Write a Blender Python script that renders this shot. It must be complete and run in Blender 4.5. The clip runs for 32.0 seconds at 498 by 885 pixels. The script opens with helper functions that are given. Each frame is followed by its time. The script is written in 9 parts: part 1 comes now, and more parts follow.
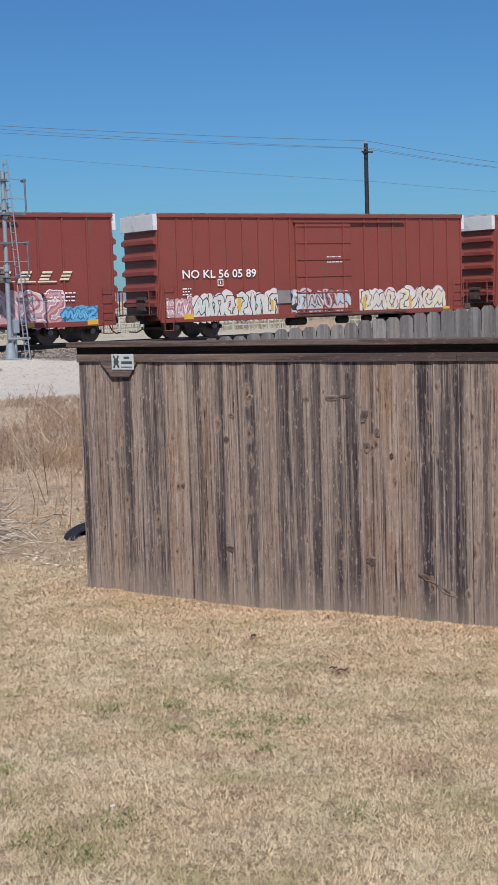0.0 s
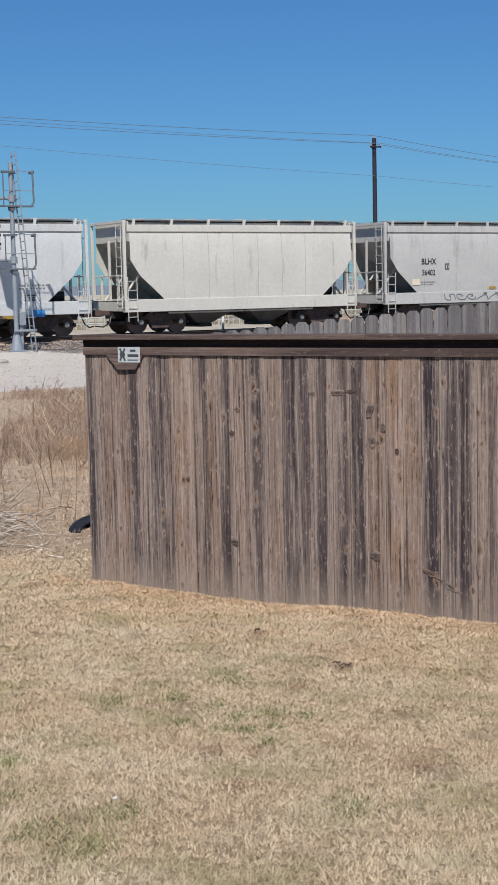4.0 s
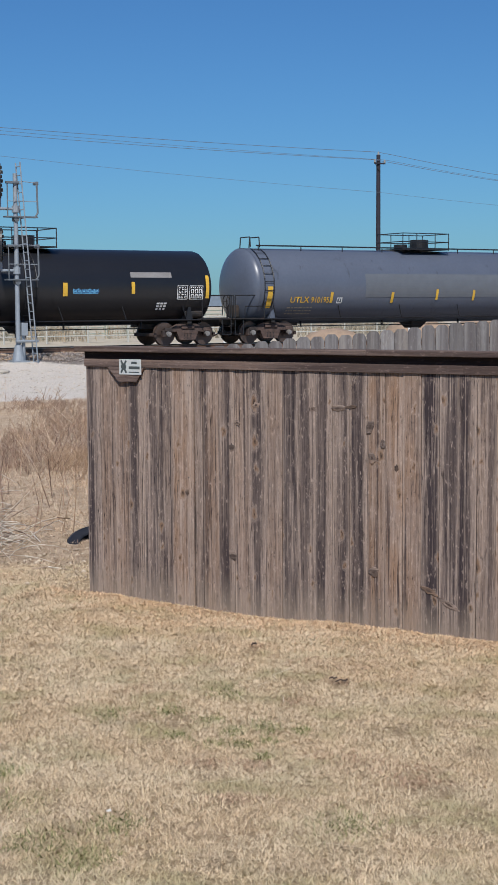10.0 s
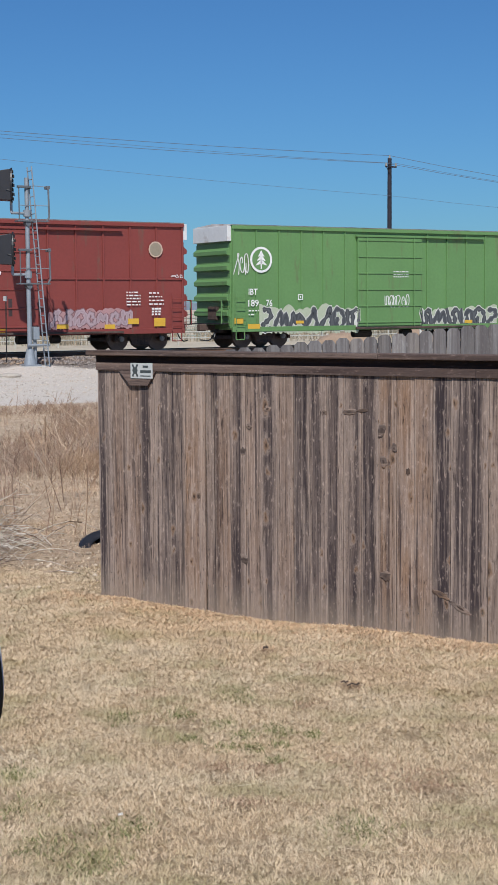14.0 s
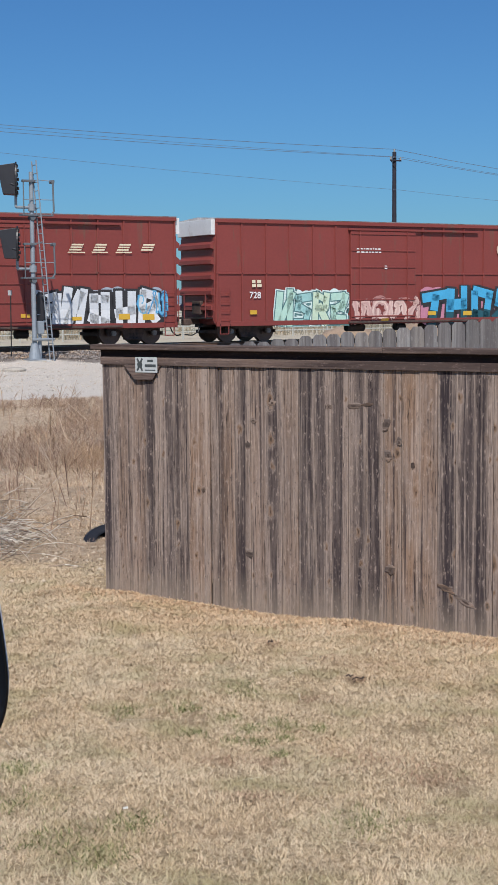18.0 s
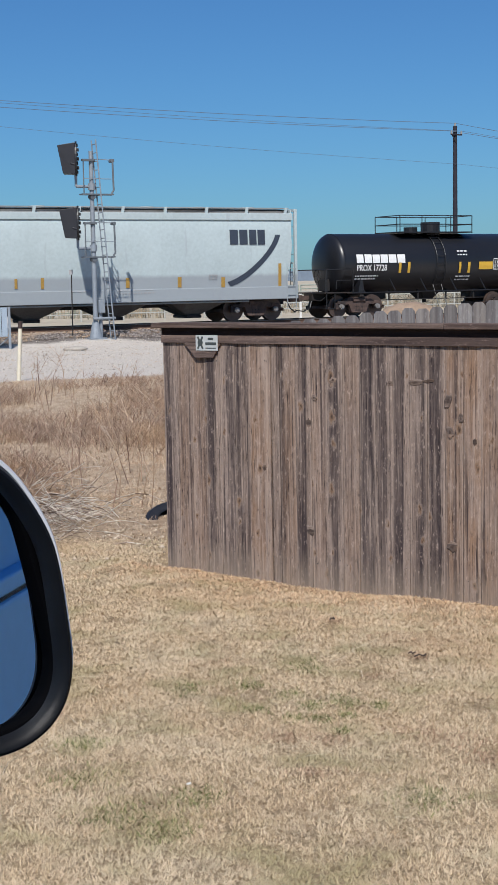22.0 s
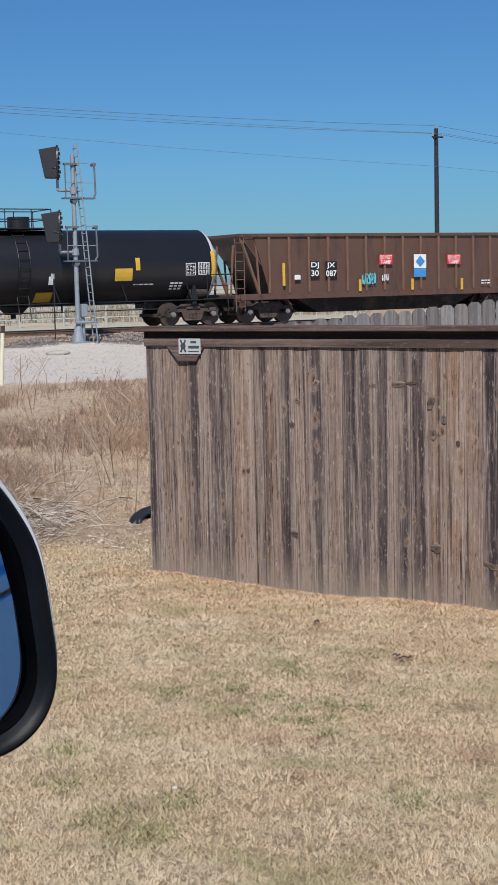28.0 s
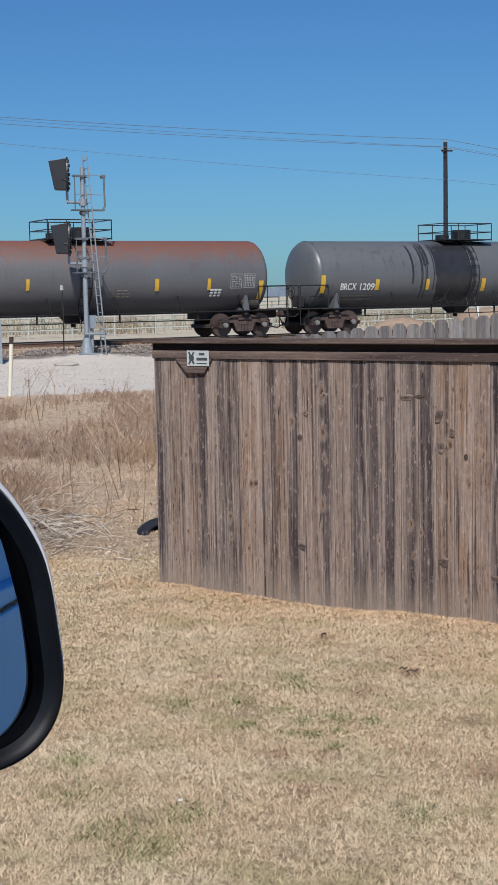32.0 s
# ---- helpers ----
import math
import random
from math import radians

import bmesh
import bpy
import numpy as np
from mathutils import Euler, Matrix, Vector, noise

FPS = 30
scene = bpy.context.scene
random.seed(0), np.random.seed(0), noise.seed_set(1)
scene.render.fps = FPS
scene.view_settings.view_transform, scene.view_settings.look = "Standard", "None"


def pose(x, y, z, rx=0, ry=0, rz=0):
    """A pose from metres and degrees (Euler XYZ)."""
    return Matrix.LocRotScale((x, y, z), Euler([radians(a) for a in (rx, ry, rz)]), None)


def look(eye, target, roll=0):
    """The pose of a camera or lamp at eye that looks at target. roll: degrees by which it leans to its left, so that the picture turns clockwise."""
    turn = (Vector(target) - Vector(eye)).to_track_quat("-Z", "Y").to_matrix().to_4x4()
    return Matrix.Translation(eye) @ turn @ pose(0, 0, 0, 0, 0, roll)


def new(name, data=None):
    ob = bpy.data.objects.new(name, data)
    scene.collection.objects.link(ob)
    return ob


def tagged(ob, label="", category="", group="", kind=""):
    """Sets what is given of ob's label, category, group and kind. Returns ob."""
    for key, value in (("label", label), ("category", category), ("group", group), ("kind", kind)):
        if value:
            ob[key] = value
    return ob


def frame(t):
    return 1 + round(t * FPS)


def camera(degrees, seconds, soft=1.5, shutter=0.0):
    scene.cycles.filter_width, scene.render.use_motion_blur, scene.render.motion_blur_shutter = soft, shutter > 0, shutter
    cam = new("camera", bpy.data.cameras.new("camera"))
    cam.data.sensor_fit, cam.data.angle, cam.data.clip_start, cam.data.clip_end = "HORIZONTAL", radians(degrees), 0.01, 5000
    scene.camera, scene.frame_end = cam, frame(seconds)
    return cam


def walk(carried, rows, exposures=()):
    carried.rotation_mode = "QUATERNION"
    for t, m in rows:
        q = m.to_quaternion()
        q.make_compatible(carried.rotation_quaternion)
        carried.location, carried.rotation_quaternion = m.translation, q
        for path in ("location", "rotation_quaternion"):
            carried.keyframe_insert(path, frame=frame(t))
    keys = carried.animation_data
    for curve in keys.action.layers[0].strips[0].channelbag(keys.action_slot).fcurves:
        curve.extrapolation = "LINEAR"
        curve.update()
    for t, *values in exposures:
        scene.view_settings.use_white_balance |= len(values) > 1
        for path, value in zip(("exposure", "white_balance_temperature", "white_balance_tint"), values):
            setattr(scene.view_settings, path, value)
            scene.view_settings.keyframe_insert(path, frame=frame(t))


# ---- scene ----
# The camera is held by hand at the window of a parked vehicle; it turns and hardly moves.
EYE = (0.0, 0.0, 2.19)
cam = camera(19.62, 32.0, soft=0.9)
ROWS = [  # seconds, yaw, pitch, roll
    (0.0, -0.559, -5.827, -1.763),
    (0.5, -0.595, -5.794, -1.685),
    (1.0, -0.628, -5.780, -1.572),
    (1.5, -0.591, -5.919, -1.555),
    (2.0, -0.547, -6.018, -1.463),
    (2.5, -0.515, -6.057, -1.379),
    (3.0, -0.444, -6.090, -1.347),
    (3.5, -0.374, -6.075, -1.312),
    (5.5, -0.321, -5.952, -1.035),
    (6.0, -0.351, -5.869, -0.910),
    (6.5, -0.364, -5.795, -0.801),
    (7.0, -0.377, -5.714, -0.683),
    (7.5, -0.410, -5.653, -0.576),
    (8.0, -0.409, -5.608, -0.588),
    (8.5, -0.400, -5.567, -0.429),
    (9.0, -0.382, -5.566, -0.337),
    (9.5, -0.390, -5.547, -0.365),
    (10.0, -0.346, -5.502, -0.353),
    (10.5, -0.292, -5.459, -0.392),
    (11.0, -0.219, -5.416, -0.387),
    (11.5, -0.155, -5.367, -0.440),
    (12.0, -0.101, -5.337, -0.504),
    (12.5, -0.072, -5.289, -0.544),
    (13.0, 0.000, -5.300, -0.500),
    (13.5, 0.078, -5.319, -0.404),
    (14.0, 0.107, -5.353, -0.438),
    (14.5, 0.131, -5.376, -0.465),
    (16.5, 0.273, -5.504, -0.610),
    (17.0, 0.255, -5.508, -0.678),
    (17.5, 0.267, -5.544, -0.546),
    (18.0, 0.299, -5.587, -0.488),
    (18.1, 0.312, -5.603, -0.520),
    (18.2, 0.558, -5.620, -0.553),
    (18.3, 1.053, -5.637, -0.585),
    (18.4, 1.918, -5.653, -0.618),
    (18.5, 2.978, -5.670, -0.650),
    (18.6, 3.785, -5.710, -0.672),
    (18.7, 4.281, -5.750, -0.694),
    (18.8, 4.463, -5.790, -0.716),
    (18.9, 4.475, -5.830, -0.738),
    (19.0, 4.467, -5.870, -0.760),
    (19.1, 4.478, -5.913, -0.768),
    (19.2, 4.468, -5.955, -0.776),
    (19.3, 4.413, -5.998, -0.784),
    (19.4, 4.358, -6.041, -0.792),
    (19.5, 4.310, -6.084, -0.800),
    (19.6, 4.100, -6.112, -0.783),
    (19.7, 3.853, -6.141, -0.766),
    (19.8, 3.605, -6.170, -0.749),
    (20.0, 3.296, -6.227, -0.716),
    (20.2, 3.100, -6.265, -0.719),
    (20.5, 2.946, -6.323, -0.724),
    (21.0, 2.890, -6.367, -0.812),
    (21.5, 2.848, -6.383, -0.931),
    (22.0, 2.744, -6.449, -1.057),
    (22.5, 2.481, -6.461, -1.090),
    (23.0, 2.325, -6.455, -1.153),
    (23.5, 2.221, -6.426, -1.153),
    (24.0, 2.161, -6.423, -1.237),
    (24.5, 2.155, -6.415, -1.264),
    (25.0, 2.138, -6.408, -1.323),
    (25.5, 2.105, -6.369, -1.349),
    (27.5, 2.073, -6.344, -1.458),
    (28.0, 2.081, -6.341, -1.350),
    (28.5, 2.086, -6.332, -1.283),
    (29.0, 2.115, -6.291, -1.193),
    (29.5, 2.151, -6.228, -1.129),
    (30.0, 2.185, -6.117, -1.107),
    (30.5, 2.218, -6.040, -1.086),
    (31.0, 2.255, -5.968, -1.048),
    (31.5, 2.315, -5.888, -1.063),
    (32.0, 2.382, -5.847, -1.067),
]
walk(cam, [(t, pose(*EYE, 90 + pitch, 0, yaw) @ pose(0, 0, 0, 0, 0, roll)) for t, yaw, pitch, roll in ROWS],
     exposures=[(0.0, 0.0, 6420.0, 10.0), (32.0, 0.0, 6420.0, 10.0)])

# ---- light: late winter sun behind the camera, clear sky ----
SUN_AZ, SUN_EL = 181.0, 47.5        # azimuth clockwise from +y
world = bpy.data.worlds.new("sky")
scene.world = world
world.use_nodes = True
wn = world.node_tree.nodes
sky = wn.new("ShaderNodeTexSky")
sky.sky_type, sky.sun_disc = "NISHITA", False
sky.sun_elevation, sky.sun_rotation = radians(SUN_EL), radians(SUN_AZ)
sky.air_density, sky.dust_density, sky.ozone_density, sky.altitude = 1.05, 0.4, 0.0, 300
deep = wn.new("ShaderNodeMix")      # the clear, deep blue of dry winter air
deep.data_type, deep.blend_type = "RGBA", "MULTIPLY"
deep.inputs["Factor"].default_value, deep.inputs["B"].default_value = 1.0, (0.352, 0.728, 1.21, 1)
world.node_tree.links.new(sky.outputs[0], deep.inputs["A"])
world.node_tree.links.new(deep.outputs["Result"], wn["Background"].inputs[0])
wn["Background"].inputs[1].default_value = 0.067
sun_data = bpy.data.lights.new("sun", "SUN")
sun_data.energy, sun_data.angle, sun_data.color = 4.7, radians(0.53), (1.0, 0.965, 0.92)
sun = new("sun", sun_data)
to_sun = Vector((math.sin(radians(SUN_AZ)) * math.cos(radians(SUN_EL)), math.cos(radians(SUN_AZ)) * math.cos(radians(SUN_EL)), math.sin(radians(SUN_EL))))
sun.matrix_world = look(to_sun * 50, (0, 0, 0))

# ---- materials ----
MATS = {}


def material(name, color, rough=0.6, metal=0.0, vary=0.12, scale=3.0, fine=40.0, bump=0.0, stain=None, stain_amount=0.0,
             stain_stretch=(1, 1, 1), stain_scale=1.5, piece=0.0, spec=0.5, space="Object", band=None):
    """A surface with two scales of variation, an optional stain and, by piece, a shade of its own for each object."""
    if name in MATS:
        return MATS[name]
    m = bpy.data.materials.new(name)
    m.use_nodes = True
    nt, n = m.node_tree, m.node_tree.nodes
    link = nt.links.new
    bsdf = n["Principled BSDF"]
    bsdf.inputs["Roughness"].default_value = rough
    bsdf.inputs["Metallic"].default_value = metal
    bsdf.inputs["Specular IOR Level"].default_value = spec
    co = n.new("ShaderNodeTexCoord")
    big, small = n.new("ShaderNodeTexNoise"), n.new("ShaderNodeTexNoise")
    for tex, sc, det in ((big, scale, 4), (small, fine, 6)):
        tex.inputs["Scale"].default_value = sc
        tex.inputs["Detail"].default_value = det
        link(co.outputs[space], tex.inputs["Vector"])
    add = n.new("ShaderNodeMath")
    add.operation = "ADD"
    link(big.outputs["Fac"], add.inputs[0])
    link(small.outputs["Fac"], add.inputs[1])
    fac = add.outputs[0]
    if piece:
        info, mad = n.new("ShaderNodeObjectInfo"), n.new("ShaderNodeMath")
        mad.operation = "MULTIPLY_ADD"
        mad.inputs[1].default_value = piece
        link(info.outputs["Random"], mad.inputs[0])
        link(fac, mad.inputs[2])
        fac = mad.outputs[0]
    ramp = n.new("ShaderNodeMapRange")
    ramp.inputs["From Min"].default_value, ramp.inputs["From Max"].default_value = 0.6, 1.4 + piece
    ramp.inputs["To Min"].default_value, ramp.inputs["To Max"].default_value = 1 - vary * 1.6, 1 + vary * 1.6
    ramp.clamp = False
    link(fac, ramp.inputs["Value"])
    mul = n.new("ShaderNodeMix")
    mul.data_type, mul.blend_type = "RGBA", "MULTIPLY"
    mul.inputs["Factor"].default_value = 1.0
    mul.inputs["A"].default_value = (*color, 1)
    link(ramp.outputs[0], mul.inputs["B"])
    out = mul.outputs["Result"]
    if stain:
        mp, st, th, mx = n.new("ShaderNodeMapping"), n.new("ShaderNodeTexNoise"), n.new("ShaderNodeMapRange"), n.new("ShaderNodeMix")
        mp.inputs["Scale"].default_value = stain_stretch
        st.inputs["Scale"].default_value = stain_scale
        st.inputs["Detail"].default_value = 8
        st.inputs["Roughness"].default_value = 0.65
        th.inputs["From Min"].default_value, th.inputs["From Max"].default_value = 0.62 - 0.25 * stain_amount, 0.75 - 0.15 * stain_amount
        mx.data_type = "RGBA"
        mx.inputs["B"].default_value = (*stain, 1)
        link(co.outputs[space], mp.inputs["Vector"])
        link(mp.outputs[0], st.inputs["Vector"])
        link(st.outputs["Fac"], th.inputs["Value"])
        link(th.outputs[0], mx.inputs["Factor"])
        link(out, mx.inputs["A"])
        out = mx.outputs["Result"]
    if band:      # grime, rust, second tone or painted shading between two heights, ragged at its edge
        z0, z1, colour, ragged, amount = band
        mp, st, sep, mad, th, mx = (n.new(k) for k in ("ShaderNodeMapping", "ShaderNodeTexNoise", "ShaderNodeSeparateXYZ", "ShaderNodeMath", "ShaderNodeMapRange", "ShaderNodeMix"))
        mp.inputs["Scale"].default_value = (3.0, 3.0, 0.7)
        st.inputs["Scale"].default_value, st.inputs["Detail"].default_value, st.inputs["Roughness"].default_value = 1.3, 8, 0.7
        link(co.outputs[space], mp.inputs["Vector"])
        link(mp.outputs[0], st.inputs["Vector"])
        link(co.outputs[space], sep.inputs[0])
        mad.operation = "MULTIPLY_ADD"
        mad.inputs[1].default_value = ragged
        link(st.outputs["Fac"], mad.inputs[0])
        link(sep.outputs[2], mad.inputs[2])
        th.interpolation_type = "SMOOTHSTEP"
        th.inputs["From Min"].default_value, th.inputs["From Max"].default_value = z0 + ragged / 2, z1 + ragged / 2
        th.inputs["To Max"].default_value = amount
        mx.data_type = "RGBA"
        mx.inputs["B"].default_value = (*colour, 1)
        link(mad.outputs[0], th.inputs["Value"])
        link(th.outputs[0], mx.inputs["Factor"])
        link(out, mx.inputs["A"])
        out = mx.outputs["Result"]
    link(out, bsdf.inputs["Base Color"])
    if bump:
        bp = n.new("ShaderNodeBump")
        bp.inputs["Strength"].default_value, bp.inputs["Distance"].default_value = bump, 0.02
        link(small.outputs["Fac"], bp.inputs["Height"])
        link(bp.outputs[0], bsdf.inputs["Normal"])
    MATS[name] = m
    return m


def paint(name, color, dirt=0.35, rough=0.5, dirt_color=(0.12, 0.08, 0.055), band=None):
    """Weathered paint on sheet steel, with grime that runs down."""
    return material(name, color, rough=rough, vary=0.07, scale=0.6, fine=9, stain=dirt_color, stain_amount=dirt,
                    stain_stretch=(2.2, 2.2, 0.35), stain_scale=1.1, band=band)


STEEL_DARK = material("dark steel", (0.015, 0.0135, 0.013), rough=0.7, vary=0.25, scale=4, fine=30, stain=(0.07, 0.045, 0.03), stain_amount=0.5)
STEEL_RUST = material("rusty cast steel", (0.088, 0.056, 0.045), rough=0.8, vary=0.3, scale=5, fine=40, stain=(0.03, 0.022, 0.02), stain_amount=0.6)
TREAD = material("worn wheel steel", (0.12, 0.085, 0.07), rough=0.45, metal=0.6, vary=0.2)
GALV = material("galvanised steel", (0.25, 0.28, 0.31), rough=0.55, metal=0.2, vary=0.12, scale=6, fine=60)
BLACK_PAINT = material("black paint", (0.011, 0.011, 0.0125), rough=0.45, vary=0.2, scale=2, fine=25)
GALV_DARK = material("dull galvanised steel", (0.12, 0.135, 0.15), rough=0.6, metal=0.2, vary=0.15, scale=6, fine=60)
YELLOW = material("yellow reflector", (0.60, 0.36, 0.04), rough=0.4, vary=0.08)
WHITE = material("white stencil paint", (0.72, 0.72, 0.70), rough=0.6, vary=0.08, scale=6, fine=50)

# ---- mesh helpers ----


def box(bm, x0, x1, y0, y1, z0, z1, bevel=0.0):
    r = bmesh.ops.create_cube(bm, size=1.0)
    bmesh.ops.transform(bm, matrix=Matrix.Translation(((x0 + x1) / 2, (y0 + y1) / 2, (z0 + z1) / 2)) @ Matrix.Diagonal((x1 - x0, y1 - y0, z1 - z0, 1)), verts=r["verts"])
    if bevel:
        edges = {e for v in r["verts"] for e in v.link_edges}
        bmesh.ops.bevel(bm, geom=list(edges), offset=bevel, segments=2, affect="EDGES", profile=0.5)
    return bm


def rod(bm, a, b, r, seg=8, r2=None):
    a, b = Vector(a), Vector(b)
    c = bmesh.ops.create_cone(bm, cap_ends=True, segments=seg, radius1=r, radius2=r if r2 is None else r2, depth=(b - a).length)
    bmesh.ops.transform(bm, matrix=Matrix.Translation((a + b) / 2) @ (b - a).to_track_quat("Z", "Y").to_matrix().to_4x4(), verts=c["verts"])
    return bm


def pipe(bm, points, r, seg=6):
    for a, b in zip(points, points[1:]):
        rod(bm, a, b, r, seg)
    return bm


def loft(bm, rings, close=True, cap=True):
    rows = [[bm.verts.new(p) for p in ring] for ring in rings]
    n = len(rows[0])
    for a, b in zip(rows, rows[1:]):
        for i in range(n if close else n - 1):
            j = (i + 1) % n
            bm.faces.new((a[i], a[j], b[j], b[i]))
    if cap:
        bm.faces.new(rows[0])
        bm.faces.new(rows[-1][::-1])
    bmesh.ops.recalc_face_normals(bm, faces=bm.faces)
    return bm


def prism(bm, outline, y0, y1):
    """An outline of (x, z) drawn out from y0 to y1."""
    return loft(bm, [[(x, y0, z) for x, z in outline], [(x, y1, z) for x, z in outline]])


def bm_():
    return bmesh.new()


def finish(bm, name, mat, smooth=False):
    me = bpy.data.meshes.new(name)
    if smooth:
        for f in bm.faces:
            f.smooth = True
        for e in bm.edges:
            if len(e.link_faces) == 2 and e.calc_face_angle(0) > 0.6:
                e.smooth = False
    bm.to_mesh(me)
    bm.free()
    me.materials.append(mat)
    return me


def part(name, bm, mat, parent, label="", smooth=False):
    ob = new(name, bm if isinstance(bm, bpy.types.Mesh) else finish(bm, name, mat, smooth))
    ob.parent = parent
    return tagged(ob, label)


def thing(name, label, category, m=None, group="", kind=""):
    ob = new(name)
    ob.empty_display_size = 0.2
    if m is not None:
        ob.matrix_basis = m
    return tagged(ob, label, category, group, kind)


def mesh_thing(name, bm, mat, label, category, kind="", group="", smooth=False, m=None):
    ob = new(name, bm if isinstance(bm, bpy.types.Mesh) else finish(bm, name, mat, smooth))
    if m is not None:
        ob.matrix_basis = m
    return tagged(ob, label, category, group, kind)


def raw_mesh(name, verts, faces, mat):
    me = bpy.data.meshes.new(name)
    me.from_pydata(verts, [], faces)
    me.materials.append(mat)
    return me

# ---- the ground, the track ----
TRACK_TURN = 31.2536
TRACK = Vector((math.cos(radians(TRACK_TURN)), math.sin(radians(TRACK_TURN)), 0))
BACK = Vector((-TRACK.y, TRACK.x, 0))
SIDE0 = Vector((0, 59.24, 0))           # on the line of the cars' near sides
CENTRE0 = SIDE0 + BACK * 1.5
RAIL_Z = 0.54
TRACK_POSE = pose(CENTRE0.x, CENTRE0.y, 0, 0, 0, TRACK_TURN)
rng = np.random.default_rng(4)


def lattice(x, y, seed):
    """Smooth value noise of 0 to 1 on arrays."""
    xi, yi = np.floor(x).astype(int), np.floor(y).astype(int)
    fx, fy = x - xi, y - yi
    fx, fy = fx * fx * (3 - 2 * fx), fy * fy * (3 - 2 * fy)

    def corner(a, b):
        h = np.sin(a * 127.1 + b * 311.7 + seed * 74.7) * 43758.5453
        return h - np.floor(h)
    return (corner(xi, yi) * (1 - fx) + corner(xi + 1, yi) * fx) * (1 - fy) + (corner(xi, yi + 1) * (1 - fx) + corner(xi + 1, yi + 1) * fx) * fy


def ground_z(x, y):
    x, y = np.asarray(x, float), np.asarray(y, float)
    across = (x - CENTRE0.x) * BACK.x + (y - CENTRE0.y) * BACK.y
    bank = 0.30 * np.clip((5.2 - np.abs(across)) / 2.6, 0, 1)
    tuft = 0.012 * (lattice(x * 5.5, y * 5.5, 3) - 0.5) + 0.010 * (lattice(x * 13.0, y * 13.0, 4) - 0.5)
    tuft = tuft * np.clip((13.0 - y) / 2.0, 0, 1)
    rough = tuft + 0.05 * (lattice(x * 0.9, y * 0.9, 1) - 0.5) + 0.02 * (lattice(x * 3.1, y * 3.1, 2) - 0.5)
    near = np.clip((np.hypot(x, y) - 3.0) / 6.0, 0, 1)
    rise = 0.45 * (1 - near) ** 2
    mound = 0.15 * np.exp(-((x + 7.6) ** 2 + (y - 50.5) ** 2) / 4.0)
    return rough * np.clip(np.hypot(x, y) / 12, 0.3, 1) + bank + rise + mound


def ground():
    def axis(lo, hi, step, far, mid):
        a = list(np.arange(lo, mid[0], step)) + list(np.arange(mid[0], mid[1], 0.055)) + list(np.arange(mid[1], hi + 1e-6, step))
        s, v = step, hi
        while v < far:
            s *= 1.35
            v += s
            a.append(v)
        s, v = step, lo
        while v > -far:
            s *= 1.35
            v -= s
            a.insert(0, v)
        return np.array(a)
    xs, ys = axis(-14, 12, 0.25, 2500, (-3.2, 2.6)), axis(4, 60, 0.25, 2500, (4.3, 13.0))
    gx, gy = np.meshgrid(xs, ys)
    verts = np.stack([gx, gy, ground_z(gx, gy)], -1).reshape(-1, 3)
    nx = len(xs)
    i = (np.arange(len(ys) - 1)[:, None] * nx + np.arange(nx - 1)[None]).ravel()
    faces = np.stack([i, i + 1, i + nx + 1, i + nx], -1)
    m = bpy.data.materials.new("ground")
    m.use_nodes = True
    nt, n = m.node_tree, m.node_tree.nodes
    link = nt.links.new
    bsdf = n["Principled BSDF"]
    bsdf.inputs["Roughness"].default_value = 0.95
    bsdf.inputs["Specular IOR Level"].default_value = 0.1
    geo = n.new("ShaderNodeNewGeometry")

    def noise_tex(scale, detail=5, rough=0.6):
        t = n.new("ShaderNodeTexNoise")
        t.inputs["Scale"].default_value, t.inputs["Detail"].default_value, t.inputs["Roughness"].default_value = scale, detail, rough
        link(geo.outputs["Position"], t.inputs["Vector"])
        return t.outputs["Fac"]

    def maths(op, a, b=None):
        q = n.new("ShaderNodeMath")
        q.operation = op
        for k, v in enumerate((a, b)):
            if v is None:
                continue
            if isinstance(v, (int, float)):
                q.inputs[k].default_value = v
            else:
                link(v, q.inputs[k])
        return q.outputs[0]

    def step(v, a, b):
        q = n.new("ShaderNodeMapRange")
        q.interpolation_type = "SMOOTHSTEP"
        q.inputs["From Min"].default_value, q.inputs["From Max"].default_value = a, b
        link(v, q.inputs["Value"])
        return q.outputs[0]

    def mix(f, a, b):
        q = n.new("ShaderNodeMix")
        q.data_type = "RGBA"
        link(f, q.inputs["Factor"])
        for key, v in (("A", a), ("B", b)):
            if isinstance(v, tuple):
                q.inputs[key].default_value = (*v, 1)
            else:
                link(v, q.inputs[key])
        return q.outputs["Result"]
    sep = n.new("ShaderNodeSeparateXYZ")
    link(geo.outputs["Position"], sep.inputs[0])
    px, py = sep.outputs[0], sep.outputs[1]
    fine, mid, wide = noise_tex(60, 6, 0.7), noise_tex(6, 5), noise_tex(0.9, 4)
    # distance towards the track, 0 on its centre, negative before it
    across = maths("SUBTRACT", maths("ADD", maths("MULTIPLY", px, BACK.x), maths("MULTIPLY", py, BACK.y)), CENTRE0.x * BACK.x + CENTRE0.y * BACK.y)
    wob = maths("ADD", across, maths("MULTIPLY", maths("SUBTRACT", wide, 0.5), 3.0))
    lawn = mix(step(fine, 0.3, 0.7), (0.22, 0.162, 0.098), (0.49, 0.368, 0.235))
    lawn = mix(maths("MULTIPLY", step(mid, 0.52, 0.75), 0.45), lawn, (0.30, 0.225, 0.13))
    lawn = mix(maths("MULTIPLY", step(wide, 0.5, 0.75), 0.5), lawn, (0.46, 0.32, 0.20))
    dirt = mix(step(mid, 0.35, 0.7), (0.33, 0.24, 0.16), (0.50, 0.39, 0.275))
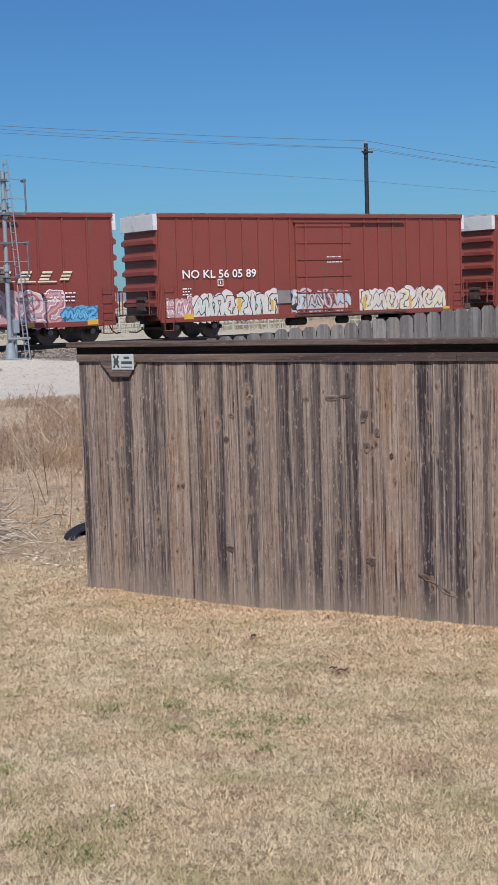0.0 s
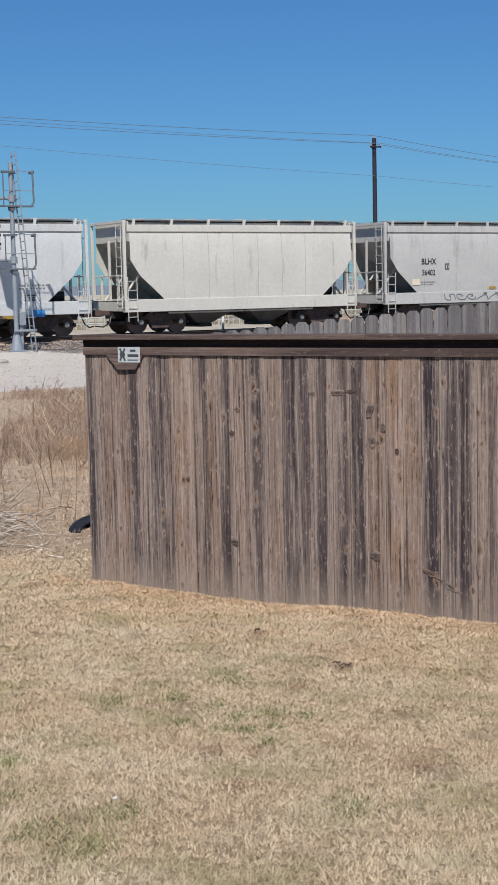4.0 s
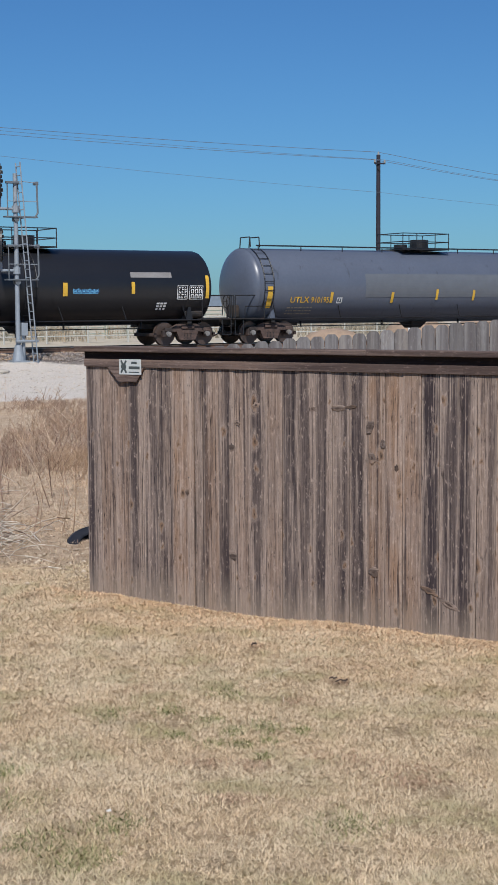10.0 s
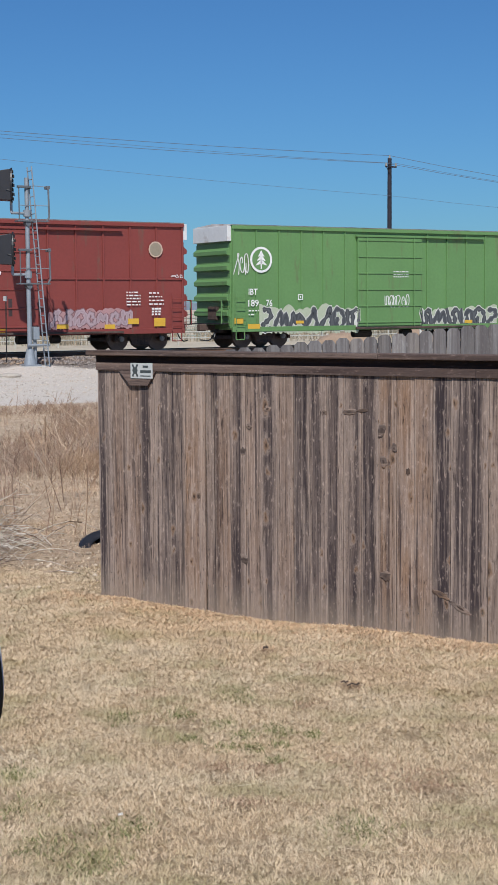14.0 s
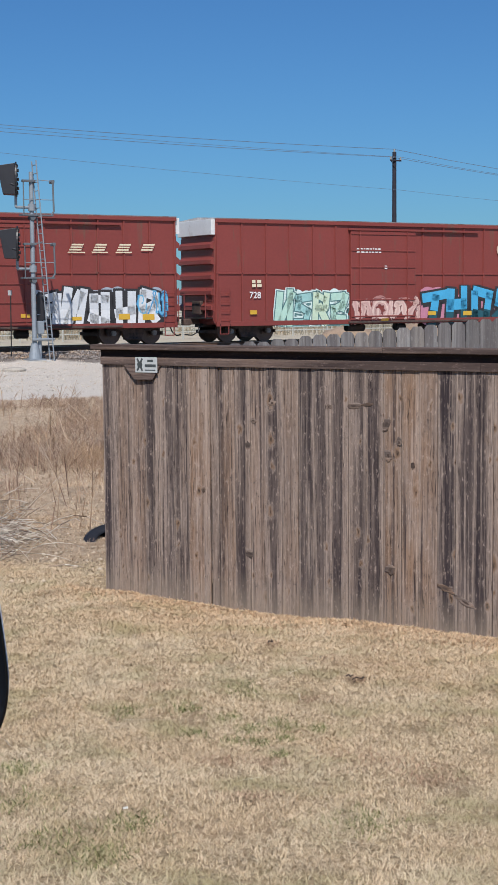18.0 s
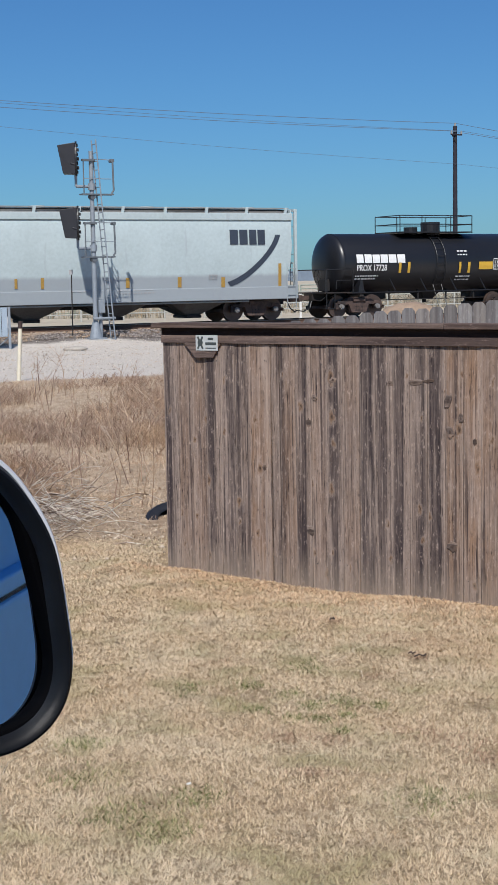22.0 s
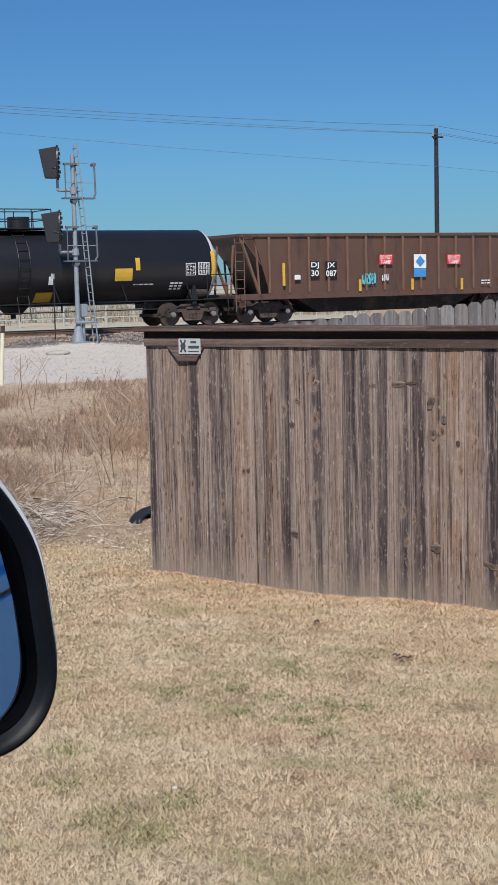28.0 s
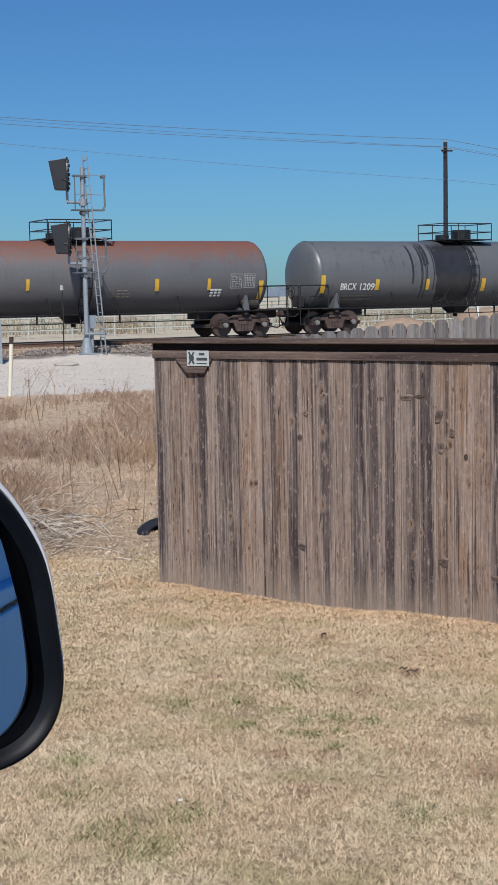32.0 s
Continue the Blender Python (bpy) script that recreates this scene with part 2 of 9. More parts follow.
    dirt = mix(maths("MULTIPLY", step(fine, 0.55, 0.8), 0.5), dirt, (0.6, 0.52, 0.42))
    weeds = mix(step(mid, 0.35, 0.7), (0.38, 0.285, 0.20), (0.58, 0.46, 0.335))
    weeds = mix(maths("MULTIPLY", step(fine, 0.5, 0.8), 0.5), weeds, (0.30, 0.21, 0.15))
    gravel = mix(step(fine, 0.35, 0.65), (0.46, 0.41, 0.355), (0.68, 0.62, 0.55))
    gravel = mix(maths("MULTIPLY", step(mid, 0.55, 0.7), 0.5), gravel, (0.46, 0.405, 0.34))
    ballast = mix(step(fine, 0.4, 0.6), (0.10, 0.085, 0.075), (0.32, 0.28, 0.25))
    field = mix(step(wide, 0.3, 0.7), (0.43, 0.37, 0.28), (0.52, 0.46, 0.36))
    wy = maths("ADD", py, maths("MULTIPLY", maths("SUBTRACT", wide, 0.5), 1.6))
    col = mix(step(wy, 11.4, 12.4), lawn, dirt)
    col = mix(step(wy, 14.2, 15.6), col, weeds)
    rx = maths("SUBTRACT", maths("MULTIPLY", px, 0.55), py)    # line of the near edge of the gravel road
    wr = maths("ADD", rx, maths("MULTIPLY", maths("SUBTRACT", mid, 0.5), 1.2))
    col = mix(step(maths("MULTIPLY", wr, -1.0), 35.4, 36.2), col, gravel)
    col = mix(step(wob, -5.2, -4.4), col, ballast)
    col = mix(step(across, 3.5, 4.5), col, gravel)
    col = mix(step(wob, 12.0, 15.0), col, field)
    link(col, bsdf.inputs["Base Color"])
    bp = n.new("ShaderNodeBump")
    bp.inputs["Strength"].default_value, bp.inputs["Distance"].default_value = 0.7, 0.03
    link(fine, bp.inputs["Height"])
    link(bp.outputs[0], bsdf.inputs["Normal"])
    me = raw_mesh("ground", verts.tolist(), faces.tolist(), m)
    for p in me.polygons:
        p.use_smooth = True
    tagged(new("ground", me), "dry winter lawn, dirt, gravel and fields", "ground", kind="structure")


ground()


def rails():
    rust = material("rail rust", (0.13, 0.075, 0.05), rough=0.75, vary=0.25, scale=2, fine=30)
    shine = material("rail head", (0.30, 0.26, 0.23), rough=0.35, metal=0.7, vary=0.1)
    track = thing("railway_track", "straight railway track on wooden ties in gravel ballast", "railway track", TRACK_POSE, kind="structure")
    for y in (-0.7525, 0.7525):
        bm = bm_()
        prof = [(-0.075, 0.37), (0.075, 0.37), (0.075, 0.385), (0.012, 0.41), (0.012, 0.49), (0.036, 0.505), (0.036, 0.53), (-0.036, 0.53), (-0.036, 0.505), (-0.012, 0.49), (-0.012, 0.41), (-0.075, 0.385)]
        loft(bm, [[(x, y + a, z) for a, z in prof] for x in (-470.0, 470.0)])
        part("rail", bm, rust, track)
        part("rail_head", box(bm_(), -470, 470, y - 0.034, y + 0.034, 0.5305, RAIL_Z), shine, track, "polished running surface")
    tie = finish(box(bm_(), -0.115, 0.115, -1.3, 1.3, 0.2, 0.365, 0.012), "tie", material("creosoted timber", (0.085, 0.065, 0.052), rough=0.9, vary=0.3, scale=3, fine=40, piece=0.5))
    for i in range(-70, 110):
        ob = part("tie", tie, None, track)
        ob.location = (i * 0.495 + random.uniform(-0.03, 0.03), random.uniform(-0.03, 0.03), random.uniform(-0.01, 0.01))
    far = bm_()
    for i in list(range(-940, -70)) + list(range(110, 940)):
        box(far, i * 0.5 - 0.11, i * 0.5 + 0.11, -1.3, 1.3, 0.25, 0.365)
    part("far_ties", far, tie.materials[0], track)["kind"] = "stuff"


rails()

# ---- freight cars: x along the train, y across it (the near side is negative), z up from the rail ----
CARS = []
SKIN = {}    # by car: the y of its near side at (x, z)


def meshes_of_bogie():
    bm = bm_()
    for y in (-1.0, 1.0):
        prism(bm, [(-1.12, 0.36), (-1.12, 0.60), (-0.98, 0.68), (-0.72, 0.70), (-0.42, 0.86), (0.42, 0.86), (0.72, 0.70), (0.98, 0.68), (1.12, 0.60), (1.12, 0.36),
                   (0.86, 0.36), (0.80, 0.52), (0.50, 0.56), (0.36, 0.22), (-0.36, 0.22), (-0.50, 0.56), (-0.80, 0.52), (-0.86, 0.36)], y - 0.09, y + 0.09)
    box(bm, -0.2, 0.2, -1.1, 1.1, 0.46, 0.66, 0.02)
    for y in (-1.0, 1.0):
        for x in (-0.89, 0.89):
            box(bm, x - 0.16, x + 0.16, y - 0.13, y + 0.13, 0.56, 0.70, 0.02)
        box(bm, -0.30, 0.30, y - 0.15, y + 0.15, 0.66, 0.80, 0.02)
        box(bm, -0.34, 0.34, y - 0.14, y + 0.14, 0.20, 0.26, 0.02)
    for x in (-1.36, -0.40, 0.40, 1.36):
        box(bm, x - 0.05, x + 0.05, -0.9, 0.9, 0.36, 0.50, 0.01)
    frame_ = finish(bm, "bogie_frame", STEEL_RUST)
    bm = bm_()
    for x in (-0.15, 0.0, 0.15):
        rod(bm, (x, 0, 0.25), (x, 0, 0.50), 0.06, 10)
        for k in range(4):
            rod(bm, (x, 0, 0.27 + 0.055 * k), (x, 0, 0.295 + 0.055 * k), 0.08, 10)
    springs = finish(bm, "springs", STEEL_DARK)
    bm = bm_()
    for s in (-1, 1):
        y = s * 0.7525
        rod(bm, (0, y - 0.065, 0), (0, y + 0.065, 0), 0.4575, 36)
        rod(bm, (0, y - s * 0.085, 0), (0, y - s * 0.06, 0), 0.485, 36)
        rod(bm, (0, y + s * 0.06, 0), (0, y + s * 0.10, 0), 0.16, 16)
        rod(bm, (0, s * 0.8, 0), (0, s * 1.14, 0), 0.10, 14)
        for k in range(3):
            a = k * 2.0944
            rod(bm, (0.05 * math.cos(a), s * 1.13, 0.05 * math.sin(a)), (0.05 * math.cos(a), s * 1.165, 0.05 * math.sin(a)), 0.018, 6)
    rod(bm, (0, -0.8, 0), (0, 0.8, 0), 0.085, 12)
    wheels = finish(bm, "wheelset", TREAD, True)
    bm = bm_()
    rod(bm, (0, -1.20, 0.4575), (0, -1.09, 0.4575), 0.105, 14)
    rod(bm, (0, -1.225, 0.4575), (0, -1.20, 0.4575), 0.06, 10)
    return frame_, springs, wheels, finish(bm, "bearing_cap", material("worn bearing steel", (0.24, 0.225, 0.21), rough=0.55, metal=0.3, vary=0.25, scale=8))


BOGIE = meshes_of_bogie()


def add_bogies(car, half):
    """Two bogies whose centres are half metres from the middle."""
    for sx in (-half, half):
        f = part("bogie", BOGIE[0], None, car, "rusty cast steel bogie")
        f.location = (sx, 0, 0)
        for y in (-1.02, 1.02):
            part("spring_nest", BOGIE[1], None, f).location = (0, y, 0)
        for ax in (-0.89, 0.89):
            part("bearing_cap", BOGIE[3], None, f, "pale worn bearing cap").location = (ax, 0, 0)
            w = part("wheelset", BOGIE[2], None, f, "steel wheels on an axle")
            w.location = (ax, 0, 0.4575)


def add_couplers(car, half):
    """Couplers and hoses beyond the end sills at plus and minus half."""
    for s in (-1, 1):
        bm = bm_()
        box(bm, *sorted((s * (half - 0.1), s * (half + 0.42))), -0.10, 0.10, 0.74, 0.94, 0.02)
        box(bm, *sorted((s * (half + 0.36), s * (half + 0.68))), -0.17, 0.13, 0.70, 0.98, 0.04)
        part("coupler", bm, STEEL_RUST, car)
        bm = bm_()
        pipe(bm, [(s * (half + 0.1), -0.45, 0.72), (s * (half + 0.2), -0.5, 0.45), (s * (half + 0.45), -0.4, 0.3), (s * (half + 0.72), -0.25, 0.34)], 0.025)
        part("air_hose", bm, BLACK_PAINT, car)


def add_ladder(car, x, y, z0, z1, width=0.4, mat=None, rungs=4, along="x"):
    bm = bm_()
    w = width / 2
    for s in (-w, w):
        a = (x + s, y) if along == "x" else (x, y + s)
        rod(bm, (*a, z0), (*a, z1), 0.018, 6)
    for k in range(rungs):
        z = z0 + (z1 - z0) * (k + 0.5) / rungs
        if along == "x":
            rod(bm, (x - w, y - 0.02, z), (x + w, y - 0.02, z), 0.014, 6)
        else:
            rod(bm, (x - 0.02, y - w, z), (x - 0.02, y + w, z), 0.014, 6)
    return part("ladder", bm, mat, car)


def start_car(name, label, category, left, right):
    """A car whose body lies from left to right along the train, where 0 is the place that passes the middle of the track at the start."""
    mid = (left + right) / 2
    car = thing(name, label, category, TRACK_POSE @ Matrix.Translation((mid, 0, RAIL_Z)), group="cars of the freight train")
    CARS.append((car, mid))
    return car, (right - left) / 2


def boxcar(label, left, right, mat, ribs=14, mid_rail=False, door=(-1.6, 1.85), end_top=None, plug=True):
    car, h = start_car("boxcar", label, "freight car", left, right)
    y0, z0, z1 = -1.45, 0.74, 4.97
    end_top = end_top or material("worn white end paint", (0.62, 0.625, 0.62), rough=0.6, vary=0.06, scale=2, fine=15, stain=(0.42, 0.39, 0.37), stain_amount=0.2)
    part("body", box(bm_(), -h, h, y0, -y0, z0, z1, 0.02), mat, car)
    bm = bm_()
    loft(bm, [[(x, -1.50, z1 + 0.002), (x, -1.525, z1 + 0.04), (x, 0, z1 + 0.125), (x, 1.525, z1 + 0.04), (x, 1.50, z1 + 0.002)] for x in (-h - 0.03, h + 0.03)])
    part("roof", bm, material("galvanised roof", (0.45, 0.42, 0.40), rough=0.6, vary=0.2, scale=1, fine=10, stain=(0.25, 0.09, 0.05), stain_amount=0.5), car)
    part("top_chord", box(bm_(), -h, h, -1.535, -1.45, z1 - 0.14, z1, 0.01), mat, car)
    part("side_sill", box(bm_(), -h, h, -1.52, -1.40, 0.66, 0.86, 0.01), mat, car)
    d0, d1 = door
    post = finish(box(bm_(), -0.035, 0.035, -1.50, -1.44, 0.86, z1 - 0.14, 0.01), "side_post", mat)
    for i in range(ribs + 1):
        x = -h + 0.06 + (2 * h - 0.12) * i / ribs
        if d0 - 0.1 < x < d1 + 0.1:
            continue
        part("side_post", post, None, car).location = (x, 0, 0)
    if mid_rail:
        for a, b in ((-h, d0), (d1, h)):
            part("mid_rail", box(bm_(), a, b, -1.50, -1.44, 2.76, 2.83, 0.01), mat, car)
    dr = part("door", box(bm_(), d0, d1, -1.56, -1.45, 0.82, 4.62, 0.02), mat, car)
    for k in range(6):
        z = 0.95 + k * 0.7
        part("door_rib", box(bm_(), d0 + 0.02, d1 - 0.02, -1.595, -1.555, z, z + 0.06, 0.012), mat, dr)
    for x in (d0 + 0.45, d0 + 0.95 * (d1 - d0) - 0.3) if plug else ():
        part("lock_rod", rod(bm_(), (x, -1.615, 0.8), (x, -1.615, 4.6), 0.024, 8), mat, dr)
    part("door_track", box(bm_(), d0 - 0.1, min(h, d1 + (d1 - d0) * 1.02), -1.63, -1.50, 0.70, 0.78, 0.01), STEEL_RUST, car)
    part("door_track", box(bm_(), d0 - 0.1, min(h, d1 + (d1 - d0) * 1.02), -1.60, -1.50, 4.62, 4.70, 0.01), mat, car)
    for s in (-1, 1):
        e = part("end_panel", box(bm_(), *sorted((s * h, s * (h + 0.05))), -1.40, 1.40, 0.80, 4.25, 0.01), mat, car)
        for k in range(5):      # deep pressed ledges across the end
            z = 1.28 + k * 0.62
            prof = [(s * (h + 0.04), z), (s * (h + 0.20), z + 0.05), (s * (h + 0.20), z + 0.20), (s * (h + 0.04), z + 0.32)]
            bm = bm_()
            loft(bm, [[(px, yy, pz) for px, pz in prof] for yy in (-1.38, 1.38)])
            part("end_corrugation", bm, mat, e)
        part("end_top_panel", box(bm_(), *sorted((s * h, s * (h + 0.19))), -1.42, 1.42, 4.34, z1 - 0.01, 0.01), end_top, car, "white painted end panel")
        part("crossover_platform", box(bm_(), *sorted((s * h, s * (h + 0.45))), -1.3, 1.3, 0.98, 1.02), STEEL_DARK, car)
        add_ladder(car, s * (h - 0.36), -1.56, 0.75, 2.2, 0.46, mat, 4)
        add_ladder(car, s * (h + 0.12), -1.15, 0.9, 2.2, 0.5, mat, 4, along="y")
        bm = bm_()
        pipe(bm, [(s * (h + 0.42), -1.3, 1.0), (s * (h + 0.42), -1.3, 1.95), (s * (h + 0.42), 1.3, 1.95), (s * (h + 0.42), 1.3, 1.0)], 0.022)
        part("handrail", bm, mat, car)
        bm = bm_()
        pipe(bm, [(s * (h - 0.15), -1.5, 0.7), (s * (h - 0.15), -1.5, 0.35), (s * (h - 0.55), -1.5, 0.35), (s * (h - 0.55), -1.5, 0.7)], 0.02)
        part("step", bm, mat, car)
    SKIN[car.name] = lambda x, z: -1.566 if d0 < x < d1 and z > 0.83 else -1.502
    part("brake_gear", box(bm_(), -h - 0.22, -h - 0.06, -0.5, 0.2, 1.15, 1.7, 0.03), STEEL_RUST, car)
    part("underframe", box(bm_(), -h, h, -0.35, 0.35, 0.62, 0.9), STEEL_DARK, car)
    for x, w in ((-1.4, 0.9), (1.2, 0.5), (2.6, 0.35)):
        part("air_tank", rod(bm_(), (x, -0.9, 0.5), (x + w, -0.9, 0.5), 0.17, 12), STEEL_DARK, car)
    add_bogies(car, h - 1.75)
    add_couplers(car, h + 0.1)
    return car, h


ROOF_GREY = material("dull weathered roof", (0.20, 0.198, 0.19), rough=0.8, vary=0.2, scale=1.5, fine=14, stain=(0.11, 0.10, 0.09), stain_amount=0.5)


SEAM = material("grimy weld seam", (0.37, 0.355, 0.33), rough=0.8, vary=0.3, scale=2, fine=12)
OCHRE = material("dirty yellow reflector", (0.36, 0.215, 0.045), rough=0.5, vary=0.15, scale=8)


def skinned(car, verts2, faces, lift, name, mat, label=""):
    """A thin coat of paint: points (x, z) laid onto the near side of a car."""
    ob = car[0]
    skin = SKIN[ob.name]
    me = raw_mesh(name, [(x, skin(x, z) - lift, z) for x, z in verts2], faces, mat)
    return part(name, me, None, ob, label)


def hopper(label, left, right, mat, bays=4, cut=1.5, end_high=2.65, trim=None, seams=True):
    """A covered hopper car with rounded sides, slope-cut ends and a roof walk."""
    car, h = start_car("covered_hopper_car", label, "freight car", left, right)
    trim = trim or mat
    prof = [(1.485, 1.34), (1.50, 1.7), (1.52, 2.3), (1.525, 2.9), (1.50, 3.5), (1.46, 3.86), (1.40, 4.06), (1.24, 4.30), (1.0, 4.41), (0.5, 4.46), (0.0, 4.48)]

    def reach(z):
        if z >= end_high:
            return h - 0.28
        return h - 0.28 - cut * (end_high - z) / (end_high - 1.34)
    ring = [(y, z) for y, z in prof]
    ring = [(-y, z) for y, z in ring] + [(y, z) for y, z in ring[-2::-1]]
    full = []
    for y, z in ring:
        full.append((y, z))
    bm = bm_()
    loft(bm, [[(s * reach(z), y, z) for y, z in full] for s in (-1, 1)], cap=False)
    for s in (-1, 1):      # end walls, with the slope below
        def slope(z):
            return h - 0.30 if z > 3.75 else h - 0.30 - 2.5 * (3.75 - z) / (3.75 - 1.34)
        col = [(bm.verts.new((s * slope(z), 0.01 - y, z)), bm.verts.new((s * slope(z), y - 0.01, z))) for y, z in prof]
        for (a, b), (c, d) in zip(col, col[1:]):
            bm.faces.new((a, b, d, c))
    body = part("body", bm, mat, car, smooth=True)
    top = [(-1.412, 4.082), (-1.252, 4.318), (-1.003, 4.428), (-0.5, 4.476), (0.0, 4.494), (0.5, 4.476), (1.003, 4.428), (1.252, 4.318), (1.412, 4.082)]
    part("roof", loft(bm_(), [[(x, y, z) for y, z in top] for x in (-h + 0.34, h - 0.34)], close=False, cap=False), ROOF_GREY, car, "dull grey weathered roof")
    body.data.update()
    part("top_chord", box(bm_(), -h + 0.2, h - 0.2, -1.49, -1.36, 4.0, 4.27, 0.015), mat, car)
    part("side_sill", box(bm_(), -h, h, -1.53, -1.30, 0.86, 1.36, 0.02), trim, car)
    part("side_sill", box(bm_(), -h, h, 1.30, 1.53, 0.86, 1.36, 0.02), trim, car)
    part("centre_sill", box(bm_(), -h, h, -0.3, 0.3, 0.62, 0.92), STEEL_DARK, car)
    zs, ys = [z for y, z in prof[:7]], [y for y, z in prof[:7]]
    SKIN[car.name] = lambda x, z: -1.536 if z < 1.34 else -float(np.interp(z, zs, ys)) - 0.006
    for i in range(1, 9):      # weld seams down the side sheets
        x = -h + 0.3 + (2 * h - 0.6) * i / 9
        strip = [(x + dx, z) for z in (1.37, 1.7, 2.3, 2.9, 3.5, 3.86, 3.98) for dx in (-0.011, 0.011)]
        if seams and abs(x) < h - cut - 0.5:
            skinned((car, h), strip, [(2 * k, 2 * k + 1, 2 * k + 3, 2 * k + 2) for k in range(6)], 0.004, "weld_seam", SEAM)
    # bays
    lo, hi = -h + 2.6, h - 2.6
    w = (hi - lo) / bays
    for i in range(bays):
        a, b = lo + w * i + 0.06, lo + w * (i + 1) - 0.06
        c = (a + b) / 2
        bm = bm_()
        loft(bm, [[(a, -1.25, 1.0), (b, -1.25, 1.0), (b, 1.25, 1.0), (a, 1.25, 1.0)], [(c - 0.28, -0.55, 0.30), (c + 0.28, -0.55, 0.30), (c + 0.28, 0.55, 0.30), (c - 0.28, 0.55, 0.30)]])
        # deep shade below the car is put into the bays' dark colour
        bay = part("hopper_bay", bm, material("grimy hopper steel in painted shade", (0.125, 0.12, 0.112), rough=0.75, vary=0.25, scale=2, fine=20, stain=(0.09, 0.075, 0.065), stain_amount=0.6), car)
        part("outlet_gate", box(bm_(), c - 0.32, c + 0.32, -0.65, 0.65, 0.18, 0.31, 0.02), STEEL_DARK, bay)
    # end slopes stand free over the bogies; posts carry the roof's end
    for s in (-1, 1):
        for y in (-1.44, 1.44):
            part("corner_post", box(bm_(), *sorted((s * (h - 0.12), s * h)), y - 0.05, y + 0.05, 1.3, 4.34, 0.01), trim, car)
        for y in (-0.7, 0.7):
            part("slope_brace", rod(bm_(), (s * (h - 0.1), y, 1.2), (s * (h - 1.35), y * 0.9, 2.6), 0.05, 8), trim, car)
        part("end_sill", box(bm_(), *sorted((s * (h - 0.25), s * h)), -1.5, 1.5, 0.9, 1.34, 0.02), trim, car)
        part("end_panel", box(bm_(), *sorted((s * (h - 0.28), s * (h - 0.24))), -1.44, 1.44, 3.62, 4.40, 0.01), trim, car)
        part("end_beam", box(bm_(), *sorted((s * (h - 0.14), s * h)), -1.49, 1.49, 4.34, 4.45, 0.01), trim, car)
        part("slope_stiffener", box(bm_(), *sorted((s * (h - 1.28), s * (h - 1.20))), -1.40, 1.40, 2.80, 2.95, 0.01), trim, car)
        for y in (-0.75, 0.0, 0.75):
            part("end_post", box(bm_(), *sorted((s * (h - 0.16), s * (h - 0.06))), y - 0.04, y + 0.04, 1.34, 2.35 if y else 3.7, 0.01), trim, car)
        part("end_platform", box(bm_(), *sorted((s * (h - 1.9), s * h)), -1.3, 1.3, 1.28, 1.33), STEEL_DARK, car)
        add_ladder(car, s * (h - 0.32), -1.55, 0.5, 2.25, 0.4, trim, 5)
        add_ladder(car, s * (h + 0.02), -1.1, 1.0, 4.3, 0.42, trim, 9, along="y")
        bm = bm_()
        pipe(bm, [(s * (h - 0.08), -1.3, 1.3), (s * (h - 0.08), -1.3, 2.3), (s * (h - 0.08), 1.3, 2.3), (s * (h - 0.08), 1.3, 1.3)], 0.02)
        part("handrail", bm, trim, car)
    part("brake_gear", box(bm_(), -h + 0.2, -h + 0.5, -0.6, 0.1, 1.4, 1.95, 0.03), STEEL_DARK, car)
    part("air_tank", rod(bm_(), (h - 1.5, -0.5, 1.55), (h - 0.7, -0.5, 1.55), 0.2, 12), STEEL_DARK, car)
    # roof walk: two gratings on brackets, hatches between
    grate = material("roof walk grating", (0.32, 0.32, 0.31), rough=0.6, metal=0.3, vary=0.15)
    for y in (-0.95, 0.95):
        part("roof_walk", box(bm_(), -h + 0.3, h - 0.3, y - 0.26, y + 0.26, 4.47, 4.50), grate, car)
    n = int(2 * h / 1.75)
    bracket = finish(prism(bm_(), [(-0.05, 4.2), (0.05, 4.2), (0.10, 4.5), (0.0, 4.5)], -1.42, -1.34), "walk_bracket", trim)
    for i in range(n + 1):
        x = -h + 0.5 + (2 * h - 1.0) * i / n
        part("walk_bracket", bracket, None, car).location = (x, 0, 0)
    part("roof_walk_edge", box(bm_(), -h + 0.3, h - 0.3, -1.34, -1.29, 4.455, 4.495), grate, car)
    hatch = finish(rod(bm_(), (0, 0, 4.44), (0, 0, 4.57), 0.32, 20), "hatch", trim)
    for i in range(8):
        part("hatch", hatch, None, car).location = (-h + 1.5 + (2 * h - 3) * i / 7, 0, 0)
    part("air_pipe", rod(bm_(), (-h + 2.0, -1.36, 0.80), (h - 2.2, -1.36, 0.80), 0.035, 8), trim, car)
    add_bogies(car, h - 1.75)
    add_couplers(car, h)
    return car, h


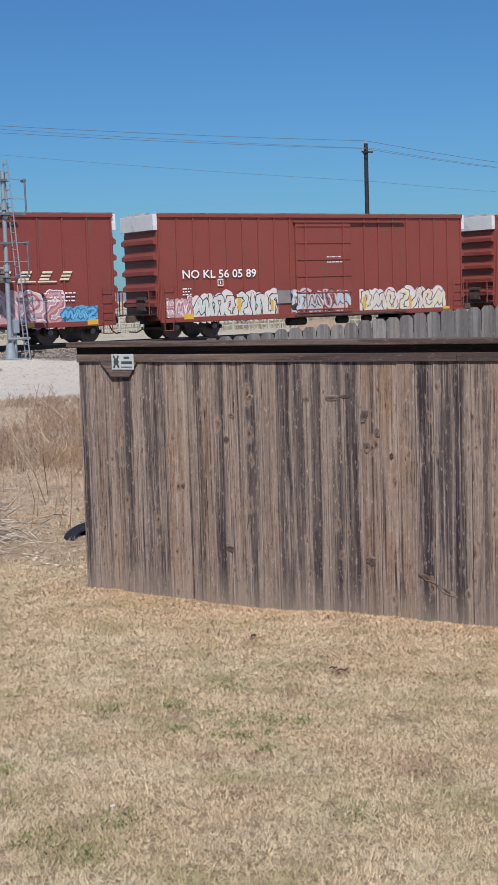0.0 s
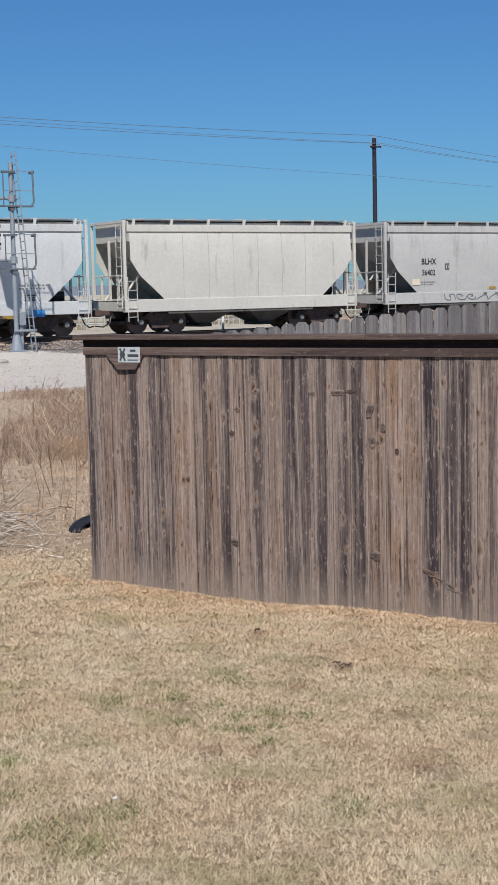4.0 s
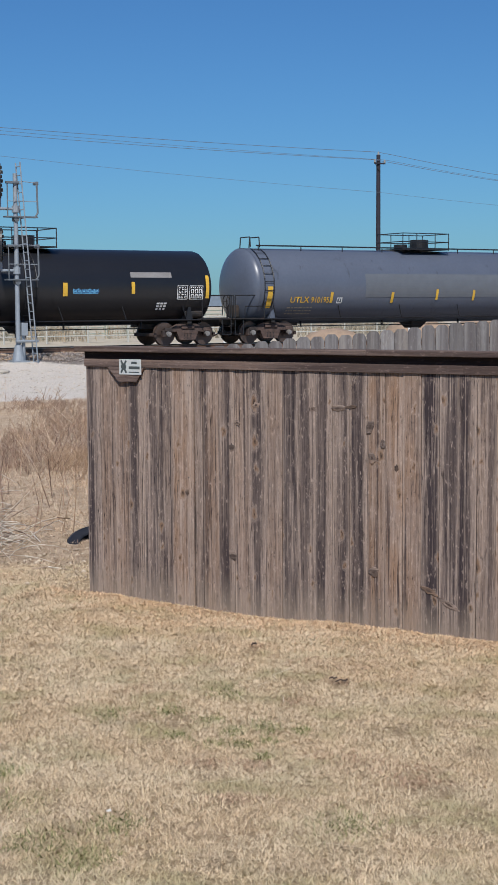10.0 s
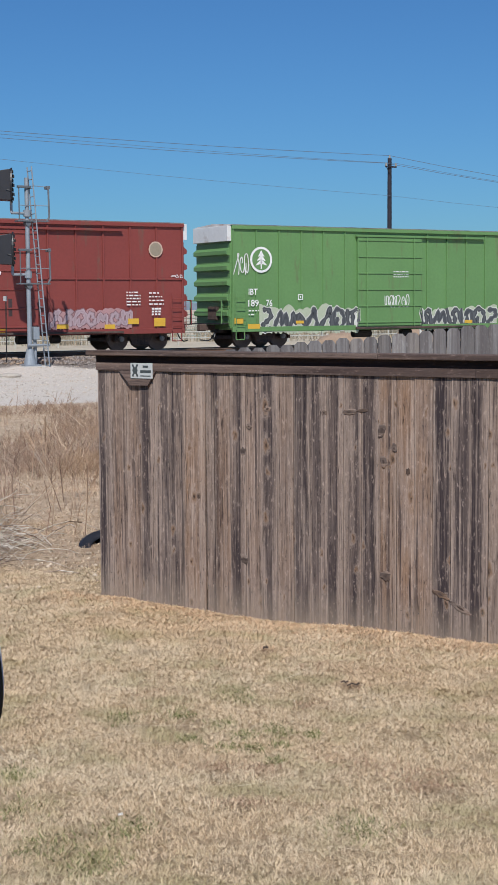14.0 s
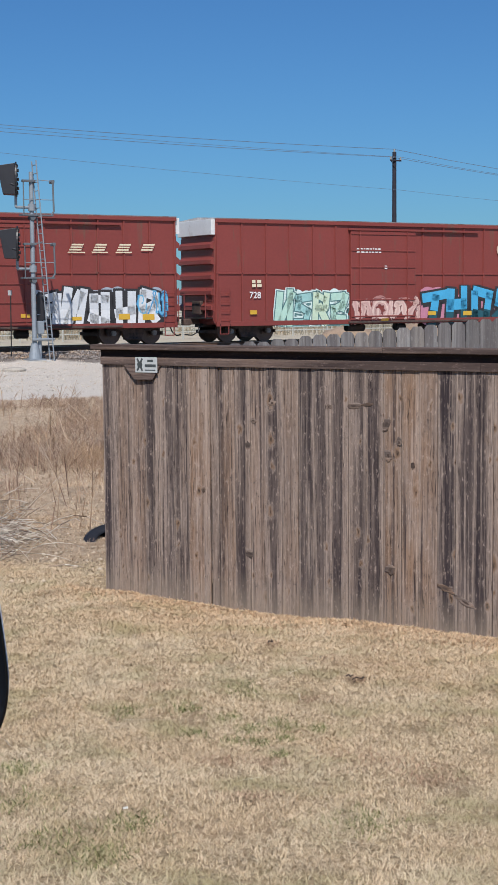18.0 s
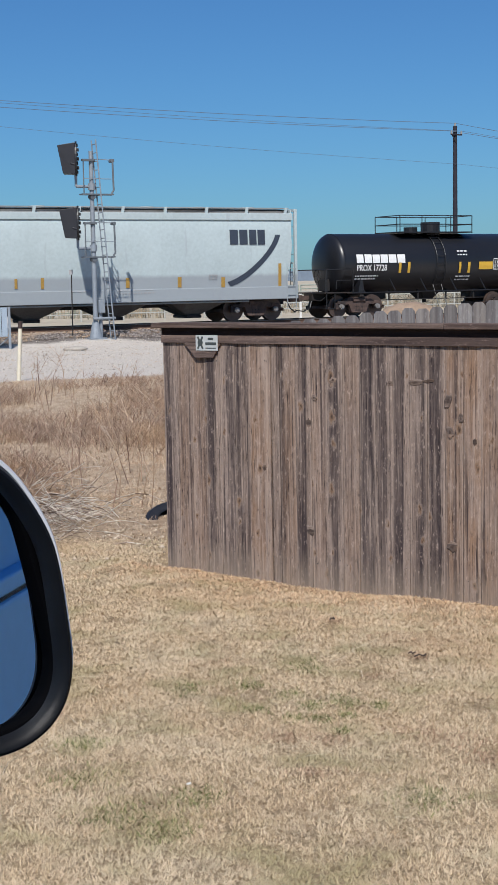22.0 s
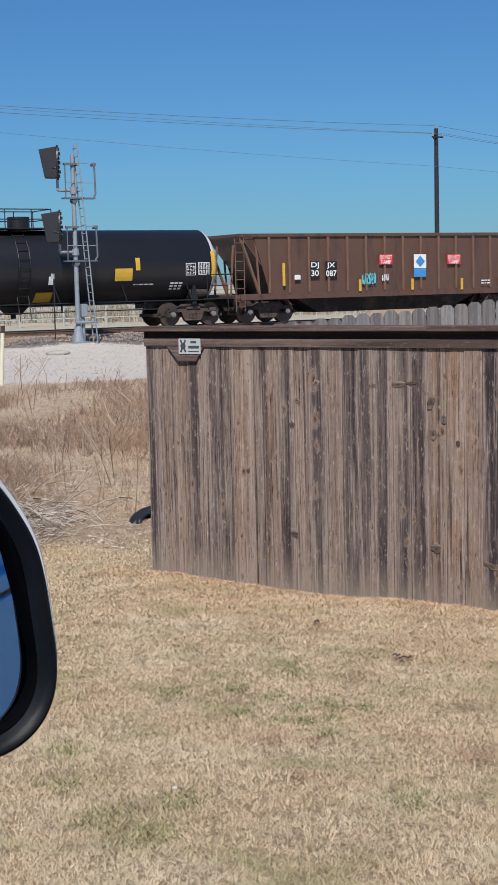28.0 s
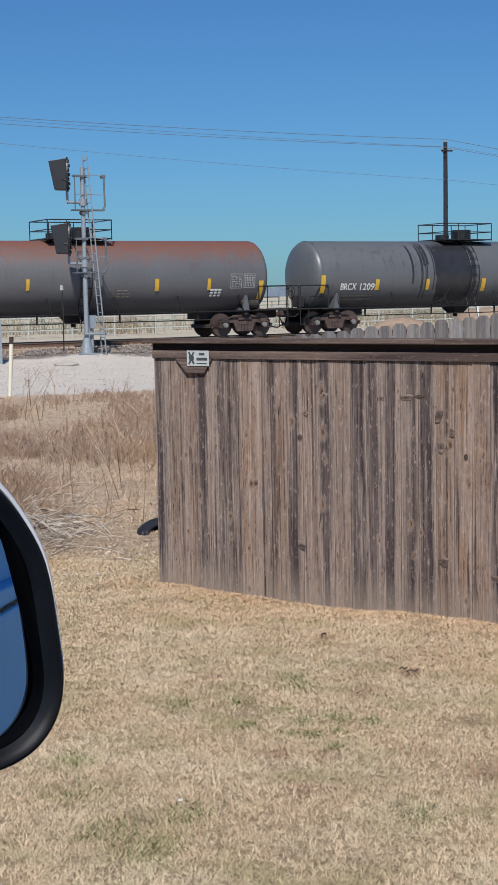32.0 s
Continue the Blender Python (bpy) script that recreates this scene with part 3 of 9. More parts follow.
def tank_car(label, left, right, mat, r, top, head=None, rail_half=1.3, platform=True, walk_full=False, ladder_x=0.0):
    """left and right are the seams of the domed heads, top the height of the tank over the rail."""
    car, h = start_car("tank_car", label, "freight car", left, right)
    cz = top - r
    rings = []
    bulge = r * 0.35
    for k in range(9):
        a = math.radians(90 * (1 - k / 8))
        rings.append((-h - bulge * math.sin(a), max(r * math.cos(a), 0.02)))
    rings += [(-x, q) for x, q in rings[::-1]]
    bm = bm_()
    loft(bm, [[(x, q * math.cos(t), cz + q * math.sin(t)) for t in np.linspace(0, 2 * math.pi, 49)[:-1]] for x, q in rings])
    part("tank", bm, mat, car, smooth=True)
    if head:
        for s in (-1, 1):
            bm = bm_()
            loft(bm, [[(s * (abs(x) + 0.006), q * 1.003 * math.cos(t), cz + q * 1.003 * math.sin(t)) for t in np.linspace(0, 2 * math.pi, 49)[:-1]] for x, q in rings[:9]], cap=False)
            part("tank_head", bm, head, car, "white painted head", smooth=True)
    SKIN[car.name] = lambda x, z: -math.sqrt(max(0.01, r * r - (z - cz) ** 2)) - 0.008
    end = h + r * 0.42 + 0.55
    for s in (-1, 1):
        part("stub_sill", box(bm_(), *sorted((s * (h - 2.6), s * end)), -0.35, 0.35, 0.72, 1.02, 0.01), STEEL_DARK, car)
        part("end_platform", box(bm_(), *sorted((s * (h - 0.3), s * end)), -1.35, 1.35, 1.02, 1.07), STEEL_DARK, car)
        part("bolster", box(bm_(), *sorted((s * (h - 0.86), s * (h - 0.66))), -1.30, 1.30, 0.86, 1.04, 0.02), STEEL_DARK, car)
        bm = bm_()
        loft(bm, [[(s * (h - 0.76) + dx * w, -yy, z) for dx, yy in ((-1, 1.28), (1, 1.28), (1, -1.28), (-1, -1.28))] for z, w in ((1.03, 0.16), (cz - r * 0.52, 0.05))])
        part("saddle", bm, mat, car)
        bm = bm_()
        e = s * (end - 0.06)
        pipe(bm, [(e, -1.3, 1.05), (e, -1.3, 2.0), (e, 1.3, 2.0), (e, 1.3, 1.05)], 0.022)
        pipe(bm, [(s * (h - 0.25), -1.42, 1.05), (s * (h - 0.25), -1.42, 2.0), (e, -1.42, 2.0), (e, -1.42, 1.05)], 0.022)
        part("safety_rail", bm, BLACK_PAINT, car)
        bm = bm_()
        pipe(bm, [(e, -1.4, 1.0), (e, -1.4, 0.4), (e - s * 0.4, -1.4, 0.4), (e - s * 0.4, -1.4, 1.0)], 0.02)
        part("step", bm, BLACK_PAINT, car)
    for y in (-1.32, 1.32):
        part("side_rail", rod(bm_(), (-h, y, 1.02), (h, y, 1.02), 0.03, 8), BLACK_PAINT, car)
    for k in range(6):
        x = -h + 0.9 + (2 * h - 1.8) * k / 5
        part("rail_bracket", rod(bm_(), (x, -1.32, 1.02), (x - 0.18, -r * 0.86, cz - r * 0.5), 0.022, 6), BLACK_PAINT, car)
    if platform:
        p = part("top_platform", box(bm_(), -rail_half, rail_half, -0.95, 0.95, top + 0.02, top + 0.07), BLACK_PAINT, car)
        bm = bm_()
        for z in (0.38, 0.75):
            pipe(bm, [(-rail_half, -0.95, top + z), (rail_half, -0.95, top + z), (rail_half, 0.95, top + z), (-rail_half, 0.95, top + z), (-rail_half, -0.95, top + z)], 0.02)
        for x in (-rail_half, -rail_half * 0.4, rail_half * 0.4, rail_half):
            for y in (-0.95, 0.95):
                rod(bm, (x, y, top), (x, y, top + 0.75), 0.02, 6)
        part("platform_rail", bm, BLACK_PAINT, p)
        part("manway", rod(bm_(), (0.35, 0, top - 0.1), (0.35, 0, top + 0.5), 0.42, 20), BLACK_PAINT, p)
        part("valve_housing", rod(bm_(), (-0.7, 0, top - 0.1), (-0.7, 0, top + 0.28), 0.3, 16), BLACK_PAINT, p)
    if walk_full:      # a long running rail on the crown, with ladders over the end
        part("crown_rail", pipe(bm_(), [(-h + 0.4, -0.55, top + 0.10), (h - 0.4, -0.55, top + 0.10)], 0.03), BLACK_PAINT, car)
        for k in range(9):
            x = -h + 0.5 + (2 * h - 1.0) * k / 8
            part("rail_stanchion", rod(bm_(), (x, -0.55, top - 0.12), (x, -0.55, top + 0.10), 0.022, 6), BLACK_PAINT, car)
        for s in (-1, 1):
            bm = bm_()
            for d in (0.15, 0.6):
                x = s * (h - d)
                pipe(bm, [(x, -(r + 0.05) * math.cos(t), cz + (r + 0.05) * math.sin(t)) for t in np.linspace(-0.6, 1.25, 8)], 0.02)
                pipe(bm, [(x, -0.5, top + 0.02), (x, -0.45, top + 0.45), (x, 0.3, top + 0.45), (x, 0.35, top + 0.02)], 0.024)
            for t in np.linspace(-0.55, 1.2, 9):
                rod(bm, (s * (h - 0.15), -(r + 0.05) * math.cos(t), cz + (r + 0.05) * math.sin(t)), (s * (h - 0.6), -(r + 0.05) * math.cos(t), cz + (r + 0.05) * math.sin(t)), 0.014, 6)
            part("end_ladder", bm, BLACK_PAINT, car)
    bm = bm_() if ladder_x is not None else None
    for s in (-0.22, 0.22) if bm else ():
        pipe(bm, [(ladder_x + s, -(r + 0.06) * math.cos(t), cz + (r + 0.06) * math.sin(t)) for t in np.linspace(1.25, -0.75, 9)] + [(ladder_x + s, -1.38, 0.4)], 0.018)
    for t in np.linspace(1.2, -0.75, 9) if bm else ():
        q = (-(r + 0.06) * math.cos(t), cz + (r + 0.06) * math.sin(t))
        rod(bm, (ladder_x - 0.22, *q), (ladder_x + 0.22, *q), 0.014, 6)
    if bm:
        part("ladder", bm, BLACK_PAINT, car)
    part("air_tank", rod(bm_(), (h - 0.9, -1.0, 1.28), (h - 0.1, -1.0, 1.28), 0.2, 14), STEEL_DARK, car)
    seam = [[(s * h + dx, (r + 0.006) * math.cos(t), cz + (r + 0.006) * math.sin(t)) for t in np.linspace(0, 2 * math.pi, 49)[:-1]] for s in (-1,) for dx in (-0.03, 0.03)]
    part("weld_seam", loft(bm_(), seam, cap=False), mat, car, smooth=True)
    # bottom outlet in its skid, brake rigging on hangers, uncoupling levers, a brake wheel
    bm = bm_()
    loft(bm, [[(-0.45, -0.5, cz - r + 0.04), (0.45, -0.5, cz - r + 0.04), (0.45, 0.5, cz - r + 0.04), (-0.45, 0.5, cz - r + 0.04)], [(-0.22, -0.3, cz - r - 0.26), (0.22, -0.3, cz - r - 0.26), (0.22, 0.3, cz - r - 0.26), (-0.22, 0.3, cz - r - 0.26)]])
    rod(bm, (0, 0, cz - r - 0.2), (0, 0, cz - r - 0.42), 0.1, 12)
    part("bottom_outlet", bm, STEEL_DARK, car)
    for k in range(4):
        x = -h + 2.6 + (2 * h - 5.2) * k / 3
        part("rigging_hanger", box(bm_(), x - 0.03, x + 0.03, -0.62, -0.56, 0.66, cz - r * 0.86, 0.005), STEEL_DARK, car)
    part("brake_rod", rod(bm_(), (-h + 1.6, -0.59, 0.69), (h - 1.6, -0.59, 0.69), 0.022, 6), STEEL_DARK, car)
    for s in (-1, 1):
        part("uncoupling_lever", pipe(bm_(), [(s * end, -1.35, 0.86), (s * (end + 0.12), -1.2, 0.72), (s * (end + 0.12), -0.2, 0.8)], 0.018), STEEL_DARK, car)
        part("grab_iron", pipe(bm_(), [(s * (end - 0.5), -1.44, 1.2), (s * (end - 0.5), -1.47, 1.55), (s * (h - 0.1), -1.47, 1.55)], 0.018), BLACK_PAINT, car)
    wheel = bm_()
    ring = [(0.26 * math.cos(t), 0.26 * math.sin(t)) for t in np.linspace(0, 2 * math.pi, 19)]
    pipe(wheel, [(-end + 0.02, -0.75 + a, 1.75 + b) for a, b in ring], 0.02)
    for k in range(0, 18, 6):
        rod(wheel, (-end + 0.02, -0.75, 1.75), (-end + 0.02, -0.75 + ring[k][0], 1.75 + ring[k][1]), 0.014, 6)
    rod(wheel, (-end + 0.06, -0.75, 1.05), (-end + 0.06, -0.75, 1.8), 0.03, 8)
    part("brake_wheel", wheel, STEEL_DARK, car)
    part("brake_gear", box(bm_(), -h - bulge - 0.1, -h - bulge + 0.15, -0.5, 0.1, 1.1, 1.6, 0.03), STEEL_DARK, car)
    add_bogies(car, h - 0.75)
    add_couplers(car, end)
    return car, h, cz


def open_hopper(label, left, right, mat, stake=None, stakes=14):
    car, h = start_car("open_hopper_car", label, "freight car", left, right)
    stake = stake or mat
    y, z0, z1 = 1.42, 1.18, 3.45
    # two side sheets, cut back at the ends, and slope sheets between them
    out = [(-h + 1.6, z0), (h - 1.6, z0), (h - 0.9, z1), (-h + 0.9, z1)]
    for s in (-1, 1):
        part("side_sheet", prism(bm_(), out, s * y - 0.03, s * y + 0.03), mat, car)
        part("side_sill", box(bm_(), -h + 0.2, h - 0.2, s * 1.45 - 0.08, s * 1.45 + 0.08, z0 - 0.24, z0, 0.01), mat, car)
        part("top_chord", box(bm_(), -h + 0.25, h - 0.25, s * 1.46 - 0.07, s * 1.46 + 0.07, z1, z1 + 0.14, 0.02), mat, car)
        bm = bm_()
        a, b = s * (h - 0.3), s * (h - 2.6)
        loft(bm, [[(a, -y, z1), (a, y, z1), (a - s * 0.06, y, z1 + 0.02), (a - s * 0.06, -y, z1 + 0.02)], [(b, -y, z0 - 0.5), (b, y, z0 - 0.5), (b - s * 0.06, y, z0 - 0.5), (b - s * 0.06, -y, z0 - 0.5)]])
        part("end_slope", bm, mat, car)
        part("end_chord", box(bm_(), *sorted((s * (h - 0.38), s * (h - 0.25))), -y, y, z1, z1 + 0.14, 0.02), mat, car)
        for yy in (-1.38, 1.38):
            part("corner_post", rod(bm_(), (s * (h - 0.3), yy, z1), (s * (h - 1.15), yy, z0), 0.07, 6), stake, car)
            part("corner_post", rod(bm_(), (s * (h - 1.0), yy, z1), (s * (h - 1.15), yy, z0), 0.05, 6), stake, car)
            part("slope_brace", rod(bm_(), (s * (h - 0.35), yy * 0.5, z1 - 0.3), (s * (h - 0.2), yy * 0.5, 1.0), 0.05, 6), stake, car)
        part("end_sill", box(bm_(), *sorted((s * (h - 0.3), s * h)), -1.45, 1.45, 0.86, 1.16, 0.02), mat, car)
        add_ladder(car, s * (h - 0.2), -1.5, 0.5, 3.4, 0.4, stake, 8)
    post = finish(box(bm_(), -0.05, 0.05, -1.56, -1.445, z0, z1, 0.012), "side_stake", stake)
    for i in range(stakes):
        part("side_stake", post, None, car).location = (-h + 1.55 + (2 * h - 3.1) * i / (stakes - 1), 0, 0)
    SKIN[car.name] = lambda x, z: -1.566
    bm = bm_()
    loft(bm, [[(-h + 2.7, -1.2, z0 - 0.05), (h - 2.7, -1.2, z0 - 0.05), (h - 2.7, 1.2, z0 - 0.05), (-h + 2.7, 1.2, z0 - 0.05)], [(-h + 4.2, -0.9, 0.35), (h - 4.2, -0.9, 0.35), (h - 4.2, 0.9, 0.35), (-h + 4.2, 0.9, 0.35)]])
    part("belly", bm, STEEL_DARK, car)
    part("centre_sill", box(bm_(), -h, h, -0.3, 0.3, 0.66, 0.98), STEEL_DARK, car)
    add_bogies(car, h - 1.7)
    add_couplers(car, h)
    return car, h

# ---- the train, from its head to its tail ----
RED = paint("oxide red paint", (0.208, 0.046, 0.034), 0.15)
RED_B = paint("brownish red paint", (0.205, 0.042, 0.034), 0.12)
GREEN = paint("green paint", (0.115, 0.235, 0.082), 0.15, dirt_color=(0.12, 0.13, 0.06))
CREAM = paint("cream hopper paint", (0.54, 0.515, 0.455), 0.12, dirt_color=(0.33, 0.30, 0.26))
LIGHT_GREY = paint("light grey hopper paint", (0.44, 0.428, 0.40), 0.28, dirt_color=(0.33, 0.31, 0.29))
WHITE_CAR = paint("white hopper paint", (0.52, 0.525, 0.51), 0.14, dirt_color=(0.38, 0.37, 0.35))
DUSTY = paint("white hopper paint grey with dust below", (0.52, 0.525, 0.51), 0.10, dirt_color=(0.42, 0.42, 0.42), band=(2.05, 1.45, (0.20, 0.20, 0.21), 0.7, 0.85))
# greyer below 1.95: shading of the rounded lower side put into the paint
BLUE_WHITE = paint("pale blue grey paint", (0.425, 0.495, 0.497), 0.06, dirt_color=(0.34, 0.37, 0.39), band=(1.95, 1.75, (0.27, 0.29, 0.31), 0.15, 0.8))
TAN = paint("yellowish tan paint", (0.62, 0.47, 0.28), 0.25, dirt_color=(0.42, 0.22, 0.09), band=(2.2, 3.85, (0.30, 0.105, 0.035), 3.4, 0.97))
TAN_TRIM = paint("tan frame paint", (0.60, 0.46, 0.285), 0.3, dirt_color=(0.36, 0.19, 0.09))
TANK_GREY = paint("slate grey tank paint", (0.086, 0.100, 0.132), 0.1, rough=0.36, dirt_color=(0.045, 0.05, 0.06))
TANK_BLACK = paint("black tank paint", (0.0115, 0.012, 0.0145), 0.1, rough=0.36, dirt_color=(0.022, 0.020, 0.019))
# two tones: bluer above about 2.4, near black below
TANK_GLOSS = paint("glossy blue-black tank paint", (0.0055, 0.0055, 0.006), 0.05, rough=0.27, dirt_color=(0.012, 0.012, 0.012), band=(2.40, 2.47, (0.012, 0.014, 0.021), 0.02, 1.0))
TANK_MID = paint("worn grey tank paint", (0.10, 0.105, 0.11), 0.25, rough=0.4, dirt_color=(0.055, 0.055, 0.06))
TANK_RUST = paint("rust-streaked grey tank paint", (0.11, 0.11, 0.115), 0.2, dirt_color=(0.085, 0.07, 0.06), band=(2.7, 3.9, (0.20, 0.07, 0.035), 1.8, 0.85))
BROWN = paint("brown weathered steel", (0.105, 0.055, 0.038), 0.4, dirt_color=(0.055, 0.032, 0.025))
HEAD_WHITE = paint("white head paint", (0.56, 0.56, 0.54), 0.15, dirt_color=(0.40, 0.38, 0.36))
BROWN_STAKE = paint("paler brown steel", (0.17, 0.095, 0.065), 0.3, dirt_color=(0.09, 0.05, 0.035))
ORANGE = paint("orange rusted steel", (0.33, 0.115, 0.045), 0.3, dirt_color=(0.13, 0.06, 0.035))

boxcar("red steel boxcar with a white end panel", 14.4, 30.0, RED)
nokl = boxcar("red steel boxcar with pale graffiti along its side", -3.24, 12.35, RED, door=(-1.3, 1.55), ribs=20)
bnsf_a = boxcar("red steel boxcar with pink and blue graffiti", -23.95, -5.26, RED_B, ribs=18)
blhx = hopper("light grey covered hopper car with scrawled writing", -42.7, -25.43, LIGHT_GREY, bays=2)
shpx_a = hopper("short cream covered hopper car", -55.4, -44.25, CREAM, bays=2)
shpx_b = hopper("short white covered hopper car", -67.85, -56.9, WHITE_CAR, bays=2)
soxx = hopper("long white covered hopper car, dusty below", -88.7, -69.4, DUSTY, trim=WHITE_CAR)
mobx = hopper("tan covered hopper car stained orange with rust", -106.3, -89.7, TAN, bays=3, trim=TAN_TRIM, cut=1.7, end_high=3.35)
tank_10 = tank_car("long slate grey tank car with yellow marks", -126.38, -108.16, TANK_GREY, 1.6, 3.98, ladder_x=None, walk_full=True)
tank_11 = tank_car("black tank car with yellow lettering", -144.2, -128.86, TANK_BLACK, 1.5, 3.82)
tank_12 = tank_car("black tank car with grey patches", -162.94, -147.07, TANK_BLACK, 1.5, 3.82)
green_car = boxcar("green boxcar with a white tree disc and black graffiti", -180.83, -165.24, GREEN)
red_14 = boxcar("red boxcar with faded graffiti", -199.3, -183.06, RED_B, mid_rail=True)
red_15 = boxcar("red boxcar with blue and orange graffiti", -217.21, -201.0, RED_B, mid_rail=True)
red_16 = boxcar("red boxcar with large blue graffiti", -235.3, -219.02, RED_B, mid_rail=True)
red_17 = boxcar("red boxcar with green and silver graffiti", -252.77, -237.11, RED_B, mid_rail=True)
cbfx = hopper("long cream covered hopper car", -274.2, -254.51, CREAM)
prox = tank_car("short black tank car with white lettering", -286.3, -276.6, TANK_BLACK, 1.28, 3.5, rail_half=1.9)
gatx = hopper("long pale blue grey covered hopper car", -307.54, -288.75, BLUE_WHITE, cut=0.25, seams=False)
tank_21 = tank_car("slate grey tank car with yellow lettering", -321.7, -309.4, TANK_GREY, 1.45, 3.75)
admx = hopper("cream covered hopper car with a grey painted-out band", -340.63, -323.84, CREAM, bays=3, cut=1.9, end_high=3.2)
djjx_a = open_hopper("rusty open hopper car with red notices", -358.0, -342.29, BROWN, ORANGE)
djjx_b = open_hopper("brown open hopper car with red notices", -374.2, -358.9, BROWN, BROWN_STAKE)
tank_25 = tank_car("black tank car with white heads", -390.86, -375.2, TANK_BLACK, 1.45, 3.8, head=HEAD_WHITE)
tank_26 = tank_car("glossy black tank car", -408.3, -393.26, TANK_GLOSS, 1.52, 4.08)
tank_27 = tank_car("worn grey tank car with a stained ladder", -427.2, -411.58, TANK_MID, 1.45, 3.85)
tank_28 = tank_car("grey tank car streaked with rust", -445.4, -430.0, TANK_RUST, 1.45, 3.85)

# ---- tools for lettering and paint on the cars ----
CREAM_MARK = material("cream lettering", (0.66, 0.58, 0.42), rough=0.6, vary=0.08)
TAN_MARK = material("faded tan emblem", (0.46, 0.34, 0.26), rough=0.6, vary=0.12)
GREY_PATCH = material("grey paint-over", (0.20, 0.19, 0.185), rough=0.7, vary=0.15)
GREY_BAND = material("pale grey paint-over", (0.50, 0.485, 0.45), rough=0.6, vary=0.06)
STAIN_MARK = material("tan stain", (0.58, 0.48, 0.36), rough=0.7, vary=0.15, scale=4)
TANK_GREY_B = material("grey repaint on tank", (0.105, 0.115, 0.13), rough=0.5, vary=0.08)
DARK_PATCH = material("dark paint-over", (0.05, 0.03, 0.03), rough=0.7, vary=0.2)
ORANGE_MARK = material("orange label", (0.75, 0.36, 0.06), rough=0.5)
BLUE_MARK = material("blue label", (0.05, 0.25, 0.55), rough=0.5)
RUST_MARK = material("rust patch", (0.44, 0.215, 0.095), rough=0.8, vary=0.25, scale=5)
RED_SIGN = material("red notice", (0.62, 0.03, 0.035), rough=0.5)
NAVY_MARK = material("dark navy lettering", (0.035, 0.045, 0.065), rough=0.5)
STENCIL_DIM = material("worn stencil", (0.26, 0.22, 0.16), rough=0.6)
FADED_INK = material("faded black stencil", (0.20, 0.20, 0.20), rough=0.6)
STENCIL_GREY = material("grey stencil", (0.32, 0.32, 0.32), rough=0.6)


def spray(r, g, b):
    return material("spray %.2f %.2f %.2f" % (r, g, b), (r, g, b), rough=0.55, vary=0.08, scale=2, fine=12)


# halo, outline, fills
INK = spray(0.03, 0.028, 0.03)
PALE_SET = (spray(0.62, 0.56, 0.54), INK, (spray(0.60, 0.58, 0.52), spray(0.50, 0.55, 0.53), spray(0.62, 0.52, 0.48)))
GREY_SET = (spray(0.50, 0.42, 0.42), INK, (spray(0.42, 0.45, 0.48), spray(0.45, 0.52, 0.56), spray(0.30, 0.10, 0.09)))
CREAM_SET = (spray(0.62, 0.55, 0.55), INK, (spray(0.63, 0.54, 0.38), spray(0.60, 0.58, 0.52), spray(0.62, 0.50, 0.42)))
PINK_SET = (spray(0.46, 0.27, 0.28), spray(0.70, 0.62, 0.62), (spray(0.50, 0.28, 0.29), spray(0.58, 0.42, 0.44), spray(0.36, 0.14, 0.15)))
PINKFADE_SET = (spray(0.42, 0.20, 0.18), spray(0.22, 0.09, 0.085), (spray(0.60, 0.40, 0.35), spray(0.52, 0.32, 0.29), spray(0.66, 0.48, 0.42)))
BLUE_SET = (spray(0.10, 0.30, 0.48), spray(0.03, 0.11, 0.24), (spray(0.07, 0.29, 0.52), spray(0.16, 0.42, 0.60)))
BIGBLUE_SET = (spray(0.48, 0.20, 0.27), INK, (spray(0.06, 0.36, 0.60), spray(0.015, 0.085, 0.11)))
TEAL_SET = (spray(0.62, 0.74, 0.70), spray(0.10, 0.20, 0.20), (spray(0.42, 0.62, 0.52), spray(0.30, 0.52, 0.50), spray(0.52, 0.64, 0.48)))
LIME_SET = (spray(0.58, 0.66, 0.46), spray(0.18, 0.27, 0.22), (spray(0.52, 0.66, 0.44), spray(0.62, 0.70, 0.46), spray(0.66, 0.72, 0.58)))
SILVER_SET = (spray(0.32, 0.36, 0.42), INK, (spray(0.58, 0.60, 0.62), spray(0.66, 0.67, 0.68)))
DARK_SET = (spray(0.40, 0.44, 0.32), spray(0.55, 0.55, 0.50), (spray(0.06, 0.065, 0.07), spray(0.09, 0.095, 0.10)))
MIXED_SET = (spray(0.08, 0.10, 0.05), INK, (spray(0.56, 0.50, 0.40), spray(0.62, 0.46, 0.30), spray(0.18, 0.25, 0.55), spray(0.52, 0.50, 0.52), spray(0.60, 0.42, 0.40)))
ORANGE_SET = (spray(0.72, 0.74, 0.66), spray(0.30, 0.12, 0.04), (spray(0.65, 0.26, 0.06), spray(0.68, 0.34, 0.10)))
FADED_SET = (spray(0.38, 0.22, 0.22), spray(0.22, 0.12, 0.13), (spray(0.40, 0.30, 0.32), spray(0.34, 0.26, 0.28)))
SCRAWL = (None, None, (spray(0.12, 0.12, 0.13),))
RUST_SCRAWL = (None, None, (spray(0.40, 0.20, 0.09),))
WHITE_SCRAWL = (None, None, (spray(0.66, 0.66, 0.64),))
TEAL_SCRAWL = (None, None, (spray(0.10, 0.50, 0.58),))
mark_rng = random.Random(7)


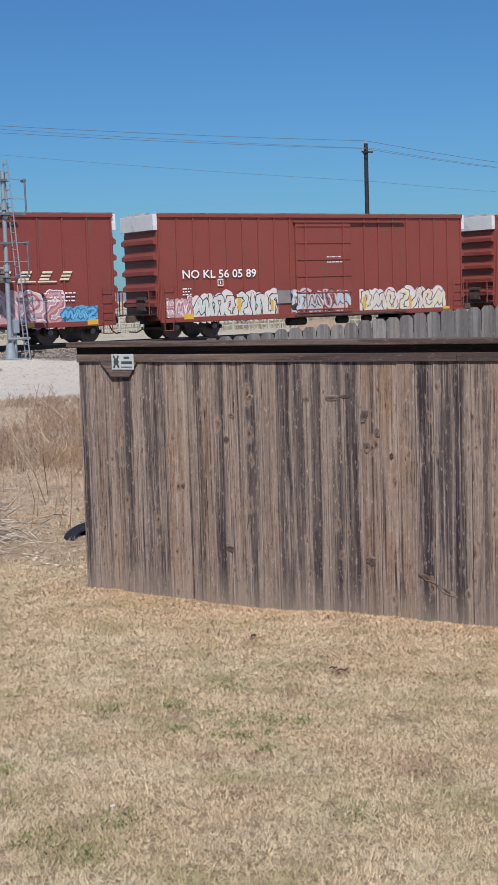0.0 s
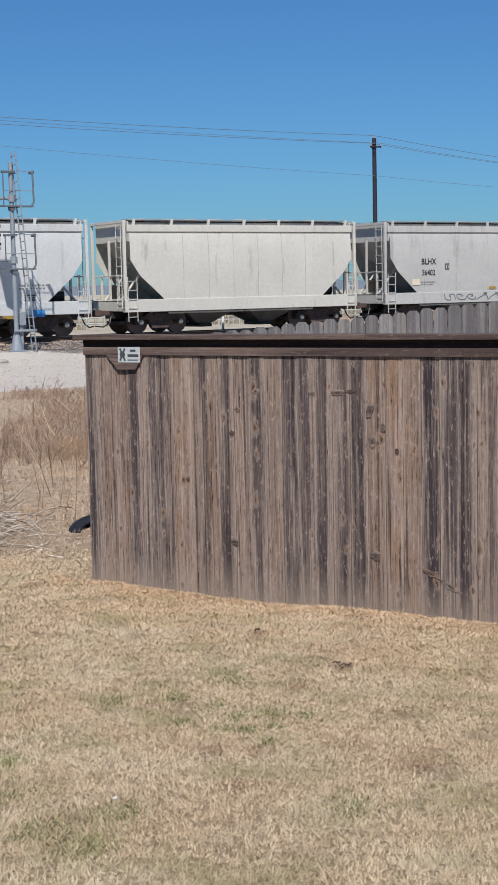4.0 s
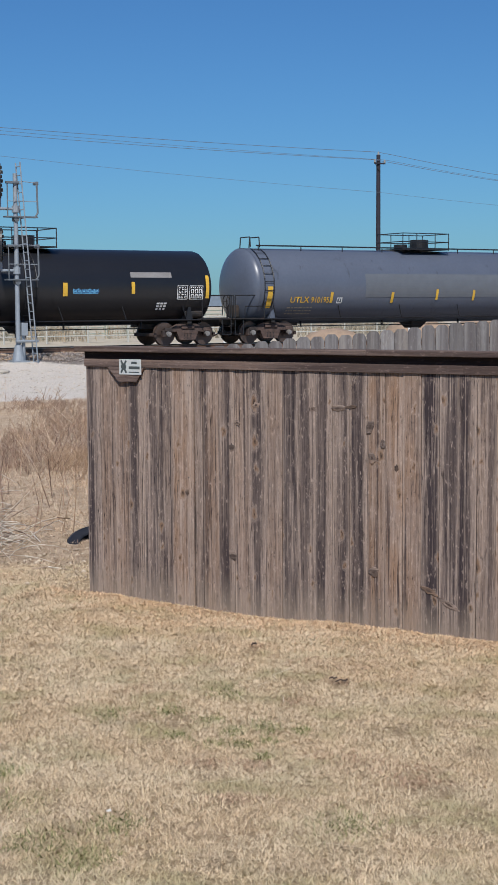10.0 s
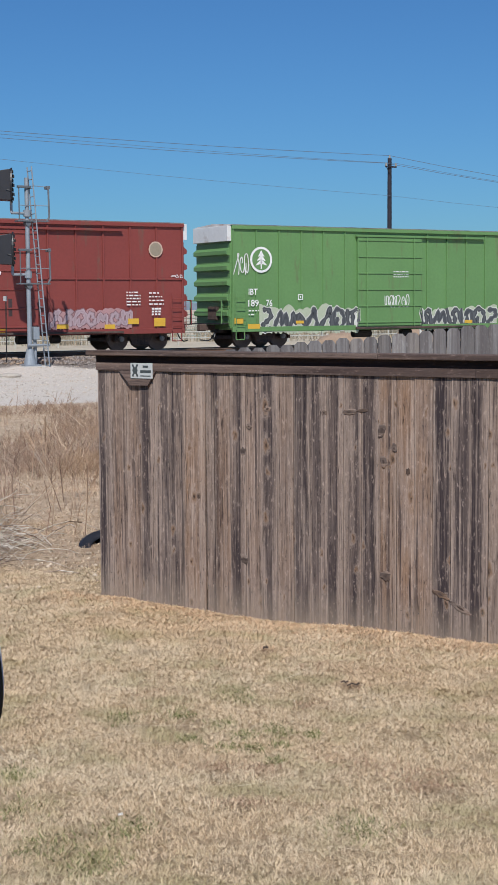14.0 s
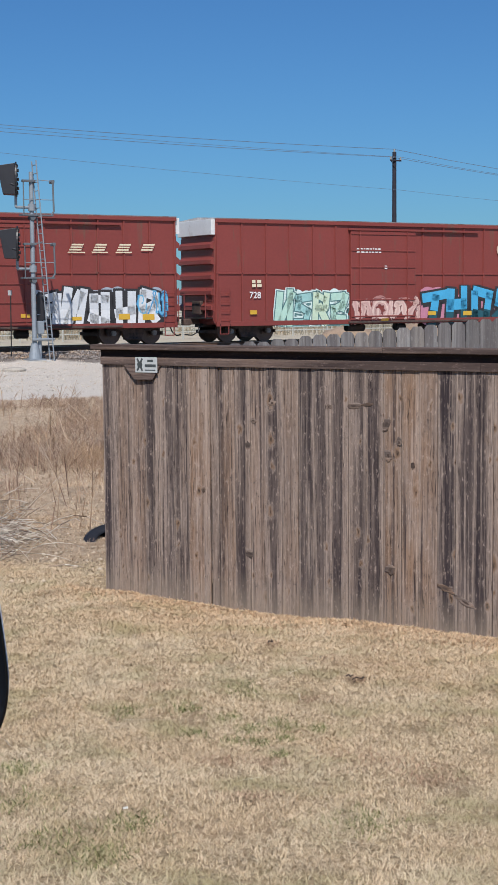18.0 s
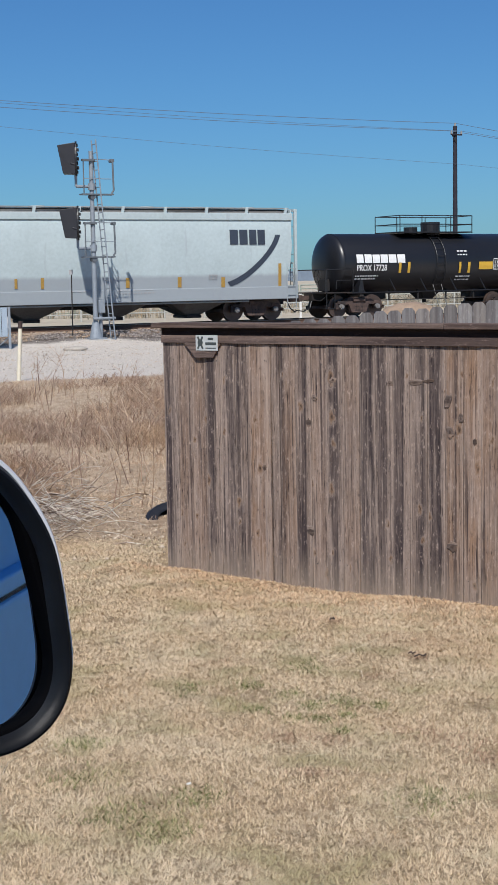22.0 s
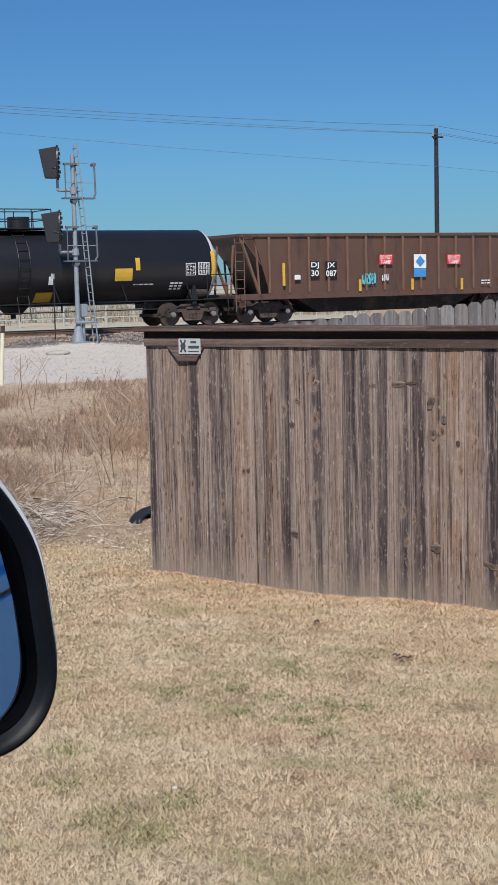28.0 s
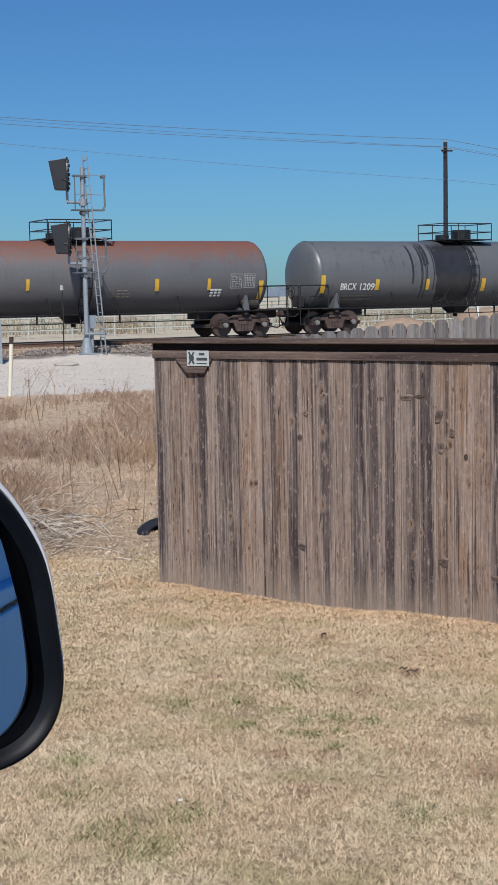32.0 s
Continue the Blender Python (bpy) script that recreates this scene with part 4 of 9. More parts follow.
def rectangle(verts, faces, x0, z0, x1, z1, cuts=1):
    n = len(verts)
    for k in range(cuts + 1):
        z = z0 + (z1 - z0) * k / cuts
        verts += [(x0, z), (x1, z)]
    for k in range(cuts):
        faces.append((n + 2 * k, n + 2 * k + 1, n + 2 * k + 3, n + 2 * k + 2))


def cuts_for(z0, z1):
    return max(1, min(8, int((z1 - z0) / 0.12)))


def patches(car, name, mat, rects):
    if name == "reflector" and car[0].name.startswith("covered_hopper_car"):
        mat = OCHRE
    for x0, z0, x1, z1 in rects:
        if car[0].name.startswith("tank_car") and abs(x0 + x1) / 2 > car[1] + 0.12:
            continue
        verts, faces = [], []
        if name == "stencil_box":
            w = 0.035
            for r in ((x0, z0, x1, z0 + w), (x0, z1 - w, x1, z1), (x0, z0 + w, x0 + w, z1 - w), (x1 - w, z0 + w, x1, z1 - w)):
                rectangle(verts, faces, *r)
            rectangle(verts, faces, (x0 + x1) / 2 - 0.02, z0 + 0.07, (x0 + x1) / 2 + 0.02, z1 - 0.07)
        elif name == "data_plate":      # a ruled border; rows of print, or three columns of dates
            w, wide, high = 0.022, x1 - x0, z1 - z0
            for r in ((x0, z0, x1, z0 + w), (x0, z1 - w, x1, z1), (x0, z0 + w, x0 + w, z1 - w), (x1 - w, z0 + w, x1, z1 - w)):
                rectangle(verts, faces, *r)
            for c in range(3):
                a, b = x0 + wide * (0.10 + 0.29 * c), x0 + wide * (0.32 + 0.29 * c)
                for k in range(7):
                    za = z0 + high * (0.09 + 0.12 * k)
                    if x0 < rects[-1][0]:
                        rectangle(verts, faces, a, za, b - wide * 0.06 * ((k + c) % 3), za + high * 0.055)
                    elif k % 3 != 2:
                        rectangle(verts, faces, a, za, a + wide * 0.07, za + high * 0.10)
                        rectangle(verts, faces, b - wide * 0.07, za, b, za + high * 0.10)
                    else:
                        rectangle(verts, faces, a, za, b, za + high * 0.05)
        elif name in ("placard", "logo_plate"):
            rows_ = 3
            step = (z1 - z0) / rows_
            for k in range(rows_):
                cols = 3
                for c in range(cols):
                    a = x0 + (x1 - x0) * c / cols
                    rectangle(verts, faces, a, z0 + k * step, a + (x1 - x0) / cols * (0.62 + 0.22 * ((k * 7 + c * 3) % 3) / 2), z0 + (k + 0.62) * step)
        elif name == "logo_shape":
            zm, w = (z0 + z1) / 2, (x1 - x0) * 0.34
            rectangle(verts, faces, x0, z0, x1 - w * 0.3, zm - 0.015)
            rectangle(verts, faces, x0, zm + 0.015, x1 - w * 0.6, z1)
        elif name in ("hazard_diamond", "white_diamond"):
            xm, zm = (x0 + x1) / 2, (z0 + z1) / 2
            verts, faces = [(xm, z0), (x1, zm), (xm, z1), (x0, zm)], [(0, 1, 2, 3)]
        elif name == "round_sticker":
            xm, zm = (x0 + x1) / 2, (z0 + z1) / 2
            verts = [(xm + (x1 - x0) / 2 * math.cos(a), zm + (z1 - z0) / 2 * math.sin(a)) for a in np.linspace(0, 6.2832, 17)[:-1]]
            faces = [tuple(range(16))]
        elif name == "logo_bar":
            lean = (z1 - z0) * 0.5 if z1 - z0 > 0.15 else 0.0
            for lo, hi in ((0.0, 0.24), (0.40, 0.60), (0.76, 1.0)) if lean else ((0.0, 1.0),):      # slanted strokes, one over the other
                n = len(verts)
                za, zb = z0 + (z1 - z0) * lo, z0 + (z1 - z0) * hi
                verts += [(x0 + lean * lo, za), (x1 - lean * (1 - lo), za), (x1 - lean * (1 - hi), zb), (x0 + lean * hi, zb)]
                faces.append((n, n + 1, n + 2, n + 3))
        else:
            rectangle(verts, faces, x0, z0, x1, z1, cuts_for(z0, z1))
        low = name in ("grey_patch", "dark_patch", "painted_out_band", "painted_out_patch", "black_panel", "faded_patch", "red_notice", "white_notice", "blue_notice")
        ob = skinned(car, verts, faces, 0.002 if low else 0.022, name, mat)
        if name in ("data_plate", "placard", "logo_plate"):
            ob["kind"] = "stuff"


def fine_print(car, x0, z0, x1, z1, mat):
    """Small print that cannot be read: bars."""
    if car[0].name.startswith("covered_hopper_car") and mat is BLACK_PAINT:
        mat = FADED_INK
    if car[0].name.startswith("tank_car") and abs(x0 + x1) / 2 > car[1] + 0.12:
        return
    n = max(1, round((z1 - z0) / 0.13))
    for k in range(n):
        verts, faces = [], []
        z = z1 - (k + 1) * (z1 - z0) / n
        h = min(0.05, (z1 - z0) / n * 0.42)
        x = x0
        while x < x1 - 0.03:
            w = min(mark_rng.uniform(0.05, 0.2), x1 - x)
            rectangle(verts, faces, x, z, x + w, z + h)
            x += w + 0.05
        if mark_rng.random() < 0.2 and len(faces) > 1:
            del faces[-1:]
        skinned(car, verts, faces, 0.012, "line_of_print", mat)["kind"] = "stuff"


def glyph_mesh(text, offset=0.0):
    cu = bpy.data.curves.new("lettering", "FONT")
    cu.body, cu.offset, cu.resolution_u = text, offset, 3
    ob = bpy.data.objects.new("lettering", cu)
    me = bpy.data.meshes.new_from_object(ob)
    bpy.data.objects.remove(ob)
    bpy.data.curves.remove(cu)
    return me


def write(car, text, x0, z0, x1, z1, mat, offset=0.014, lift=0.012, name="lettering", frame_of=None):
    me = glyph_mesh(text, offset)
    ref = frame_of or me
    xs, ys = [v.co.x for v in ref.vertices], [v.co.y for v in ref.vertices]
    ax, bx, ay, by = min(xs), max(xs), min(ys), max(ys)
    skin = SKIN[car[0].name]
    for v in me.vertices:
        x = x0 + (v.co.x - ax) / (bx - ax) * (x1 - x0)
        z = z0 + (v.co.y - ay) / (by - ay) * (z1 - z0)
        v.co = (x, skin(x, z) - lift, z)
    me.materials.clear()
    me.materials.append(mat)
    part(name, me, None, car[0])


STROKES = (  # loops, hooks and waves in a unit cell
    [(0.5, 0.5), (0.7, 0.6), (0.6, 0.85), (0.25, 0.8), (0.1, 0.45), (0.35, 0.05), (0.85, 0.1), (1.0, 0.5)],
    [(0.0, 0.2), (0.25, 0.95), (0.45, 0.15), (0.7, 0.9), (1.0, 0.1)],
    [(0.0, 0.9), (0.6, 1.0), (0.9, 0.7), (0.5, 0.45), (0.15, 0.3), (0.4, 0.0), (1.0, 0.1)],
    [(0.2, 0.0), (0.0, 0.5), (0.3, 1.0), (0.8, 0.95), (1.0, 0.5), (0.75, 0.05), (0.3, 0.1), (0.45, 0.6)],
    [(0.0, 0.0), (0.5, 0.55), (1.0, 1.0), (0.55, 0.95), (1.0, 0.45), (0.9, 0.0)],
    [(0.05, 1.0), (0.1, 0.2), (0.5, 0.0), (0.6, 0.55), (0.35, 0.8), (0.95, 0.95), (1.0, 0.1)],
)


BLOCKS = (  # bars of block letters in a unit cell
    ((0.14, 0.0, 0.14, 1.0), (0.86, 0.0, 0.86, 1.0), (0.14, 0.5, 0.86, 0.5)),
    ((0.5, 0.0, 0.5, 0.9), (0.0, 0.88, 1.0, 0.88)),
    ((0.14, 0.1, 0.14, 0.9), (0.86, 0.1, 0.86, 0.9), (0.14, 0.12, 0.86, 0.12), (0.14, 0.88, 0.86, 0.88)),
    ((0.12, 0.0, 0.12, 1.0), (0.88, 0.0, 0.88, 1.0), (0.16, 0.95, 0.84, 0.05)),
    ((0.14, 0.0, 0.14, 1.0), (0.14, 0.9, 0.8, 0.84), (0.84, 0.88, 0.8, 0.5), (0.8, 0.5, 0.14, 0.42), (0.4, 0.45, 0.92, 0.0)),
    ((0.9, 0.86, 0.14, 0.9), (0.12, 0.9, 0.2, 0.5), (0.16, 0.52, 0.86, 0.46), (0.86, 0.48, 0.8, 0.1), (0.84, 0.1, 0.05, 0.1)),
)


def block_letters(car, n, x0, z0, x1, z1, halo, ink, fills, state):
    """Fat leaning letters with a drop shadow, an outline and a fill of one or two tones."""
    cell, h = (x1 - x0) / n, z1 - z0
    t, grow = min(cell * 0.15, h * 0.16), 0.05
    split = z0 + h * 0.42
    used = -1
    for i in range(n):
        pick = state.randrange(len(BLOCKS))
        used = pick if pick != used else (pick + 1) % len(BLOCKS)
        lean, drop, wide = state.uniform(0.02, 0.28), state.uniform(-0.06, 0.06), state.uniform(0.92, 1.08)
        flip = state.random() < 0.6

        def place(u, v):
            return (x0 + cell * (i + 0.14 + 0.74 * wide * u + lean * (v - 0.5) * 0.6), z0 + h * (0.12 + drop + 0.76 * v))
        bars = [(Vector(place(a, b)), Vector(place(c, d)), t * state.uniform(0.85, 1.2)) for a, b, c, d in [[(1 - v if (flip and e % 2 == 0) else v) + state.uniform(-0.11, 0.11) for e, v in enumerate(bar)] for bar in BLOCKS[used]]]
        layers = [(ink, 0.10, Vector((0.10, -0.09)), 0.004), (halo or ink, grow + 0.045, Vector((0, 0)), 0.006), (ink, grow, Vector((0, 0)), 0.008), (None, 0.0, Vector((0, 0)), 0.011)]
        for mat, g, shift, lift in layers:
            tones = {}
            for p, q, w in bars:
                d = (q - p).normalized()
                e = Vector((-d.y, d.x)) * (w + g)
                p_, q_ = p - d * (w * 0.75 + g) + shift, q + d * (w * 0.75 + g) + shift
                for k in range(6):
                    a, b = p_ + (q_ - p_) * (k / 6), p_ + (q_ - p_) * ((k + 1) / 6)
                    tone = mat or (fills[i % len(fills)] if len(fills) != 2 else fills[0] if (a.y + b.y) / 2 > split else fills[1])
                    verts, faces = tones.setdefault(tone, ([], []))
                    m = len(verts)
                    verts += [tuple(a - e), tuple(b - e), tuple(b + e), tuple(a + e)]
                    faces.append((m, m + 1, m + 2, m + 3))
            for tone, (verts, faces) in tones.items():
                verts = [(min(max(x, x0 - 0.1), x1 + 0.1), min(max(z, z0 + 0.003 * i), z1 + 0.1)) for x, z in verts]
                skinned(car, verts, faces, lift + 0.0006 * (i % 2), "graffiti_letter", tone)["kind"] = "stuff"


def graffiti(car, text, x0, z0, x1, z1, colours):
    halo, ink, fills = colours
    if text[0] not in "*#":
        base = glyph_mesh(text, 0.03)
        h, w = z1 - z0, x1 - x0
        for k, (mat, off) in enumerate(((halo, 0.11), (ink, 0.075), (fills[0], 0.03))):
            if mat:
                g = 0.0 if k == 2 else 0.06 - 0.03 * k
                write(car, text, x0 + 0.08 - g, z0 + 0.08 - g, x1 - 0.08 + g, z1 - 0.08 + g, mat, off, 0.004 + 0.004 * k, "graffiti")
        for k in range(3):
            write(car, text, x0 + 0.12 + 0.02 * k, z0 + h * 0.5, x1 - 0.1, z1 - 0.1, fills[-1], -0.01, 0.018, "graffiti") if k == 0 else None
        return
    n = int(text[1:]) if text[0] == "#" else round(int(text[1:]) * 1.4)
    thin = halo is None and ink is None
    cell, h = (x1 - x0) / n, z1 - z0
    thick = min(0.02, h * 0.05) if thin else min(cell * 0.19, h * 0.19)
    state = random.Random(int(abs(x0 * 100)) + n)
    if halo:      # an uneven cloud of colour behind the letters
        m = 12 * n
        knobs = [state.uniform(0.0, 0.30) for _ in range(n * 2 + 2)]
        top = [(x0 + (x1 - x0) * k / m, z1 - h * (knobs[k // 6] + (knobs[k // 6 + 1] - knobs[k // 6]) * (k % 6) / 6 - 0.06 * math.sin(math.pi * (k % 6) / 6))) for k in range(m + 1)]
        low = [(x0 + (x1 - x0) * k / m, z0 + h * state.uniform(0.0, 0.12)) for k in range(m + 1)]
        cloud = [p for pair in zip(low, top) for p in pair]
        skinned(car, cloud, [(2 * k, 2 * k + 2, 2 * k + 3, 2 * k + 1) for k in range(m)], 0.001, "graffiti_ground", halo)
    if text[0] == "#":
        block_letters(car, n, x0, z0, x1, z1, None if ink is INK else halo, ink, fills, state)
        return
    for i in range(n):
        pts = STROKES[state.randrange(len(STROKES))]
        lean, fat = state.uniform(-0.15, 0.25), state.uniform(1.05, 1.4)
        wob = [state.uniform(-0.06, 0.06) for _ in range(2 * len(pts))]
        pts = [(u + wob[2 * j], v + wob[2 * j + 1]) for j, (u, v) in enumerate(pts)]
        path = []
        for a, b in zip(pts, pts[1:]):
            for f in np.linspace(0, 1, 5)[:-1]:
                path.append((a[0] + (b[0] - a[0]) * f, a[1] + (b[1] - a[1]) * f))
        path.append(pts[-1])
        for _ in range(2):
            path = [path[0]] + [tuple((path[j - 1][c] + 2 * path[j][c] + path[j + 1][c]) / 4 for c in (0, 1)) for j in range(1, len(path) - 1)] + [path[-1]]
        pad = thick + (0.03 if thin else 0.06)
        q = [(x0 + cell * i + pad * 0.5 + (cell - pad) * (u + lean * (v - 0.5)) * fat, z0 + pad + (h - 2 * pad) * v) for u, v in path]
        fill = fills[i % len(fills)]
        layers = [(fill, thick, 0.004)] if thin else [(ink, thick + 0.055, 0.006), (fill, thick, 0.010), (fills[(i + 1) % len(fills)], thick * 0.35, 0.014)]
        for mat, t, lift in layers:
            verts, faces = [], []
            for j, p in enumerate(q):
                e, g = q[min(j + 1, len(q) - 1)], q[max(j - 1, 0)]
                d = Vector((e[0] - g[0], e[1] - g[1])).normalized()
                w = t * (0.75 + 0.25 * math.sin(j * 1.7 + i)) if not thin else t
                if j in (0, len(q) - 1):
                    w *= 0.6
                verts += [(p[0] - d.y * w, p[1] + d.x * w), (p[0] + d.y * w, p[1] - d.x * w)]
            verts = [(min(max(x, x0 - 0.05), x1 + 0.05), min(max(z, z0), z1)) for x, z in verts]
            skinned(car, verts, [(2 * j, 2 * j + 1, 2 * j + 3, 2 * j + 2) for j in range(len(q) - 1)], lift + 0.0005 * (i % 2), "graffiti_stroke", mat)


def round_logo(car, x, z, r, mat, inner=None, tree=None):
    ring = [(x + r * math.cos(a), z + r * math.sin(a)) for a in np.linspace(0, 6.2832, 33)[:-1]]
    skinned(car, ring, [tuple(range(32))], 0.003, "round_emblem", mat)
    if inner:
        ring = [(x + r * 0.82 * math.cos(a), z + r * 0.82 * math.sin(a)) for a in np.linspace(0, 6.2832, 33)[:-1]]
        skinned(car, ring, [tuple(range(32))], 0.006, "round_emblem", inner)
    if tree:
        for k in range(3):
            w, b = r * (0.30 + 0.12 * k), z + r * (0.22 - 0.33 * k)
            skinned(car, [(x - w, b), (x, b + r * 0.12), (x + w, b), (x, b + r * 0.52)], [(0, 1, 2, 3)], 0.009, "emblem_shape", tree)
        skinned(car, [(x - r * 0.06, z - r * 0.7), (x + r * 0.06, z - r * 0.7), (x + r * 0.06, z), (x - r * 0.06, z)], [(0, 1, 2, 3)], 0.009, "emblem_shape", tree)

# ---- lettering, plates and paint on the cars: left, bottom, right, top on the near side ----
write(nokl, "NO KL 56 05 89", -6.77, 2.4, -3.28, 2.74, WHITE)
patches(nokl, "stencil_box", WHITE, [(-5.15, 2.08, -4.88, 2.36)])
fine_print(nokl, 0.26, 2.94, 1.06, 3.27, WHITE)
fine_print(nokl, -6.79, 1.74, -6.39, 2.08, WHITE)
graffiti(nokl, "*4", -6.33, 0.55, -2.29, 1.91, PALE_SET)
graffiti(nokl, "*3", -1.57, 0.82, 1.42, 1.96, GREY_SET)
graffiti(nokl, "*5", 1.98, 0.63, 6.73, 1.92, CREAM_SET)
graffiti(nokl, "*2", -7.55, 0.71, -6.33, 1.75, PINK_SET)
patches(nokl, "painted_out_patch", GREY_PATCH, [(-2.26, 1.28, -1.6, 1.82)])
patches(nokl, "reflector", YELLOW, [(-6.77, 0.77, -6.31, 0.98), (-4.23, 1.05, -4.08, 1.56), (-2.61, 1.0, -2.47, 1.44), (2.15, 0.93, 2.32, 1.42), (4.68, 0.93, 4.82, 1.44), (6.62, 0.79, 6.99, 0.91)])
patches(bnsf_a, "logo_shape", CREAM_MARK, [(-8.37, 2.51, -8.17, 2.76), (-8.13, 2.51, -7.91, 2.75), (-7.58, 2.5, -7.41, 2.75), (-7.37, 2.49, -7.19, 2.74)])
write(bnsf_a, "761", -8.45, 2.04, -7.88, 2.32, WHITE)
write(bnsf_a, "859", -7.6, 2.02, -7.02, 2.3, WHITE)
patches(bnsf_a, "stencil_box", WHITE, [(-6.57, 2.29, -6.29, 2.55)])
patches(bnsf_a, "logo_bar", CREAM_MARK, [(4.48, 2.48, 5.06, 2.82), (5.31, 2.47, 5.9, 2.81), (6.16, 2.46, 6.73, 2.8), (7.01, 2.45, 7.56, 2.79), (4.44, 2.41, 5.19, 2.45), (5.27, 2.39, 6.03, 2.44), (6.11, 2.38, 6.89, 2.43)])
graffiti(bnsf_a, "*5", -7.9, 0.56, -2.23, 2.18, PINK_SET)
graffiti(bnsf_a, "*4", 1.32, 0.53, 7.21, 2.22, PINK_SET)
graffiti(bnsf_a, "*2", -8.65, 0.7, -7.88, 1.63, BLUE_SET)
graffiti(bnsf_a, "*3", -2.2, 0.44, 1.34, 1.56, BLUE_SET)
graffiti(bnsf_a, "*2", 7.01, 0.77, 8.57, 1.52, BLUE_SET)
patches(bnsf_a, "reflector", YELLOW, [(-8.58, 0.7, -8.12, 1.08), (-5.86, 0.84, -5.43, 0.98), (-3.23, 0.81, -2.8, 0.93), (-0.68, 1.07, -0.27, 1.18), (2.82, 0.72, 3.25, 0.87), (5.51, 0.7, 5.9, 0.87), (8.11, 0.72, 8.57, 0.92)])
fine_print(bnsf_a, 6.32, 1.64, 7.66, 2.08, WHITE)
fine_print(bnsf_a, 0.34, 2.93, 1.53, 3.28, WHITE)
fine_print(bnsf_a, -8.51, 1.33, -8.13, 1.5, WHITE)
write(blhx, "BLHX", -6.64, 2.59, -5.82, 2.85, BLACK_PAINT)
write(blhx, "56402", -6.61, 2.11, -5.88, 2.36, BLACK_PAINT)
patches(blhx, "stencil_box", BLACK_PAINT, [(-5.31, 2.36, -5.08, 2.62)])
graffiti(blhx, "*6", -5.41, 0.92, -0.35, 1.33, SCRAWL)
graffiti(blhx, "*4", 0.21, 1.47, 2.98, 2.0, SCRAWL)
patches(blhx, "placard", BLACK_PAINT, [(6.16, 1.48, 6.68, 1.84)])
patches(blhx, "reflector", YELLOW, [(-2.73, 1.44, -2.32, 1.56), (-0.31, 1.39, 0.14, 1.51), (6.74, 1.36, 7.14, 1.6)])
fine_print(blhx, -6.66, 1.69, -5.88, 1.89, BLACK_PAINT)
fine_print(blhx, 5.5, 1.57, 6.0, 1.85, BLACK_PAINT)
patches(blhx, "pale_patch", CREAM_MARK, [(-7.17, 1.68, -6.75, 1.96)])
write(shpx_b, "SHPX", -3.18, 2.39, -2.34, 2.65, BLACK_PAINT)
write(shpx_b, "432834", -3.2, 1.89, -1.93, 2.15, BLACK_PAINT)
patches(shpx_b, "stencil_box", BLACK_PAINT, [(-1.87, 2.14, -1.61, 2.38)])
fine_print(shpx_b, -3.3, 1.34, -1.6, 1.65, BLACK_PAINT)
graffiti(shpx_b, "*3", -0.89, 1.23, -0.02, 1.7, SCRAWL)
patches(shpx_b, "orange_label", ORANGE_MARK, [(0.71, 1.41, 1.41, 1.72)])
patches(shpx_b, "placard", BLACK_PAINT, [(2.76, 1.41, 3.23, 1.67)])
patches(shpx_b, "blue_label", BLUE_MARK, [(3.07, 0.8, 3.56, 1.06)])
patches(shpx_b, "reflector", YELLOW, [(-4.9, 0.81, -4.01, 0.95), (-2.36, 0.79, -1.91, 0.9), (-0.24, 0.79, 0.19, 0.89), (1.84, 0.75, 2.29, 0.87)])
fine_print(shpx_b, 2.54, 1.85, 3.71, 2.08, BLACK_PAINT)
fine_print(shpx_b, -2.6, 0.88, -1.08, 1.06, BLACK_PAINT)
write(soxx, "SOXX", -6.76, 2.63, -5.91, 2.9, BLACK_PAINT)
write(soxx, "5990", -6.77, 2.17, -5.98, 2.44, BLACK_PAINT)
patches(soxx, "stencil_box", BLACK_PAINT, [(-4.96, 2.4, -4.72, 2.66)])
patches(soxx, "reflector", YELLOW, [(-7.5, 1.58, -7.37, 2.49), (-5.1, 1.47, -4.93, 1.76), (-2.57, 1.45, -2.4, 1.74), (-0.03, 1.42, 0.15, 1.72), (2.51, 1.39, 2.68, 1.69)])
fine_print(soxx, -6.83, 1.7, -5.95, 1.96, BLACK_PAINT)
fine_print(soxx, -1.98, 1.53, -1.22, 1.78, BLACK_PAINT)
patches(soxx, "reflector", YELLOW, [(5.03, 1.5, 5.17, 1.81), (7.61, 2.0, 7.76, 2.49)])
fine_print(soxx, 5.25, 1.48, 6.88, 1.69, BLACK_PAINT)
write(mobx, "MOBX", -6.23, 2.21, -5.45, 2.43, BLACK_PAINT)
write(mobx, "52913", -6.27, 1.75, -5.35, 1.98, BLACK_PAINT)
patches(mobx, "reflector", YELLOW, [(-6.87, 1.31, -6.68, 2.15), (-4.19, 1.27, -4.01, 1.7), (-2.23, 1.21, -2.06, 1.7), (0.03, 1.23, 0.23, 1.75), (2.24, 1.23, 2.44, 1.66), (4.35, 1.21, 4.55, 1.64), (6.38, 1.23, 6.53, 2.05)])
patches(mobx, "pale_patch", STAIN_MARK, [(-3.15, 3.08, -2.95, 3.58), (-3.13, 2.04, -2.89, 2.64), (3.07, 2.74, 3.32, 3.21), (6.53, 1.18, 6.97, 1.98)])
patches(mobx, "label", WHITE, [(-4.7, 0.87, -4.27, 1.04), (3.39, 0.77, 4.12, 1.03), (4.66, 0.75, 5.1, 0.97)])
patches(mobx, "brown_patch", RUST_MARK, [(5.96, 2.46, 6.22, 2.74), (1.7, 1.19, 3.16, 1.98), (3.7, 1.2, 4.35, 1.69), (4.51, 1.22, 5.37, 1.65)])
